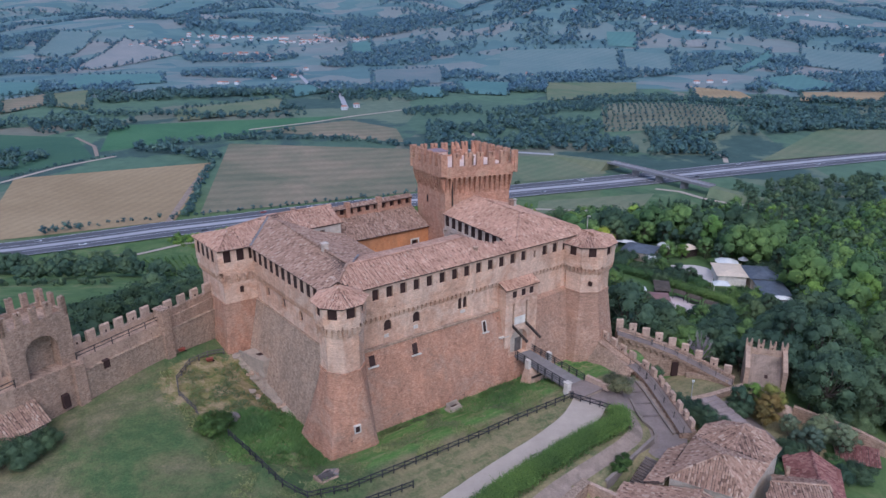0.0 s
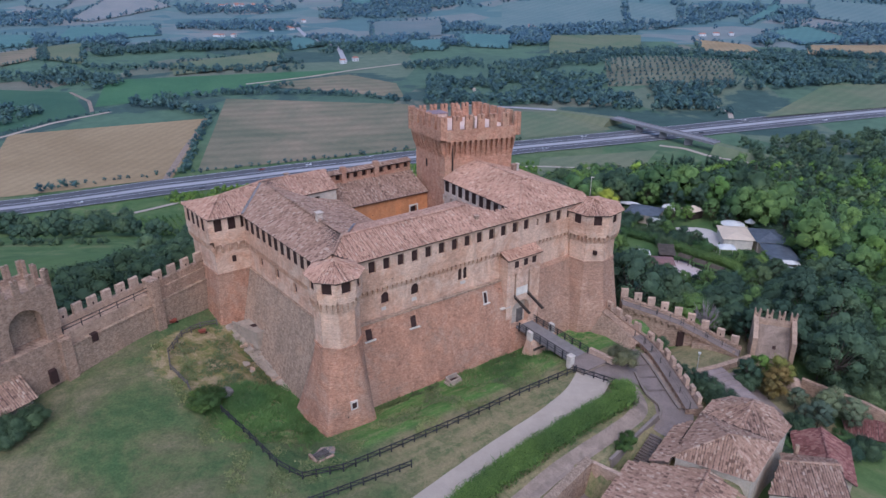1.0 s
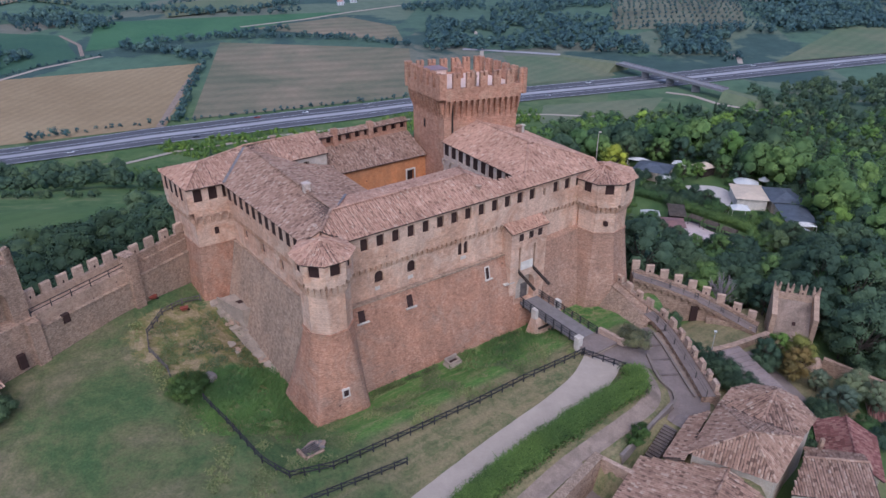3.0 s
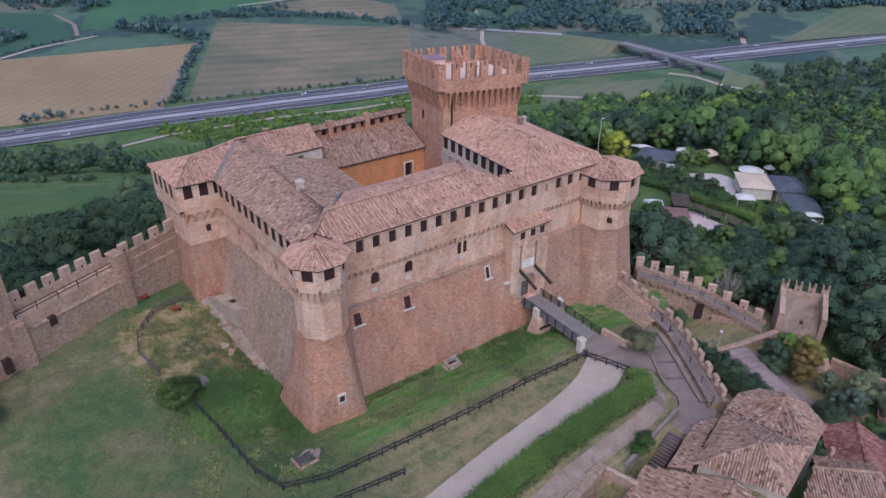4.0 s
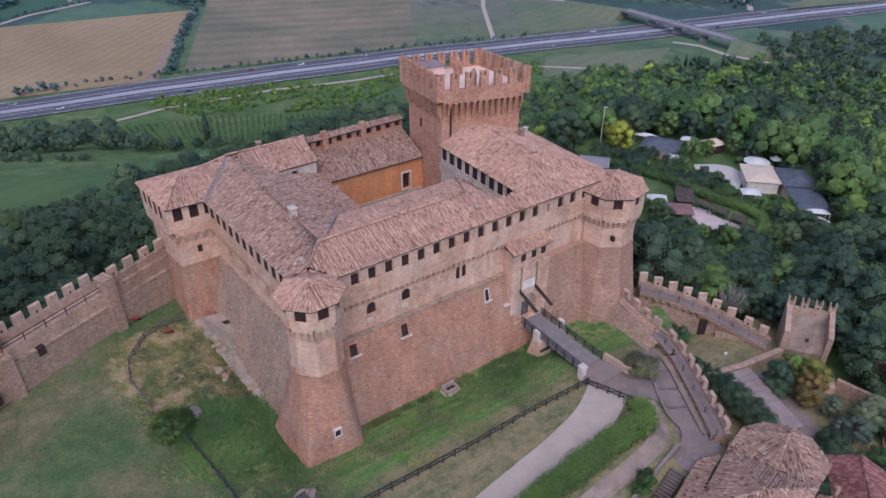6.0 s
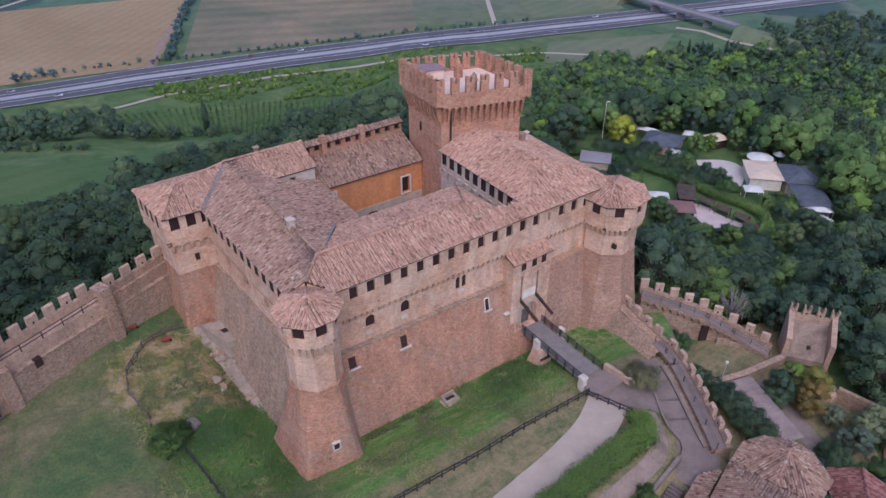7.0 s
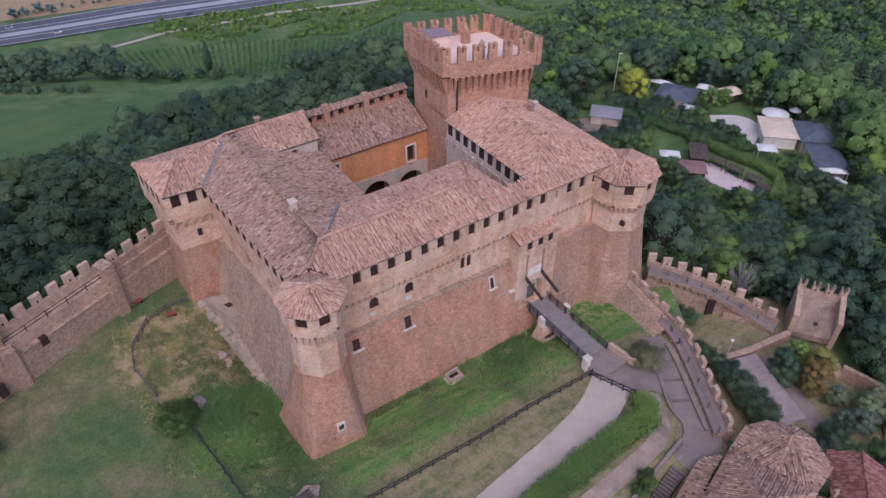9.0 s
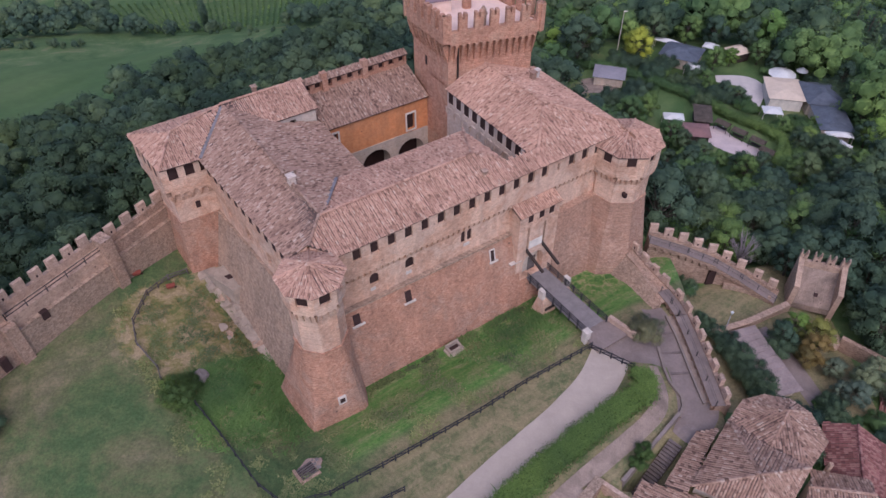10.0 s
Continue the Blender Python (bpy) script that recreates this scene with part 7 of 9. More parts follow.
# single trees and bushes that can be told apart
for k, x, y, s in ((14, -31.0, 80.6, 1.05), (14, -29.9, 81.9, 0.75), (14, -32.2, 81.6, 0.7), (14, -30.4, 82.6, 0.65), (14, -32.4, 80.2, 0.65), (14, -31.2, 79.4, 0.65), (9, 40.4, 92.0, 1.15), (9, 39.2, 94.6, 1.0), (9, 41.0, 89.8, 1.1), (9, 41.8, 87.4, 1.2), (9, 42.0, 85.0, 1.1), (9, 40.0, 90.4, 0.9), (9, 41.2, 86.0, 0.9), (9, 38.6, 96.4, 0.8), (1, 46.8, 95.0, 0.42), (9, 46.8, 93.8, 1.2),
                   (8, 50.6, 93.0, 0.8), (17, 51.9, 95.4, 0.85), (8, 49.4, 92.0, 0.55), (13, 56.0, 88.6, 1.0), (13, 58.6, 91.0, 0.9), (13, 54.2, 86.4, 0.9), (13, 59.6, 87.6, 1.0), (13, 53.0, 90.8, 0.7), (3, 50.0, 97.6, 0.5), (11, 46.8, 112.4, 0.8), (1, 54, 156, 0.5), (0, 57, 153, 0.48), (1, 61, 151, 0.5), (1, 65, 150.5, 0.5), (0, 69, 149.5, 0.5), (1, 73, 149, 0.55), (1, 51, 160, 0.5), (1, 53.2, 110.2, 0.55), (1, 55.6, 112.0, 0.62), (1, 57.6, 109.4, 0.6), (1, 52.0, 113.5, 0.55), (15, 26.3, 91.0, 1.35), (15, 27.0, 92.3, 1.2), (15, 25.9, 92.4, 1.1), (12, 23.2, 74.4, 0.9), (12, 22.2, 73.2, 0.8),
                   (9, -52.6, 72.8, 1.3), (9, -50.4, 75.2, 1.0), (9, -54.6, 71.0, 1.4), (9, -51.6, 71.6, 0.9), (9, 37.2, 98.8, 0.8), (9, 36.0, 104.6, 0.9), (10, 35.6, 103.2, 0.8), (10, 33.2, 76.2, 0.5), (12, 22.6, 63.6, 1.0),
                   (9, 50.5, 85.5, 0.9), (13, 52.6, 87.4, 0.6), (10, 48.8, 84.8, 0.8), (9, 59.0, 82.0, 1.1), (10, 47.4, 71.4, 0.9), (12, 45.2, 75.6, 0.9), (9, 44.6, 77.6, 0.9), (10, 45.6, 80.0, 1.2), (9, 46.4, 82.2, 1.0), (10, 44.4, 82.6, 1.1), (9, 44.0, 84.4, 0.9), (9, 49.6, 83.4, 1.1), (10, 52.4, 82.4, 1.2), (9, 55.0, 80.4, 1.0), (10, 56.2, 83.4, 1.3),
                   (7, 48.5, 199.5, 1.45), (0, 67.5, 195, 0.66), (2, 80, 199, 0.72), (0, 93, 194, 0.8), (2, 99, 193, 0.8), (1, 89, 203, 0.85), (2, 41, 168.5, 0.9), (0, 45.5, 172, 0.65), (3, 84, 170, 0.36), (0, 76, 167.5, 0.4),
                   (9, 56.5, 188.5, 1.1), (9, 60, 186.8, 1.2), (0, 63.4, 184.2, 0.42), (1, 66.4, 181.8, 0.45), (1, 69, 179.6, 0.42), (9, 51.5, 194.5, 1.2), (10, 54.6, 192.2, 1.6), (2, 64.2, 189.4, 0.4), (9, 46.5, 185.5, 1.3), (10, 49.5, 182.5, 1.6), (1, 82.5, 195, 0.55), (0, 86.5, 196.5, 0.6), (1, 96, 186, 0.7), (1, 95, 178, 0.7), (0, 94, 170, 0.6), (1, 92, 162, 0.6), (2, 79.5, 163, 0.5), (1, 76.8, 160, 0.45), (1, 80, 156, 0.6), (3, 72.5, 198, 0.6), (1, 70.5, 208, 0.8), (0, 64, 210, 0.8), (1, 55, 210, 0.8), (1, 79, 206, 0.8), (2, 43.5, 197.5, 0.4),
                   (4, 96, 210, 1.15), (4, 105, 206, 1.2), (5, 111, 217, 1.25), (4, 119, 226, 1.2), (4, 108, 231, 1.1), (4, 127, 236, 1.2), (4, 101, 220, 1.0), (5, 131, 222, 1.0), (4, 121, 210, 1.1), (4, 136, 248, 1.2), (4, 100, 213, 1.0), (4, 113, 209, 1.25), (5, 119, 217, 1.15), (4, 126, 214, 1.1), (4, 124, 229, 1.3), (4, 114, 231, 1.2), (4, 106, 222, 1.1), (4, 132, 230, 1.15), (1, 110, 224, 0.9), (1, 116, 222, 0.9), (1, 128, 222, 0.9), (0, 103, 216, 0.7), (1, 95, 218, 0.9), (3, 84, 215, 1.1), (3, 75, 225, 1.1), (3, 66, 238, 1.0),
                   (1, 59.5, 106, 0.6), (1, 62, 110, 0.75), (1, 65, 103, 0.75), (1, 70, 98, 0.7), (1, 69, 106, 0.8), (1, 76, 97, 0.7), (2, 75, 107, 0.85), (1, 83, 100, 0.8), (0, 84, 92, 0.7), (1, 92, 96, 0.8), (1, 90, 104, 0.9), (1, 57, 114, 0.65), (1, 54, 117, 0.62), (1, 50, 115, 0.55), (1, 61, 100, 0.62), (1, 64, 106, 0.7), (1, 68, 101, 0.8), (1, 60, 113, 0.7), (2, 66, 115, 0.85), (1, 72, 110, 0.9), (1, 74, 118, 0.9), (1, 69, 123, 0.9), (1, 63, 121, 0.8), (2, 79, 112, 0.95), (1, 78, 124, 1.0), (9, 62.5, 96, 1.4), (9, 66, 95, 1.6), (1, 73, 102, 0.8), (1, 80, 104, 0.9), (2, 86, 112, 1.0)):
    plant(k, x, y, s)

# the woods: a jittered grid, thinned where the place is open
CLEAR = [(114, 222, 22, 15), (46, 199, 10, 9), (46, 189, 6, 7), (53, 186, 5, 5), (38, 182, 12, 14), (66, 158, 12, 9), (62, 171, 14, 13), (83, 177, 11, 17), (71, 184, 12, 14), (60, 200, 14, 11), (38, 190, 11, 9), (74, 203, 7, 8), (64, 162, 12, 8)]


def wood_edge(x):
    """How far the woods reach down the slope towards the meadow."""
    pts = ((-130, 150), (-119, 186), (-106, 208), (-97, 236), (-78, 248), (-36, 252), (6, 262))
    for (x0, y0), (x1, y1) in zip(pts, pts[1:]):
        if x <= x1:
            return y0 + (y1 - y0) * (x - x0) / (x1 - x0)
    return 262.0


def open_ground(x, y):
    if y < edge_y(x) + (7 if x < 0 else 3.5) and not (x > 61 and y > 93 + 0.1 * (x - 61)) and not (x > 72 and y > 86):
        return True
    if any(((x - a) / c) ** 2 + ((y - b) / d) ** 2 < 1 for a, b, c, d in CLEAR):
        return True
    a, b = to_castle(x, y)
    return -22 < a < 47 and -12 < b < 42


WR = random.Random(77)
spots = []
for i in range(44):
    for j in range(33):
        x = -130 + i * 7.7 + WR.uniform(-3.0, 3.0)
        y = 84 + j * 7.7 + WR.uniform(-3.0, 3.0)
        if x > 205 or open_ground(x, y):
            continue
        left = x < 5
        if left and (y > wood_edge(x) or x < -121):
            continue
        if not left and y > 118 + 1.5 * max(0, x) + 85:
            continue
        if not left and noise.noise(Vector((x * 0.02, y * 0.02, 9))) < -0.9:
            continue
        spots.append((x, y))
for _ in range(70):
    x, y = WR.uniform(38, 92), WR.uniform(118, 154)
    if not open_ground(x, y) and y > edge_y(x) + 5:
        spots.append((x, y))
spots.sort(key=lambda p: math.hypot(p[0] - 10, p[1] - 120))
COUNTED = 260
for x, y in spots[:COUNTED]:
    r = WR.random()
    if x > 60 and y > 195:
        k = 4 if r < 0.3 else (5 if r < 0.36 else (1 if r < 0.6 else (0 if r < 0.85 else 3)))
    elif x > 5:
        k = 1 if r < (0.6 if y < 150 else 0.5) else (0 if r < 0.85 else (2 if r < 0.97 else 3))
    else:
        k = 1 if r < 0.3 else (16 if r < 0.96 else 2)
    plant(k, x, y, WR.uniform(0.8, 1.4) * ((0.72 if y < 140 else 0.5) if 36 < x < 100 and 118 < y < 172 else 1.0))
for k, x, y, s in ((5, 152, 262, 1.0), (10, 70, 180, 1.4), (12, 72, 176, 1.2)):
    plant(k, x, y, s)
for x, y in ((171, 529), (179, 531), (188, 530), (192, 521), (206, 530), (-118, 347), (262, 520), (275, 512), (290, 517), (297, 516)):
    plant(6, x, y, 1.7 if x > 280 or x < 0 else 1.15)


# woods too many to count: light clumped crowns joined in one mesh
def woods(name, places, label, mat, per=44, size=1.0, lobes=14, body=ICO):
    """Crowns of several leafy lobes round their middle; each tree has its own tone."""
    rng = np.random.default_rng(len(places))
    n, m = len(places), len(body)
    P = np.array(places, dtype=float)
    h = P[:, 3][:, None, None]
    k = np.arange(lobes)[None, :, None]
    ph = P[:, 0][:, None, None] * 1.7 + P[:, 1][:, None, None] * 0.9 + k * 2.4
    # lobes spread from the crown's skirt to its top
    f = (k + 0.5) / lobes
    reach = np.sqrt(np.clip(1 - (1.5 * f - 0.45) ** 2, 0.02, 1)) * (0.8 + 0.25 * np.sin(ph * 3.1))
    off = np.concatenate([np.cos(ph) * h * 0.29 * reach, np.sin(ph) * h * 0.29 * reach, h * (0.52 * f - 0.2 + 0.03 * np.sin(ph * 1.7))], axis=2)
    mid_ = P[:, None, :3] + np.concatenate([h * 0, h * 0, h * 0.5], axis=2)
    C = mid_ + off
    r = h * (0.155 + 0.04 * np.sin(ph * 2.1)) * (14 / max(lobes, 3)) ** 0.4
    out = lambda p, u, c: u * 0.4 + (p - c) / (np.linalg.norm(p - c, axis=-1, keepdims=True) + 0.01) * 0.85 + np.array([0, 0, 0.22])
    V1 = C[:, :, None, :] + body[None, None] * 0.74 * r[..., None] * np.array([1, 1, 0.9])
    N1 = out(V1, body[None, None], mid_[:, :, None, :])
    per = int(per * 1.6)
    size = size * 0.72
    u = rng.normal(size=(n, per, 3))
    u[..., 2] = np.where(u[..., 2] < -0.6, -u[..., 2], u[..., 2])
    u /= np.linalg.norm(u, axis=2, keepdims=True)
    pick = rng.integers(0, lobes, (n, per))
    rows = np.arange(n)[:, None]
    p = C[rows, pick] + u * rng.uniform(0.72, 1.2, (n, per, 1)) * r[rows, pick] * np.array([1, 1, 0.9])
    nn = u + rng.normal(size=u.shape) * 0.15 + np.array([0, 0, 0.2])
    nn /= np.linalg.norm(nn, axis=2, keepdims=True)
    a = np.cross(nn, rng.normal(size=u.shape))
    a /= np.linalg.norm(a, axis=2, keepdims=True)
    b = np.cross(nn, a)
    s = h * 0.17 * size * rng.uniform(0.6, 1.3, (n, per, 1))
    V2 = np.stack([p - a * s, p + a * s * 0.6 - b * s * 0.9, p + a * s * 0.6 + b * s * 0.9], axis=2)
    N2 = np.repeat((out(p, u, mid_) + rng.normal(size=u.shape) * 0.32)[:, :, None, :], 3, axis=2)
    V = np.concatenate([V1.reshape(n, -1, 3), V2.reshape(n, -1, 3)], axis=1)
    N = np.concatenate([N1.reshape(n, -1, 3), N2.reshape(n, -1, 3)], axis=1).reshape(-1, 3)
    each = V.shape[1]
    V = V.reshape(-1, 3)
    me = np_mesh(name, V, np.arange(len(V)).reshape(-1, 3), mat, N / np.linalg.norm(N, axis=1)[:, None])
    tone = me.attributes.new("tone", "FLOAT", "POINT")
    tone.data.foreach_set("value", np.repeat(rng.uniform(0, 1, n), each).astype(np.float32))
    return tagged(new(name, me), label, "woods", kind="stuff")


rest = [(x, y, ground_z(x, y) - 0.5, WR.uniform(8, 16.5)) for x, y in spots[COUNTED:]]
extra = []


def far_edge(x):
    """Where the woods below the castle end towards the motorway."""
    return min(500 + 0.1 * x, 285 + 2.2 * max(0, x - 5)) + 14 * noise.noise(Vector((x * 0.03, 0.5, 0)))


for i in range(58):
    for j in range(50):
        x, y = 8 + i * 8.0 + WR.uniform(-3.4, 3.4), 150 + j * 8.0 + WR.uniform(-3.4, 3.4)
        if (x > 200 or y > 118 + 1.5 * x + 82 or y > 338) and y < far_edge(x) and noise.noise(Vector((x * 0.02, y * 0.02, 4))) > -0.9:
            extra.append((x, y, ground_z(x, y) - 0.5, WR.uniform(7, 16)))
west = [p for p in rest if p[0] < 5]
woods("woodland", west[0::3], "dark green woodland below the west side of the castle", M_LEAF_DARK, 520, 0.18)
woods("woodland", west[1::3] + west[2::3], "deep green oaks below the west side of the castle", M_LEAF_DEEP, 520, 0.18)
mixed = [p for p in rest if p[0] >= 5] + extra
WR.shuffle(mixed)
for ring, per, size, lobes, body in ((0, 520, 0.18, 14, ICO), (1, 230, 0.24, 11, OCT), (2, 130, 0.31, 9, OCT)):
    band = [p for p in mixed if (0 if p[0] < 150 and p[1] < 270 else (1 if p[0] < 215 and p[1] < 345 else 2)) == ring]
    na, nb = int(len(band) * 0.42), int(len(band) * 0.86)
    woods("woodland", band[:na], "dark green woodland covering the slope", M_LEAF_DARK if ring else M_LEAF_PINE, per, size, lobes, body)
    woods("woodland", band[na:nb], "mid green woodland covering the slope", M_LEAF, per, size, lobes, body)
    woods("woodland", band[nb:], "light green young trees in the woodland", M_LEAF_BRIGHT, per, size, lobes, body)


# the line of the motorway
HW = [(-900, 190), (-600, 290), (-430, 368), (-281, 439), (-207, 483), (-119, 524), (-41, 555), (70, 596), (197, 642), (333, 692), (446, 732), (700, 815), (1100, 925), (1700, 1050)]
lines = []
# fields across the valley, by their corners
FARM = (("tan", (-840, 1629), (-902, 2054), (-681, 1850), (-777, 1603)), ("olive", (-1150, 2190), (-989, 2085), (-929, 1774), (-1040, 1827)), ("green", (-708, 1293), (-777, 1517), (-607, 1549), (-551, 1399)),
        ("brown", (-644, 1017), (-724, 1150), (-693, 1241), (-624, 1111)), ("olive", (-601, 1089), (-688, 1237), (-643, 1293), (-532, 1053)), ("green", (-759, 1208), (-873, 1400), (-794, 1402), (-712, 1263)),
        ("olive", (-363, 956), (-404, 1053), (-272, 1193), (-241, 1051)), ("green", (-253, 1192), (-291, 1345), (-253, 1370), (-208, 1262)), ("green", (-973, 2482), (-1150, 2950), (-1030, 2990), (-904, 2553)),
        ("tan", (-793, 2392), (-900, 2700), (-780, 2720), (-732, 2497)), ("green", (-53, 1202), (-71, 1314), (0, 1332), (0, 1189)), ("brown", (-128, 1337), (-161, 1603), (0, 1599), (0, 1387)), ("green", (-240, 1879), (-267, 2052), (-205, 2068), (-173, 1833)),
        ("olive", (112, 1435), (140, 1757), (423, 1749), (377, 1508)), ("olive", (386, 1532), (427, 1725), (544, 1699), (481, 1491)), ("pale", (168, 1134), (198, 1373), (373, 1372), (330, 1204)),
        ("tan", (410, 1127), (457, 1322), (527, 1253), (511, 1139)), ("green", (619, 1254), (624, 1423), (747, 1494), (754, 1308)), ("tan", (580, 1146), (630, 1249), (781, 1250), (695, 1105)),
        ("olive", (818, 1608), (909, 1841), (1098, 1783), (926, 1489)), ("olive", (325, 704), (470, 862), (557, 873), (486, 753)), ("green", (625, 1500), (625, 1543), (814, 1797), (770, 1673)),
        ("tan", (1038, 2124), (1091, 2239), (1205, 2236), (1178, 2137)), ("green", (39, 1238), (22, 1410), (137, 1381), (108, 1209)), ("tan", (593, 1776), (603, 1838), (664, 1850), (650, 1780)), ("green", (406, 1775), (424, 1888), (503, 1893), (470, 1759)))
FARMLAND = [list(f[1:]) for f in FARM] + [[(195, 838), (345, 835), (400, 1012), (225, 1012)]]


def tree_line(pts, gap, h0, h1, wide=4.0):
    for (x0, y0), (x1, y1) in zip(pts, pts[1:]):
        n = max(1, int(math.hypot(x1 - x0, y1 - y0) / gap))
        for k in range(n):
            x, y = x0 + (x1 - x0) * k / n + WR.uniform(-wide, wide), y0 + (y1 - y0) * k / n + WR.uniform(-wide, wide)
            lines.append((x, y, ground_z(x, y) - 0.4, WR.uniform(h0, h1)))


def grove(x0, x1, y0, y1, n, h0, h1, keep=-9, sc=0.01):
    for _ in range(n):
        x, y = WR.uniform(x0, x1), WR.uniform(y0, y1)
        if noise.noise(Vector((x * sc, y * sc, 2))) > keep:
            lines.append((x, y, ground_z(x, y) - 0.4, WR.uniform(h0, h1)))


tree_line([(-200, 520), (-222, 620), (-238, 705)], 3.5, 4, 8, 4)
tree_line([(-240, 715), (-300, 760), (-345, 770)], 3.5, 8, 14, 9)
tree_line([(-250, 830), (-150, 832), (-90, 815), (-38, 785)], 3, 5, 9, 5)
tree_line([(-330, 790), (-250, 830), (-190, 880)], 4, 6, 11, 6)
tree_line([(-620, 905), (-500, 930), (-430, 905), (-400, 880)], 4, 9, 17, 14)
tree_line([(-560, 1000), (-430, 1010), (-330, 985), (-200, 1000)], 5, 8, 14, 12)
tree_line([(-410, 640), (-395, 690), (-352, 742)], 6, 3, 5, 3)
tree_line([(-270, 490), (-200, 520), (-100, 560), (0, 595), (75, 622)], 6, 3, 5.5, 3)
tree_line([(-290, 472), (-262, 488)], 4, 6, 9, 4)
tree_line([(-300, 372), (-245, 368), (-209, 362), (-190, 385)], 2.6, 10, 16, 8)
tree_line([(-216, 335), (-180, 352), (-150, 352)], 2.6, 9, 14, 7)
tree_line([(-230, 318), (-190, 318), (-165, 322)], 2.2, 3, 5, 4)
tree_line([(-150, 350), (-116, 344), (-98, 342)], 3, 4, 8, 6)
tree_line([(-76, 332), (-42, 300), (-15, 292), (20, 292)], 2.4, 7, 11, 6)
tree_line([(-120, 345), (-85, 322), (-60, 306)], 4, 2, 4, 4)
def within(x, y, q):
    c = False
    for (x0, y0), (x1, y1) in zip(q, q[1:] + q[:1]):
        if (y0 > y) != (y1 > y) and x < (x1 - x0) * (y - y0) / (y1 - y0) + x0:
            c = not c
    return c


def wood_belt(n, r0, r1, h0, h1, keep, sc):
    """Woods scattered over the far country between two distances, outside the fields."""
    for _ in range(n):
        a, r = WR.uniform(-0.66, 0.66), r0 * (r1 / r0) ** WR.random()
        x, y = r * math.sin(a), r * math.cos(a)
        if y < 640 or (x < -20 and y < 1000 and x > -420) or any(within(x, y, f) for f in FARMLAND):
            continue
        if noise.noise(Vector((x * sc, y * sc * 1.5, 2))) + 0.35 * noise.noise(Vector((x * sc * 3, y * sc * 3, 5))) > keep and noise.noise(Vector((x * 0.004, y * 0.004, 11))) > -0.42:
            if ((x + 560) / 330) ** 2 + ((y - 2050) / 190) ** 2 > 1 or WR.random() < 0.2:
                lines.append((x, y, ground_z(x, y) - 0.6, WR.uniform(h0, h1)))


def hw_y(x):
    for (x0, y0), (x1, y1) in zip(HW, HW[1:]):
        if x <= x1:
            return y0 + (y1 - y0) * (x - x0) / (x1 - x0)
    return HW[-1][1]


grove(250, 480, 480, 640, 330, 8, 13, -0.15)
grove(-20, 190, 760, 900, 330, 8, 13, -0.3)
grove(150, 290, 730, 800, 110, 7, 12, -0.2)
grove(235, 375, 735, 830, 230, 8, 13, -0.3)
grove(385, 560, 800, 1060, 480, 9, 15, -0.15)
wood_belt(7500, 740, 1300, 7, 12, 0.06, 0.005)
wood_belt(17000, 1250, 2200, 9, 15, 0.07, 0.0035)
wood_belt(17000, 2100, 3900, 12, 20, 0.04, 0.0028)
# the wooded hill and its flank
for _ in range(4200):
    x, y = 400 + WR.gauss(0, 240), 2250 + WR.gauss(0, 210)
    if not any(within(x, y, f) for f in FARMLAND) and noise.noise(Vector((x * 0.006, y * 0.006, 3))) > -0.12:
        lines.append((x, y, ground_z(x, y) - 0.6, WR.uniform(10, 17)))
for q in FARMLAND:
    for (x0, y0), (x1, y1) in zip(q, q[1:] + q[:1]):
        if WR.random() < 0.75:
            tree_line([(x0, y0), (x1, y1)], 9 if y0 < 1700 else 15, 5, 10 if y0 < 1700 else 15, 5)
# scrub on the rough ground below the motorway
scrub = []
for _ in range(1500):
    x = WR.uniform(-190, 75)
    y = WR.uniform(432, 498 + 0.36 * (x + 119))
    if noise.noise(Vector((x * 0.02, y * 0.03, 6))) > 0.0:
        scrub.append((x, y, ground_z(x, y) - 0.4, WR.uniform(1.5, 4.6)))
woods("scrub", scrub, "light green scrub on the rough ground below the motorway", M_LEAF_BRIGHT, 50, 0.45, 6, OCT)
lines = [p for p in lines if not (p[0] > 110 and hw_y(p[0]) - 70 < p[1] < hw_y(p[0]) + (110 if p[0] > 300 else 30))]
woods("valley_trees", [p for p in lines if p[1] < 460], "dark trees and bushes along the meadow", M_LEAF_DARK, 260, 0.22, 12, ICO)
woods("motorway_trees", [p for p in lines if p[0] > 60 and 460 <= p[1] < 660], "dark trees beside the motorway", M_LEAF_DARK, 120, 0.32, 9, OCT)
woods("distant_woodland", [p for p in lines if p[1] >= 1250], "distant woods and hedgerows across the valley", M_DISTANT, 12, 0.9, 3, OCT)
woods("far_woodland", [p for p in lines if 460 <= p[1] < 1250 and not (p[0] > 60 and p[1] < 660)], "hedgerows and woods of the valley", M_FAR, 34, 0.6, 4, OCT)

# vineyard in rows, on the slope above the motorway
rows_ = []
for i in range(46):
    for j in range(48):
        u, v = i / 45, j / 47
        a0, a1 = Vector((-192, 408)).lerp(Vector((-27, 386)), u) + Vector((0, 34 * math.sin(math.pi * u))), Vector((-150, 352)).lerp(Vector((-24, 322)), u)
        p = a0.lerp(a1, v)
        rows_.append((p.x + WR.uniform(-0.15, 0.15), p.y, ground_z(p.x, p.y) + 0.2, WR.uniform(1.3, 1.9)))
VINEYARD = rows_

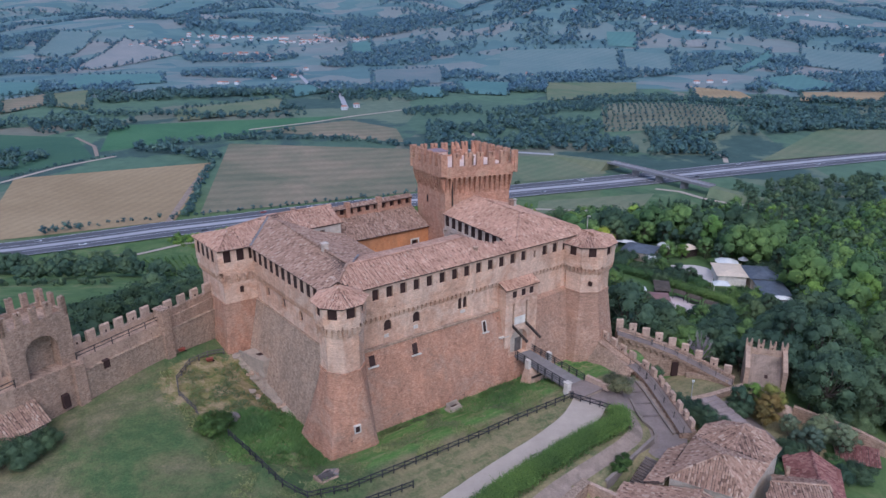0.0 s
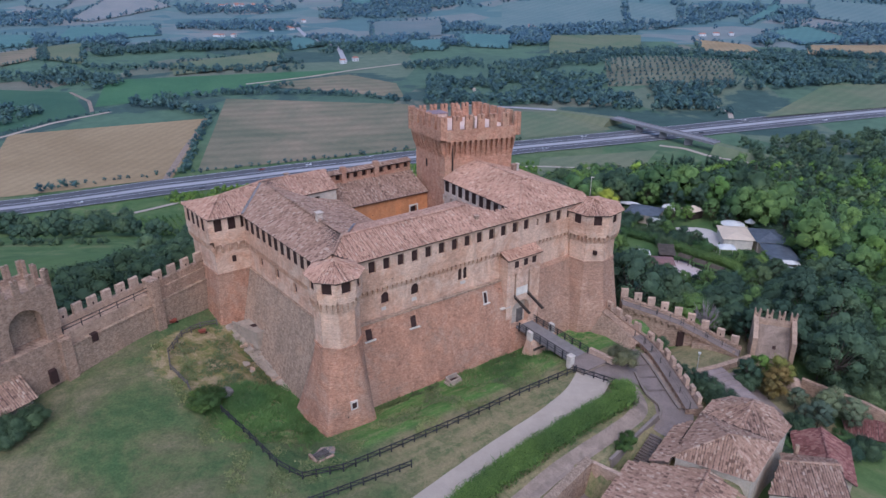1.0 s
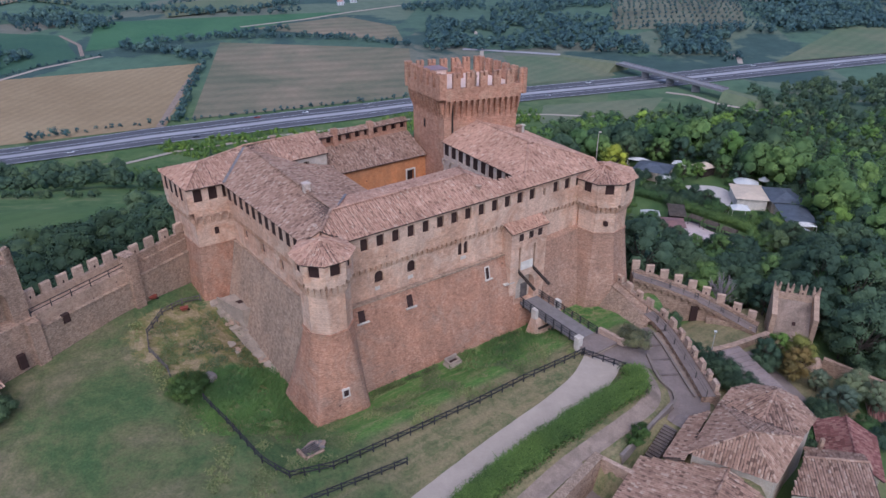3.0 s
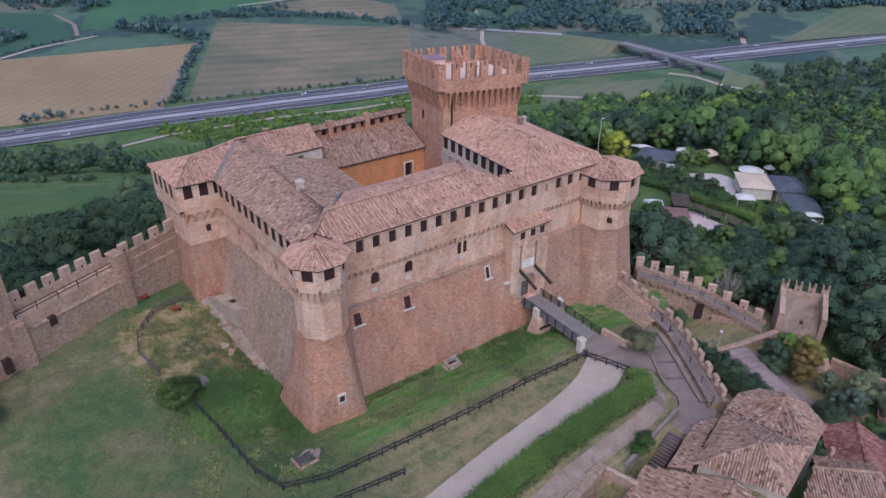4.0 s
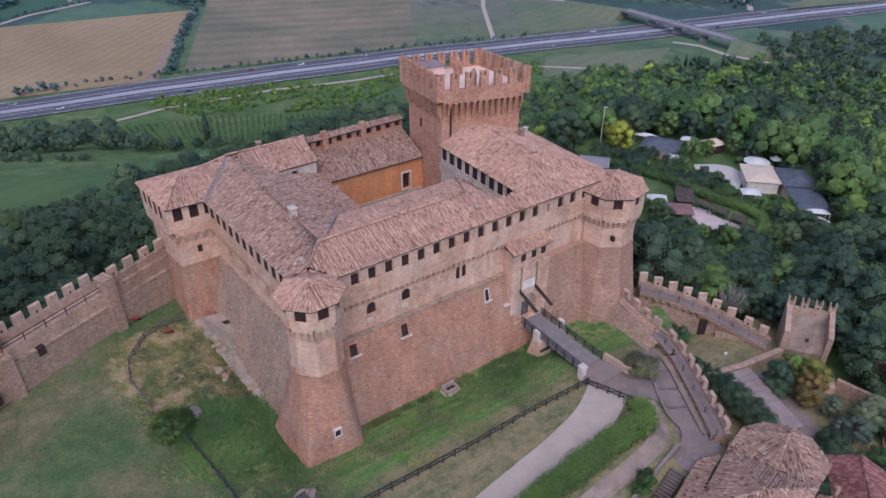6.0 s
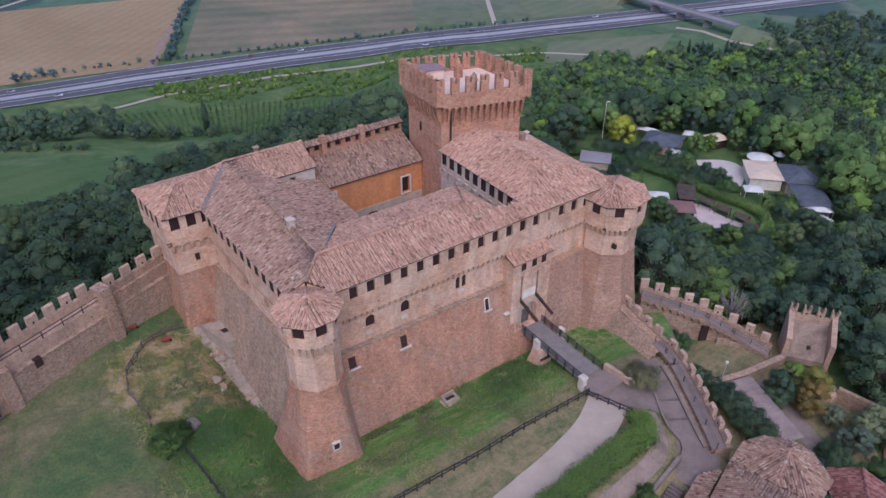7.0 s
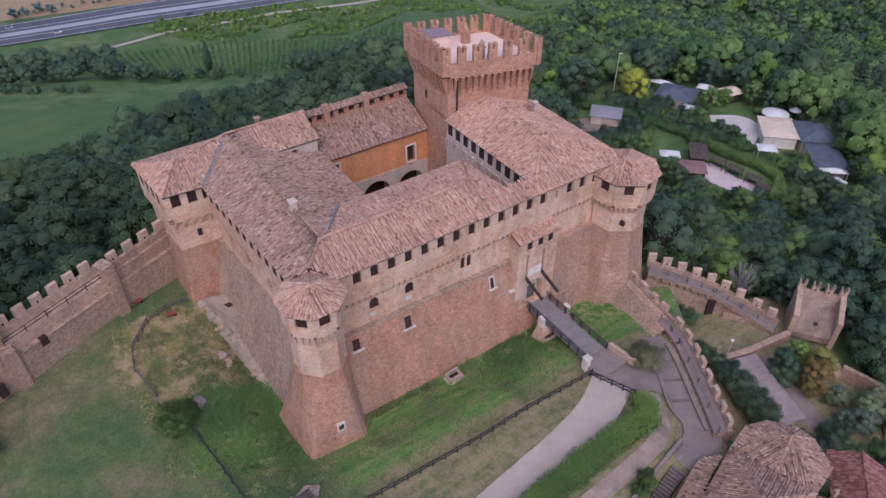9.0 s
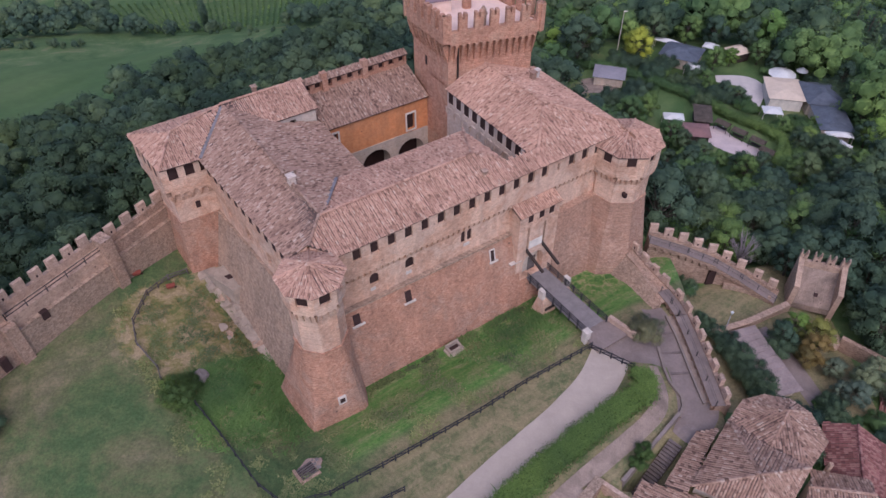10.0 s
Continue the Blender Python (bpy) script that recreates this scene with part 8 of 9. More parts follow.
# olive orchard in rows
lines2 = []
for i in range(26):
    for j in range(11):
        x, y = 200 + i * 7.2 + j * 3 + WR.uniform(-1.5, 1.5), 842 + j * 15 + WR.uniform(-1, 1)
        lines2.append((x, y, ground_z(x, y), WR.uniform(4, 5.5)))
woods("vineyard", VINEYARD, "green vineyard planted in straight rows", M_LEAF, 14, 1.3, 3, OCT)
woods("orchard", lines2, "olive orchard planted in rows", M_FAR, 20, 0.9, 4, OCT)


# hedge beside the gravel path, and the garden hedges
def hedge(pts, w, h, label, mat, dens=70, z_up=0.0):
    rng = np.random.default_rng(int(w * 100 + len(pts)))
    cl = []
    for (x0, y0), (x1, y1) in zip(pts, pts[1:]):
        n = max(1, int(math.hypot(x1 - x0, y1 - y0) / 0.8))
        for k in range(n):
            x, y = x0 + (x1 - x0) * k / n, y0 + (y1 - y0) * k / n
            for o in (-0.3, 0.3):
                cl.append(((x + rng.uniform(-0.2, 0.2) + o * w * 0.5, y + rng.uniform(-0.2, 0.2) - o * w * 0.5, ground_z(x, y) + h * 0.5), (w * 0.42, w * 0.42, h * 0.55 * rng.uniform(0.85, 1.2))))
    V, F, N = leaf_cloud(rng, cl, dens, 0.17, 0.5, False)
    return tagged(new("hedge", np_mesh("hedge", V, F, mat, N)), label, "hedge")


HEDGE_LINE = [(24.6, 84.6), (25.0, 82.4), (20.6, 79.2), (15.6, 75.2), (11.0, 71.2), (6.0, 66.6), (0, 60)]
hedge(HEDGE_LINE, 2.9, 1.7, "leafy green hedge bank beside the gravel path", M_HEDGE, 120)
for hp in ([(28, 205), (36, 197), (46, 192), (54, 186), (62, 179)], [(62, 179), (65, 174), (72, 168), (75, 162), (70, 153)]):
    hedge(hp, 3.0, 2.6, "clipped green hedge round the garden", M_LEAF, 110)


# ---------- fields and roads of the valley ----------
def field(corners, mat, label, n=10, lift=0.35):
    a, b, c, d = [Vector((x, y)) for x, y in corners]
    v = []
    for j in range(n + 1):
        for i in range(n + 1):
            p = a.lerp(b, i / n).lerp(d.lerp(c, i / n), j / n)
            v.append((p.x, p.y, ground_z(p.x, p.y) + lift))
    f = [(j * (n + 1) + i, j * (n + 1) + i + 1, (j + 1) * (n + 1) + i + 1, (j + 1) * (n + 1) + i) for j in range(n) for i in range(n)]
    return tagged(new("field", to_mesh("field", v, f, [mat])), label, "field", kind="structure")


field([(-325, 452), (-205, 508), (-238, 708), (-405, 640)], M_WHEAT, "straw-coloured stubble field")
field([(-192, 526), (-22, 592), (-38, 775), (-250, 806)], M_PLOUGH, "brown ploughed field with furrows")
field([(-420, 645), (-374, 732), (-446, 842), (-600, 870)], M_CROP_DARK, "dark green crop field")
field([(-380, 760), (-250, 860), (-134, 1008), (-440, 925)], M_CROP, "bright green crop field")
field([(-240, 888), (-45, 812), (-60, 900), (-130, 968)], M_PLOUGH, "ploughed field beside a hedge")
field([(-117, 172), (-96, 240), (-127, 315), (-200, 270)], M_MEADOW, "green meadow below the castle hill", 26, 0.2)
field([(-96, 240), (-10, 250), (-16, 292), (-127, 315)], M_MEADOW, "green meadow strip above the vineyard", 26, 0.2)
field([(-196, 412), (-150, 346), (-20, 312), (-24, 425)], M_MEADOW, "grassy ground of the vineyard", 24, 0.2)
field([(195, 838), (345, 835), (400, 1012), (225, 1012)], plain("orchard_soil", (0.145, 0.145, 0.10), 0.95, 0.3, 0.03), "bare soil of the olive orchard")
field([(70, 505), (150, 520), (185, 588), (80, 560)], M_OLIVE, "rough meadow by the motorway")
field([(75, 628), (160, 660), (150, 730), (60, 740)], M_OLIVE, "small vineyard beyond the motorway")
# far copies of the crops, paler and bluer: haze painted into the colour
M_FAR_TAN = crop_mat("hazy_stubble", (0.204, 0.213, 0.211), (0.247, 0.243, 0.232), 12, 14, 0.15)
M_FAR_OLIVE = crop_mat("hazy_pasture", (0.119, 0.178, 0.178), (0.147, 0.198, 0.194), 45, 18, 0.15)
M_FAR_GREEN = crop_mat("hazy_crop", (0.081, 0.166, 0.162), (0.104, 0.193, 0.178), 30, 14, 0.15)
M_FAR_BROWN = crop_mat("hazy_plough", (0.128, 0.168, 0.173), (0.162, 0.183, 0.184), 78, 22, 0.2)
M_FAR_PALE = crop_mat("hazy_grass", (0.142, 0.183, 0.178), (0.180, 0.203, 0.194), 10, 16, 0.2)
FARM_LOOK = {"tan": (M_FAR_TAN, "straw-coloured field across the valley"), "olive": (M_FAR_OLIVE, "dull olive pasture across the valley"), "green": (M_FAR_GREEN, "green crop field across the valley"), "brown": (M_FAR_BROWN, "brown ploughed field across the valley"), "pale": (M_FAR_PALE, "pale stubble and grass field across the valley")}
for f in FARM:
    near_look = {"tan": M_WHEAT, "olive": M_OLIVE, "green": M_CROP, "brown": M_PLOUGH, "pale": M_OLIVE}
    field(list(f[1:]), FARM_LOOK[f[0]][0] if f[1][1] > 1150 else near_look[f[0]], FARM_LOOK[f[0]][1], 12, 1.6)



def road(pts, w, mat, name, label, lift, off=0.0):
    r = []
    for i, (x, y) in enumerate(pts):
        a, b = pts[max(0, i - 1)], pts[min(len(pts) - 1, i + 1)]
        d = Vector((b[0] - a[0], b[1] - a[1])).normalized()
        r.append((x + d.y * off, y - d.x * off, w))
    return ribbon(name, r, mat, label, "road", lift, 2)


road(HW, 41, M_ASPHALT, "motorway", "wide grey motorway crossing the valley", 0.6)
road(HW, 7.0, M_MEDIAN, "median", "pale concrete median strip", 0.75, 1.0)
for off in (-19, -8, 9, 19):
    road(HW, 0.55, M_LINE, "lane_line", "white painted lane line", 0.7, off)
road([(-203, 420), (-178, 449), (-119, 484), (-36, 512), (66, 533), (120, 528), (150, 505)], 4.0, M_GRAVEL, "farm_lane", "pale farm lane beside the motorway", 0.5)
road([(-470, 560), (-408, 625), (-388, 685), (-352, 737)], 5.0, M_GRAVEL, "farm_lane", "pale farm lane between fields", 0.5)
road([(-372, 737), (-400, 790), (-447, 842)], 4.0, M_DIRT, "farm_lane", "earth track between crops", 0.5)
road([(-205, 500), (-222, 600), (-236, 700)], 5.0, M_DIRT, "farm_lane", "earth track beside the stubble field", 0.6, -3)
road([(-250, 895), (-180, 948), (-128, 1002), (-20, 1090)], 6.0, M_GRAVEL, "farm_lane", "pale road through the fields", 0.6)
road([(-148, 1075), (-180, 1235), (-262, 1385), (-330, 1600)], 8.0, M_MEDIAN, "farm_lane", "pale road towards the town", 0.6)
road([(42, 608), (40, 660), (38, 720), (42, 800), (36, 860)], 4.0, M_GRAVEL, "farm_lane", "pale straight farm lane beyond the motorway", 0.6)
road([(190, 602), (209, 592), (223, 567), (252, 544), (300, 520)], 5.0, M_GRAVEL, "farm_lane", "pale gravel lane behind the woods", 0.5)
road([(292, 704), (300, 730), (285, 775)], 5.0, M_GRAVEL, "farm_lane", "pale winding lane", 0.5)
road([(20, 770), (70, 757), (120, 742)], 7.0, M_MEDIAN, "farm_lane", "grey road leading to the flyover", 0.6)

# flyover
fo = empty("flyover", pose(0, 0, VALLEY), label="concrete road bridge crossing the motorway", category="bridge")
s = Shell()
for p, q in (((166, 677, 7.7), (232, 582, 8.0)),):
    beam(s, p, q, 10, 1.3)
part("deck", s.mesh("deck", [M_CONCRETE]), fo)
for o in (-5, 5):
    s = Shell()
    d = Vector((66, -95, 0)).normalized()
    n = Vector((-d.y, d.x, 0)) * o
    beam(s, Vector((166, 677, 8.7)) + n, Vector((232, 582, 9.0)) + n, 0.3, 0.9)
    part("parapet", s.mesh("parapet", [M_CONCRETE]), fo)
for t in (0.28, 0.52, 0.76):
    x, y = 166 + 66 * t, 677 - 95 * t
    s = Shell()
    s.block(x - 3.5, x + 3.5, y - 0.8, y + 0.8, -1, 7.2)
    part("pier", s.mesh("pier", [M_CONCRETE]), fo)
for x0, y0, x1, y1 in ((166, 677, 118, 742), (232, 582, 292, 536)):
    s = Shell()
    A, B = Vector((x0, y0, 0)), Vector((x1, y1, 0))
    n = Vector((-(B - A).y, (B - A).x, 0)).normalized()
    s.face([A + n * 5 + Vector((0, 0, 8)), A - n * 5 + Vector((0, 0, 8)), B - n * 5 + Vector((0, 0, 1)), B + n * 5 + Vector((0, 0, 1))])
    s.face([A - n * 5 + Vector((0, 0, 8)), A - n * 16 - Vector((0, 0, 1)), B - n * 7 - Vector((0, 0, 1)), B - n * 5 + Vector((0, 0, 1))])
    s.face([A + n * 16 - Vector((0, 0, 1)), A + n * 5 + Vector((0, 0, 8)), B + n * 5 + Vector((0, 0, 1)), B + n * 7 - Vector((0, 0, 1))])
    s.face([A + n * 5 + Vector((0, 0, 8)), A + n * 16 - Vector((0, 0, 1)), A - n * 16 - Vector((0, 0, 1)), A - n * 5 + Vector((0, 0, 8))])
    part("embankment", s.mesh("embankment", [M_OLIVE]), fo)


# cars and a lorry on the motorway
def car(x, y, turn, col, lorry=False):
    L, W, H = (13, 2.5, 3.6) if lorry else (4.4, 1.8, 1.45)
    c = empty("lorry" if lorry else "car", pose(x, y, ground_z(x, y) + 0.62, 0, 0, turn), label=("green and white lorry" if lorry else col + " car") + " on the motorway", category="lorry" if lorry else "car")
    mt = bpy.data.materials.get("paint_" + col) or plain("paint_" + col, {"white": (0.7, 0.7, 0.7), "dark": (0.04, 0.04, 0.05), "silver": (0.4, 0.4, 0.42), "red": (0.35, 0.05, 0.04)}[col], 0.35, 0.05)
    s = Shell()
    hb = 0.5 if lorry else 0.28
    ring_solid(s, [(-L / 2, -W / 2, hb), (L / 2, -W / 2, hb), (L / 2, W / 2, hb), (-L / 2, W / 2, hb)], [(-L / 2, -W / 2, H * (0.95 if lorry else 0.58)), (L / 2, -W / 2, H * (0.95 if lorry else 0.52)), (L / 2, W / 2, H * (0.95 if lorry else 0.52)), (-L / 2, W / 2, H * (0.95 if lorry else 0.58))])
    part("body", s.mesh("body", [mt]), c)
    if not lorry:
        s = Shell()
        ring_solid(s, [(-L * 0.42, -W * 0.46, H * 0.55), (L * 0.22, -W * 0.46, H * 0.55), (L * 0.22, W * 0.46, H * 0.55), (-L * 0.42, W * 0.46, H * 0.55)], [(-L * 0.3, -W * 0.38, H), (L * 0.06, -W * 0.38, H), (L * 0.06, W * 0.38, H), (-L * 0.3, W * 0.38, H)])
        part("cabin", s.mesh("cabin", [M_SLATE]), c)
    for sx in (-0.32, 0.32):
        for sy in (-0.5, 0.5):
            s = Shell()
            ring_solid(s, [(L * sx + 0.33 * math.cos(t), W * sy - 0.1, 0.33 + 0.33 * math.sin(t)) for t in [math.pi * k / 4 for k in range(8)]], [(L * sx + 0.33 * math.cos(t), W * sy + 0.1, 0.33 + 0.33 * math.sin(t)) for t in [math.pi * k / 4 for k in range(8)]])
            part("wheel", s.mesh("wheel", [M_DARK]), c)


def hw_at(t, off):
    n = len(HW) - 1
    i = min(n - 1, int(t))
    a, b = Vector(HW[i]), Vector(HW[i + 1])
    d = (b - a).normalized()
    p = a.lerp(b, t - i)
    return p.x + d.y * off, p.y - d.x * off, math.degrees(math.atan2(d.y, d.x))


for t, off, col, lo in ((2.3, -13, "white", True), (3.4, 12, "white", False), (4.3, 15, "dark", False), (5.2, -12, "white", False), (5.8, -15, "silver", False), (6.2, 13, "white", False), (6.6, -11, "dark", False), (7.1, 14, "silver", False), (7.5, -13, "white", False), (8.3, 12, "dark", False), (8.8, -14, "white", False), (9.4, 13, "white", False), (4.8, -14, "red", False), (3.1, -12, "silver", False)):
    x, y, a = hw_at(t, off)
    car(x, y, a, col, lo)


# ---------- garden restaurant below the castle ----------
def slab(name, pts, z0, z1, mat, label, category, kind=""):
    s = Shell()
    ring_solid(s, [(x, y, z0) for x, y in pts], [(x, y, z1) for x, y in pts])
    return tagged(new(name, s.mesh(name, [mat])), label, category, kind=kind)


gz0 = -18.0
ribbon("terrace", [(67.5, 191.5, 3.2), (71, 191, 4.6), (76, 190, 7.0), (75, 185, 5.5), (73, 180.5, 4.6), (71.5, 176.5, 3.6)], plain("pale_terrace", (0.52, 0.46, 0.42), 0.9, 0.12, 1), "pale paved garden terrace", "pavement", 0.15)
ribbon("terrace", [(61, 170, 5.0), (60.5, 164.5, 7.0), (66, 160, 5.5), (69.5, 158, 4)], M_TERRACE, "pinkish paved dining terrace", "pavement", 0.15)
ribbon("garden_path", [(33, 189.0, 7), (42, 186.5, 7)], M_DIRT, "bare earth yard by the shed", "pavement", 0.12)


def pavilion(name, x, y, w, d, turn, h, roof_mat, wall_mat, label, rise=1.2):
    """A low building with a hipped roof over glazed or boarded sides."""
    c = empty(name, pose(x, y, ground_z(x, y), 0, 0, turn), label=label, category="building")
    s = Shell()
    s.block(-w / 2, w / 2, -d / 2, d / 2, -0.5, h)
    part("wall", s.mesh("wall", [wall_mat]), c)
    s = Shell()
    e, k = 0.5, min(w, d) * 0.42
    lo = [(-w / 2 - e, -d / 2 - e, h), (w / 2 + e, -d / 2 - e, h), (w / 2 + e, d / 2 + e, h), (-w / 2 - e, d / 2 + e, h)]
    hi = [(-w / 2 + k, -d / 2 + k, h + rise), (w / 2 - k, -d / 2 + k, h + rise), (w / 2 - k, d / 2 - k, h + rise), (-w / 2 + k, d / 2 - k, h + rise)]
    ring_solid(s, lo, hi)
    s.face(lo[::-1])
    part("roof", s.mesh("roof", [roof_mat]), c)
    return c


pavilion("pavilion", 60.5, 200.5, 9, 8, -30, 2.8, M_SLATE, M_PLASTER, "garden pavilion with a dark slate roof")
pavilion("pavilion", 88.5, 179.5, 7.5, 9.5, -8, 3.2, M_SLATE, M_PLASTER, "restaurant building with a dark slate roof")
pavilion("pavilion", 87.2, 169.5, 6.5, 10, -8, 2.9, M_SLATE, M_PLASTER, "restaurant wing with a dark slate roof", 0.5)
pavilion("marquee", 80.5, 181.8, 7.4, 9.5, -10, 3.1, M_CREAM, M_WHITE, "cream canvas marquee in the garden", 0.7)
pavilion("shed", 40.2, 190.2, 7, 5.5, -14, 2.4, plain("grey_sheet", (0.27, 0.24, 0.25), 0.6, 0.15), M_PLASTER, "low garden shed with a grey roof", 0.4)
pavilion("summer_house", 75.5, 202, 4.5, 4, 25, 2.6, M_CREAM, M_WOOD, "small summer house with a pale roof", 1.0)
pavilion("kiosk", 53.8, 165.0, 8.5, 4.6, -8, 2.5, plain("dull_red_roof", (0.24, 0.13, 0.115), 0.7, 0.2), M_WOOD, "long kiosk with a dull red roof", 0.5)
pavilion("pergola", 58.5, 171.2, 3.2, 6.5, -12, 2.8, M_BARK, M_WOOD, "dark timber pergola beside the kiosk", 0.3)
for x, y, w, d, t, lab in ((61.5, 192.8, 3.6, 3.0, -30, "white canvas canopy in the garden"), (75.0, 173.0, 4.4, 3.4, -8, "white canvas canopy beside the marquee"), (85.2, 159, 4.0, 3.2, 30, "white canvas canopy by the restaurant"), (69.0, 204, 4.0, 3, -30, "cream canvas canopy in the garden"), (86.5, 163.2, 6, 1.8, -8, "pale sheet roof light on the restaurant"), (58.0, 206.5, 7, 1.8, -30, "pale sheet awning on the pavilion"), (51.6, 170.0, 4.6, 3.0, -8, "white canvas awning beside the kiosk")):
    c = empty("canopy", pose(x, y, ground_z(x, y), 0, 0, t), label=lab, category="canopy")
    s = Shell()
    lo = [(-w / 2, -d / 2, 2.6), (w / 2, -d / 2, 2.6), (w / 2, d / 2, 2.6), (-w / 2, d / 2, 2.6)]
    ring_solid(s, lo, [(px * 0.3, py * 0.3, 3.3) for px, py, _ in lo])
    s.face(lo[::-1])
    part("canvas", s.mesh("canvas", [M_CANVAS]), c)
    for px, py, _ in lo:
        s = Shell()
        s.block(px * 0.94 - 0.05, px * 0.94 + 0.05, py * 0.94 - 0.05, py * 0.94 + 0.05, -0.3, 2.62)
        part("pole", s.mesh("pole", [M_WHITE]), c)


def parasol(x, y, r):
    c = empty("parasol", pose(x, y, ground_z(x, y)), label="large white garden parasol", category="parasol", group="parasols")
    s = Shell()
    rg_ = lambda q, z: [(q * math.cos(t), q * math.sin(t), z) for t in [math.pi * k / 5 for k in range(10)]]
    ring_solid(s, rg_(r, 2.5), rg_(0.1, 3.5))
    s.face(rg_(r, 2.5)[::-1])
    part("canopy", s.mesh("canopy", [M_CANVAS]), c)
    s = Shell()
    s.block(-0.05, 0.05, -0.05, 0.05, -0.2, 3.5)
    part("pole", s.mesh("pole", [M_WOOD]), c)


for x, y, r in ((83.0, 190.0, 3.4), (88.5, 191.5, 1.5), (92.0, 188.0, 1.3)):
    parasol(x, y, r)
for x, y in ((62.6, 168.4), (65.4, 165.2), (68.4, 161.6), (69.2, 157.6)):
    c = empty("picnic_shelter", pose(x, y, ground_z(x, y), 0, 0, -45), label="dark timber picnic shelter on the terrace", category="shelter", group="picnic shelters")
    s = Shell()
    ring_solid(s, [(-1.7, -1.1, 2.0), (1.7, -1.1, 2.0), (1.7, 1.1, 2.0), (-1.7, 1.1, 2.0)], [(-1.6, -0.1, 2.6), (1.6, -0.1, 2.6), (1.6, 0.1, 2.6), (-1.6, 0.1, 2.6)])
    part("roof", s.mesh("roof", [M_BARK]), c)
    for px in (-1.5, 1.5):
        for py in (-0.9, 0.9):
            s = Shell()
            s.block(px - 0.06, px + 0.06, py - 0.06, py + 0.06, -0.3, 2.02)
            part("post", s.mesh("post", [M_WOOD]), c)
    s = Shell()
    s.block(-1.2, 1.2, -0.4, 0.4, 0.7, 0.78)
    part("table_top", s.mesh("table_top", [M_WOOD]), c)
lp = empty("lamp_post", pose(44.5, 204, ground_z(44.5, 204)), label="tall pale lamp post in the garden", category="lamp post")
s = Shell()
limb(s, (0, 0, -0.3), (0, 0, 12), 0.14, 0.08)
part("pole", s.mesh("pole", [M_SILL]), lp)
s = Shell()
s.block(-0.1, 0.8, -0.15, 0.15, 11.9, 12.1)
part("lamp_head", s.mesh("lamp_head", [M_SILL]), lp)


# ---------- scattered houses of the valley ----------
def cottage(seed, mat):
    rr = random.Random(seed)
    w, d, h = rr.uniform(10, 15), rr.uniform(8, 10), rr.uniform(5, 7)
    c = empty("farmhouse", label="small far house with pale walls and a red roof", category="house", group="houses of the valley")
    s = Shell()
    s.block(-w / 2, w / 2, -d / 2, d / 2, -3, h)
    part("wall", s.mesh("wall", [mat]), c)
    s = Shell()
    lo = [(-w / 2 - 0.4, -d / 2 - 0.4, h), (w / 2 + 0.4, -d / 2 - 0.4, h), (w / 2 + 0.4, d / 2 + 0.4, h), (-w / 2 - 0.4, d / 2 + 0.4, h)]
    ring_solid(s, lo, [(-w / 2 + 2, -0.1, h + 2.4), (w / 2 - 2, -0.1, h + 2.4), (w / 2 - 2, 0.1, h + 2.4), (-w / 2 + 2, 0.1, h + 2.4)])
    part("roof", s.mesh("roof", [M_ROOFFAR]), c)
    for wx in (-0.25, 0.25):
        for z in (1.4, 3.9):
            s = Shell()
            s.block(w * wx - 0.6, w * wx + 0.6, -d / 2 - 0.05, -d / 2 + 0.1, z, z + 1.3)
            part("window", s.mesh("window", [M_DARK]), c)
    return c


M_ROOFFAR = plain("far_roof_tiles", (0.36, 0.18, 0.135), 0.9, 0.2, 0.1)
M_WALLFAR = plain("far_house_render", (0.52, 0.52, 0.53), 0.9, 0.12, 0.1)
protos = [cottage(k, M_WALLFAR) for k in range(3)]
first = [True, True, True]


def put_house(x, y, k, turn):
    m = pose(x, y, ground_z(x, y) - 0.2, 0, 0, turn) @ Matrix.Scale(0.9, 4)
    if first[k]:
        first[k] = False
        protos[k].matrix_basis = m
    else:
        copy_thing(protos[k], m)


HR = random.Random(5)
for cx, cy, sx, sy, n in ((-770, 2000, 70, 40, 22), (-560, 2160, 170, 35, 34), (-520, 1880, 90, 40, 30), (-380, 2120, 110, 40, 40), (-230, 2110, 60, 40, 12), (-420, 1600, 70, 60, 6), (-430, 1380, 40, 30, 3), (-940, 1600, 40, 25, 6), (560, 2000, 70, 50, 8), (690, 1915, 50, 20, 4), (340, 2045, 40, 15, 3), (535, 1374, 30, 15, 3), (1065, 1754, 20, 20, 2), (178, 1480, 15, 25, 3), (-1000, 2700, 160, 80, 8), (1150, 2300, 120, 80, 6), (-330, 1500, 40, 30, 4)):
    for _ in range(n):
        put_house(cx + HR.gauss(0, sx * 0.6), cy + HR.gauss(0, sy * 0.6), HR.randrange(3), HR.uniform(0, 180))
for x, y in ((-134, 1088), (-150, 1065)):
    put_house(x, y, 1, 20)


# ---------- small things on the lawn ----------
def rock(x, y, r, label, seed, mat, flat=0.6, z=None):
    bm = bmesh.new()
    bmesh.ops.create_icosphere(bm, subdivisions=2, radius=r)
    for v in bm.verts:
        k = 1 + 0.35 * noise.noise(v.co * (1.6 / r) + Vector((seed, 0, 0)))
        v.co = Vector((v.co.x * k, v.co.y * k, v.co.z * k * flat))
    me = bpy.data.meshes.new("rock")
    bm.to_mesh(me)
    bm.free()
    me.materials.append(mat)
    ob = new("rock", me)
    ob.matrix_basis = pose(x, y, (ground_z(x, y) if z is None else z) + r * flat * 0.25, 0, 0, seed * 40)
    return tagged(ob, label, "stone")


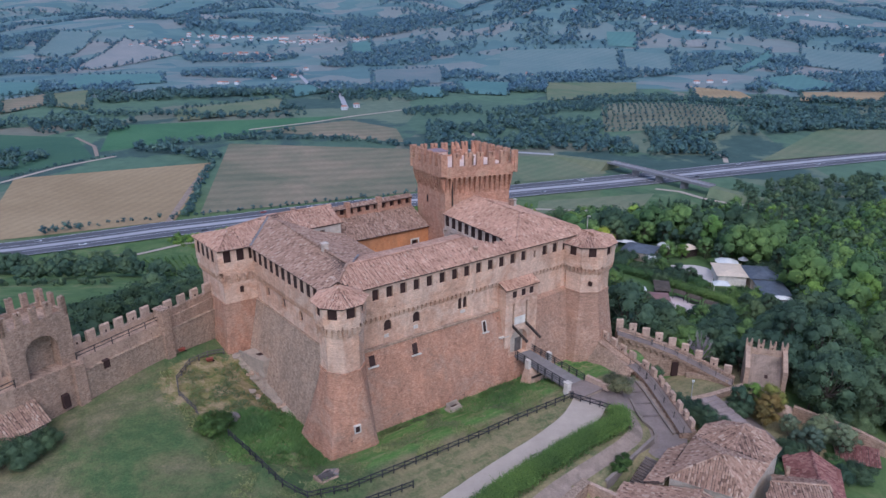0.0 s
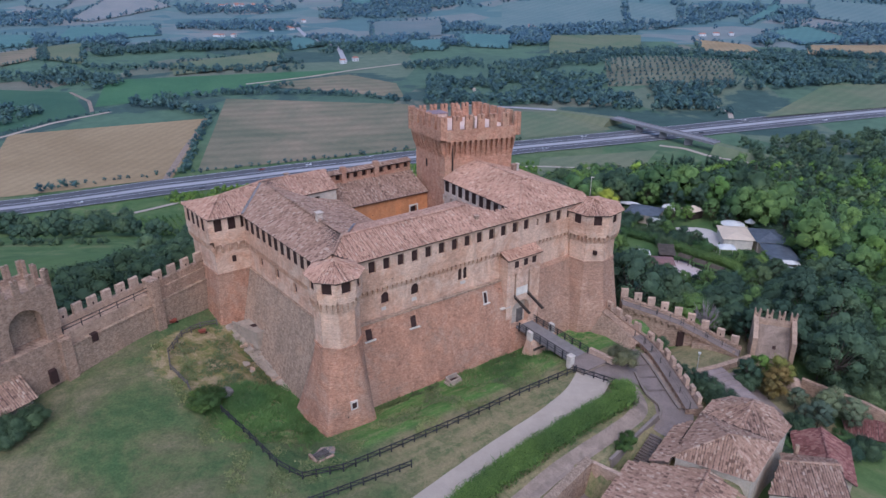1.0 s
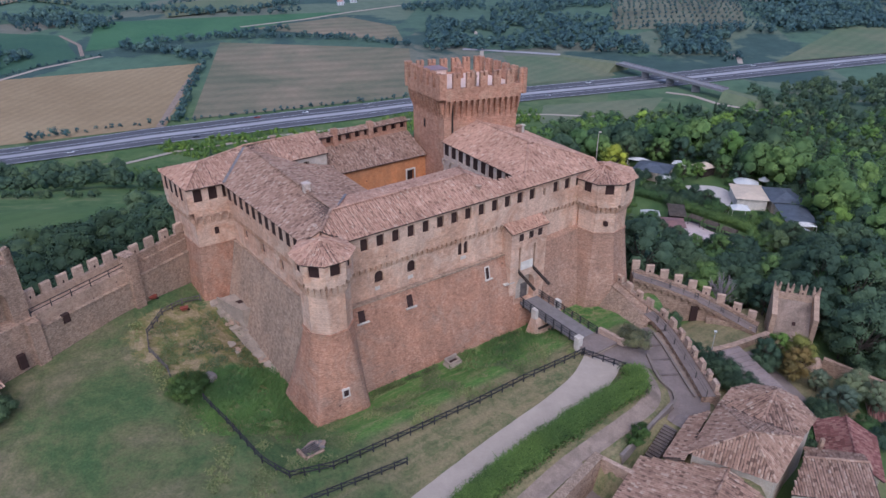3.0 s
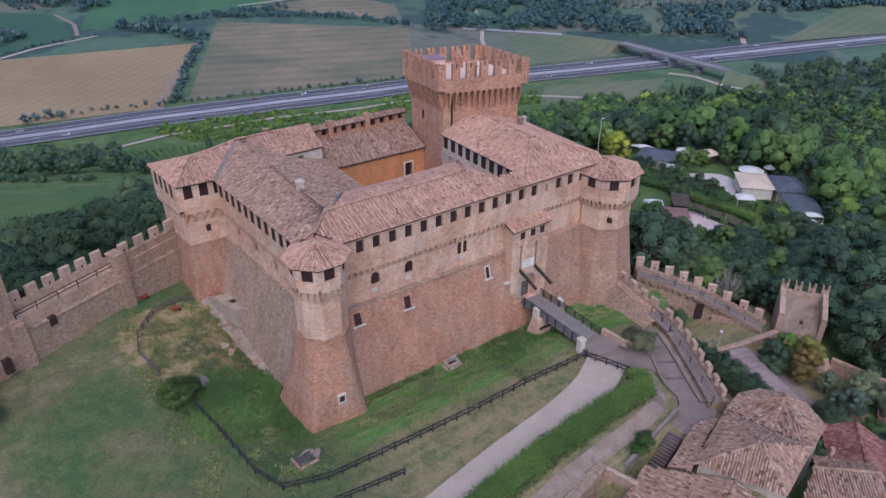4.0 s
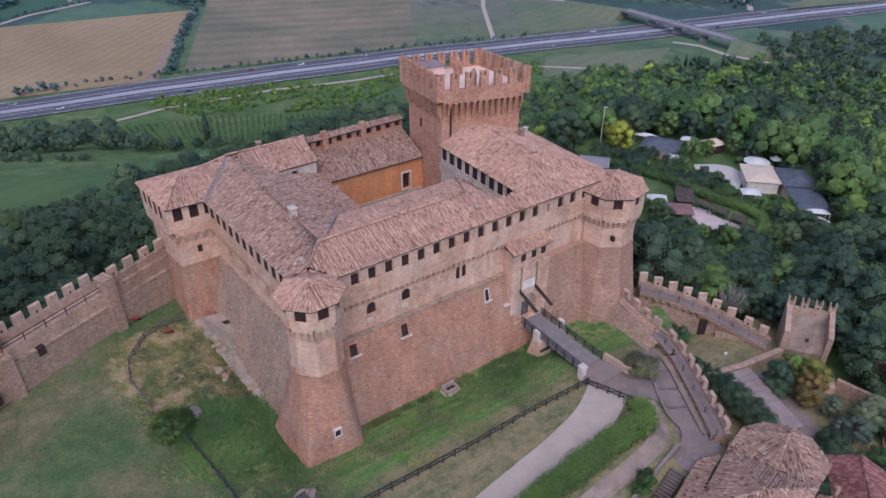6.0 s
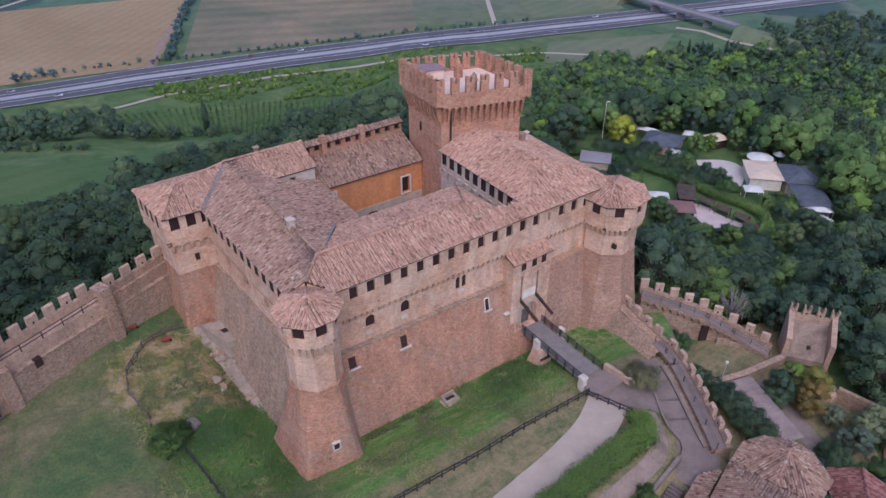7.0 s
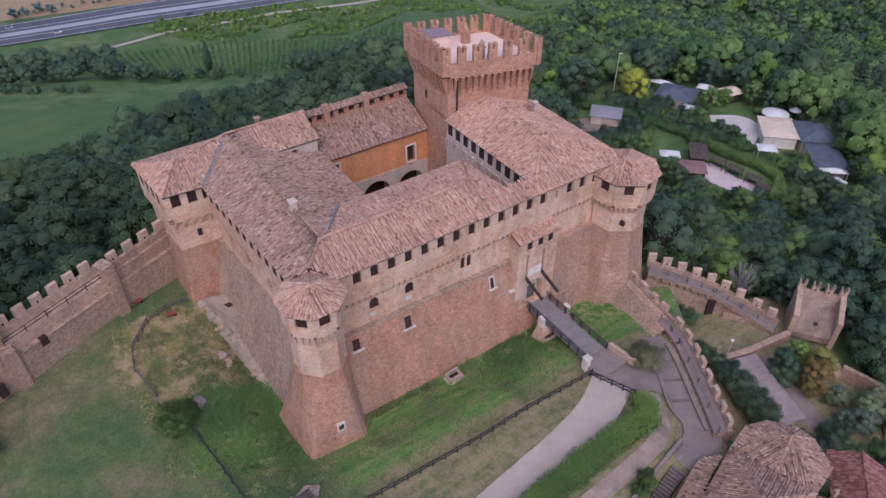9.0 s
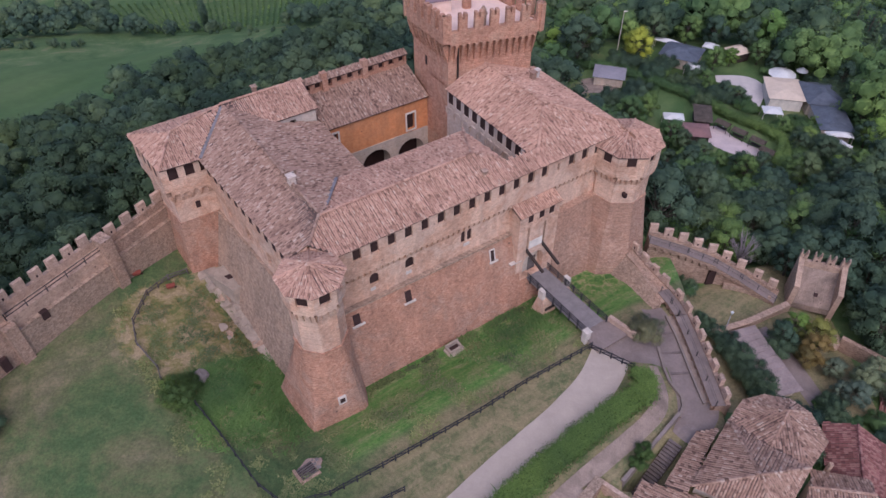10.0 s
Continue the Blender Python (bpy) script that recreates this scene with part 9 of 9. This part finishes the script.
rock(-29.5, 83.7, 0.95, "weathered grey boulder on the grass", 1, M_ROCK, 0.8)
for k, (x, y, r) in enumerate(((-29.4, 92.4, 1.0), (-28.4, 91.6, 0.8), (-26.4, 94.0, 1.1), (-25.4, 93.0, 1.2), (-24.9, 92.2, 0.7), (-27.6, 95.6, 0.6), (-21.9, 90.3, 0.9), (-20.9, 88.6, 1.1), (-20.1, 87.6, 0.7), (-28.2, 91.0, 0.5))):
    rock(x, y, r * 0.9, "flat worn stone lying in the grass", k + 3, M_CURTAIN_PALE if k % 3 else M_SLAB, 0.14)
# broken stone terrace along the flank wall
ribbon("rubble_terrace", [(-33.4, 101.6, 2.2), (-29.0, 97.2, 3.0), (-25.2, 92.8, 2.8), (-22.4, 89.6, 1.6)], M_SLAB, "rubble terrace along the foot of the flank wall", "pavement", 0.22)
SR = random.Random(8)
for k in range(17):
    t = k / 16
    for row in range(2):
        x, y = -32.6 + 11.0 * t - row * 1.1 + SR.uniform(-0.15, 0.15), 101.4 - 11.2 * t - row * 1.0 + SR.uniform(-0.15, 0.15)
        if row and SR.random() < 0.35:
            continue
        sl_ = Shell()
        w, d, h = SR.uniform(0.6, 1.0), SR.uniform(0.55, 0.8), SR.uniform(0.2, 0.42) - 0.1 * row
        lo = [(w * SR.uniform(0.8, 1.1) * a, d * SR.uniform(0.8, 1.1) * b, -0.7) for a, b in ((-1, -1), (1, -1), (1, 1), (-1, 1))]
        ring_solid(sl_, lo, [(px * 0.94, py * 0.94, h) for px, py, _ in lo])
        ob = new("stone_slab", sl_.mesh("stone_slab", [M_CURTAIN_PALE if SR.random() < 0.35 else M_SLAB]))
        ob.matrix_basis = pose(x, y, ground_z(x, y), SR.uniform(-4, 4), SR.uniform(-4, 4), -46 + SR.uniform(-12, 12))
        tagged(ob, "worn stone slab along the foot of the wall", "stone", "stone slabs")
# stone trough by the front wall
tr = empty("stone_trough", CASTLE @ pose(8.4, -4.6, -1.3, 0, 0, 3), label="hollow grey stone trough at the foot of the wall", category="stone")
s = Shell()
s.block(-1.25, 1.25, -1.0, 0.7, -0.4, 0.2)
part("base", s.mesh("base", [M_SLAB]), tr, "worn stone step")
for name_, x0, x1, y0, y1, z1 in (("front_slab", -1.0, 1.0, -0.55, -0.33, 0.62), ("back_slab", -1.0, 1.0, 0.4, 0.65, 0.95), ("end_slab", -1.0, -0.75, -0.33, 0.4, 0.7), ("end_slab", 0.75, 1.0, -0.33, 0.4, 0.7)):
    s = Shell()
    s.block(x0, x1, y0, y1, 0.2, z1)
    part(name_, s.mesh(name_, [M_SLAB]), tr)
# near-black slab paints the shade inside the trough
s = Shell()
s.block(-0.75, 0.75, -0.33, 0.4, 0.2, 0.32)
part("silt", s.mesh("silt", [M_DARK]), tr, "dark shade painted in the hollow")
# a pit closed with a timber grate, in bare stony ground near the fence
sp = empty("grated_pit", pose(-14.5, 71.5, ground_z(-14.5, 71.5), 0, 0, 40), label="shallow pit closed with a timber grate in stony ground", category="pit")
SR = random.Random(4)
ell = lambda q, z: [((1.0 + 0.18 * math.sin(3 * t + 1) + 0.08 * math.sin(7 * t)) * 1.6 * q * math.cos(t) + 0.35, (1.0 + 0.15 * math.sin(2 * t) + 0.08 * math.cos(5 * t)) * 1.2 * q * math.sin(t) + 0.2, z) for t in [2 * math.pi * k / 20 for k in range(20)]]
s_ = Shell()
ring_solid(s_, ell(1.0, -0.3), ell(0.92, 0.13), 0, False)
s_.face(ell(0.92, 0.13))
part("stony_ground", s_.mesh("stony_ground", [plain("stony_earth", (0.27, 0.19, 0.15), 0.95, 0.35, 2.5)]), sp)
# ground isn't cut here; a near-black slab paints the pit's shade
s_ = Shell()
s_.block(-1.0, 0.95, -0.85, 0.8, -0.2, 0.16)
part("pit_floor", s_.mesh("pit_floor", [M_DARK]), sp)
s_ = Shell()
for x0, x1, y0, y1 in ((-1.3, -1.0, -1.1, 1.0), (-1.3, 1.1, -1.15, -0.85)):
    s_.block(x0, x1, y0, y1, -0.3, 0.45)
part("kerb", s_.mesh("kerb", [M_CURTAIN]), sp, "worn brick kerb")
for k in range(6):
    s_ = Shell()
    y = -0.72 + 0.28 * k
    s_.box((-0.95, y, 0.18), (1.9, SR.uniform(-0.06, 0.06), 0.12), (0, 0.13, 0), (0, 0, 0.1))
    part("grate_bar", s_.mesh("grate_bar", [M_OLDWOOD]), sp, "weathered timber bar")
for k in range(9):
    s_ = Shell()
    w, x, y = SR.uniform(0.1, 0.24), SR.uniform(1.1, 1.7), SR.uniform(-0.7, 1.0)
    ring_solid(s_, [(x - w, y - w, 0.05), (x + w, y - w * 0.7, 0.05), (x + w * 0.8, y + w, 0.05), (x - w * 0.8, y + w * 0.9, 0.05)], [(x - w * 0.7, y - w * 0.6, 0.13 + w * 0.5), (x + w * 0.6, y - w * 0.5, 0.13 + w * 0.5), (x + w * 0.5, y + w * 0.6, 0.13 + w * 0.4), (x - w * 0.6, y + w * 0.5, 0.13 + w * 0.4)])
    part("stone", s_.mesh("stone", [M_ROCK]), sp)
# walled platform in the angle of tower and flank wall
pf_ = empty("stone_platform", pose(-33.0, 100.2, 0.5), label="low walled stone platform with a drain hatch", category="platform")
fx, fy = Vector((4.65, -3.46, 0)), Vector((0.819, 0.5736, 0)) * 2.7
s_ = Shell()
s_.box((0, 0, 0), fx, fy, (0, 0, 2.75))
part("base", s_.mesh("base", [M_SLAB]), pf_)
s_ = Shell()
s_.box(fx * 0.02 + fy * 0.03 + Vector((0, 0, 2.75)), fx * 0.96, fy * 0.9, (0, 0, 0.08))
part("paving", s_.mesh("paving", [M_SLAB]), pf_, "worn stone paving")
for o_, d1, d2 in ((Vector((-0.1, -0.07, 2.75)), fx * 1.03, fy * 0.1), (fx * 0.97 + Vector((0, 0, 2.75)), fx * 0.06, fy * 0.95)):
    s_ = Shell()
    s_.box(o_, d1, d2, (0, 0, 0.32))
    part("kerb", s_.mesh("kerb", [M_SLAB]), pf_)
s_ = Shell()
s_.box(fx * 0.42 + fy * 0.4 + Vector((0, 0, 2.83)), fx * 0.16, fy * 0.3, (0, 0, 0.06))
part("hatch", s_.mesh("hatch", [M_DARK]), pf_, "dark square drain hatch")


# ---------- rank grass and weeds ----------
def tufts(name, places, h0, h1, mat, label, lift=0.0, wide=1.0):
    rng = np.random.default_rng(len(places))
    P = np.array([(x, y, ground_z(x, y) + lift) for x, y in places])
    n, m = len(P), 5
    a = rng.uniform(0, 2 * math.pi, (n, m, 1))
    root = P[:, None, :] + np.concatenate([rng.normal(size=(n, m, 2)) * 0.2, np.zeros((n, m, 1))], axis=2)
    # blades bend over to the side, broad faces upwards
    fwd = np.concatenate([np.cos(a), np.sin(a), a * 0], axis=2)
    side = np.concatenate([np.sin(a), -np.cos(a), a * 0], axis=2) * rng.uniform(0.06, 0.13, (n, m, 1)) * wide
    hh = rng.uniform(h0, h1, (n, m, 1))
    tip = root + fwd * hh * 1.5 + np.array([0, 0, 1.0]) * hh
    V = np.stack([root + side * -1 + np.array([0, 0, 0.03]), root + side + np.array([0, 0, 0.03]), tip], axis=2).reshape(-1, 3)
    flip = np.cross(V[1::3] - V[0::3], V[2::3] - V[0::3])[:, 2] < 0
    V[0::3][flip], V[1::3][flip] = V[1::3][flip].copy(), V[0::3][flip].copy()
    N = np.repeat((np.array([0, 0, 1.0]) + rng.normal(size=(n, m, 3)) * 0.25).reshape(-1, 3), 3, axis=0)
    me = np_mesh(name, V, np.arange(len(V)).reshape(-1, 3), mat, N / np.linalg.norm(N, axis=1)[:, None])
    return tagged(new(name, me), label, "grass", kind="stuff")


GT = random.Random(12)
rank, straw, weeds = [], [], []
while len(rank) < 3200:
    a_, b_ = GT.uniform(-25, 24), GT.uniform(-13, 14)
    lush_ = 1 - smooth01(4, 11, math.hypot(a_ + 16.5, b_ - 3.5)) if a_ < -12.6 else 0.7 * smooth01(5, 22, a_) * smooth01(-12.5, -5.5, b_) * (1 if b_ < -3.5 else 0)
    p_ = castle_point(a_, b_, 0)
    if not (a_ < -12.6 and b_ > 8.5) and lush_ * (0.55 + noise.noise(Vector((p_.x * 0.5, p_.y * 0.5, 3))) * 1.2) > GT.random():
        rank.append((p_.x, p_.y))
while len(straw) < 3000:
    a_, b_ = GT.uniform(-27, 24), GT.uniform(-15, 22)
    if b_ > -3.8 and a_ > -13.2:
        continue
    p_ = castle_point(a_, b_, 0)
    if noise.noise(Vector((p_.x * 0.35, p_.y * 0.35, 8))) > 0.05:
        straw.append((p_.x, p_.y))
for k in range(420):
    u_ = GT.random() * 0.62
    p_ = castle_point(GT.uniform(-4, 21), -3.75 - abs(GT.gauss(0, 0.3)), 0) if u_ < 0.5 else castle_point(-13.3 - 0.07 * GT.uniform(0, 22) - abs(GT.gauss(0, 0.35)), GT.uniform(3.5, 20), 0)
    if noise.noise(Vector((p_.x * 0.6, p_.y * 0.6, 1))) > -0.15:
        weeds.append((p_.x, p_.y))
tufts("rank_grass", rank, 0.15, 0.5, leaf_mat("rank_blades", (0.07, 0.13, 0.034), (0.125, 0.205, 0.052), (0.22, 0.255, 0.095)), "rank green grass in the ditch")
tufts("dry_grass", straw, 0.1, 0.28, leaf_mat("dry_blades", (0.09, 0.13, 0.045), (0.175, 0.19, 0.075), (0.31, 0.27, 0.14)), "dry mixed grass on the banks")
tufts("weeds", weeds, 0.15, 0.4, leaf_mat("weed_leaves", (0.05, 0.07, 0.025), (0.095, 0.12, 0.042), (0.16, 0.165, 0.07)), "weeds along the foot of the walls")
blades = []
for (x0, y0), (x1, y1) in zip(HEDGE_LINE, HEDGE_LINE[1:]):
    for _ in range(int(math.hypot(x1 - x0, y1 - y0) * 70)):
        t, o = GT.random(), GT.uniform(-1, 1)
        d = Vector((y1 - y0, x0 - x1)).normalized() * o
        blades.append((x0 + (x1 - x0) * t + d.x, y0 + (y1 - y0) * t + d.y))
tufts("hedge_blades", blades, 0.25, 0.6, leaf_mat("arching_blades", (0.05, 0.09, 0.022), (0.105, 0.17, 0.04), (0.21, 0.28, 0.09)), "long arching leaves over the hedge bank", 1.35, 0.6)
# lamp post at the garden wall and a pale outcrop by the town wall
lz = ground_z(40.0, 97.2)
yl = empty("street_lamp", pose(40.0, 97.2, lz), label="slim pale lamp post beside the garden wall", category="lamp")
s = Shell()
ring_solid(s, [(0.07 * math.cos(t), 0.07 * math.sin(t), -0.3) for t in [math.pi * k / 4 for k in range(8)]], [(0.045 * math.cos(t), 0.045 * math.sin(t), 4.2) for t in [math.pi * k / 4 for k in range(8)]])
part("pole", s.mesh("pole", [M_MEDIAN]), yl)
s = Shell()
ring_solid(s, [(0.12 * math.cos(t), 0.12 * math.sin(t), 4.2) for t in [math.pi * k / 4 for k in range(8)]], [(0.24 * math.cos(t), 0.24 * math.sin(t), 4.55) for t in [math.pi * k / 4 for k in range(8)]])
part("lantern", s.mesh("lantern", [M_CANVAS]), yl, "white lantern")
rock(55.8, 97.2, 1.5, "pale rounded outcrop beside the town wall", 9, M_MERLON, 1.0)
# red barrows by the bank fence
for x, y in ((-36.8, 97.2), (-41.6, 98.6)):
    c = empty("wheelbarrow", pose(x, y, ground_z(x, y), 0, 0, 25) @ Matrix.Scale(0.75, 4), label="red wheelbarrow parked by the wall", category="wheelbarrow")
    s = Shell()
    ring_solid(s, [(-0.5, -0.3, 0.35), (0.4, -0.25, 0.35), (0.4, 0.25, 0.35), (-0.5, 0.3, 0.35)], [(-0.8, -0.5, 0.95), (0.7, -0.45, 0.95), (0.7, 0.45, 0.95), (-0.8, 0.5, 0.95)])
    part("tray", s.mesh("tray", [M_RED]), c)
    s = Shell()
    ring_solid(s, [(0.7 + 0.22 * math.cos(t), -0.06, 0.22 + 0.22 * math.sin(t)) for t in [math.pi * k / 4 for k in range(8)]], [(0.7 + 0.22 * math.cos(t), 0.06, 0.22 + 0.22 * math.sin(t)) for t in [math.pi * k / 4 for k in range(8)]])
    part("wheel", s.mesh("wheel", [M_DARK]), c)
    for o in (-0.35, 0.35):
        s = Shell()
        beam(s, (0.6, o * 0.6, 0.35), (-1.3, o, 0.75), 0.05, 0.05)
        part("handle", s.mesh("handle", [M_WOOD]), c)
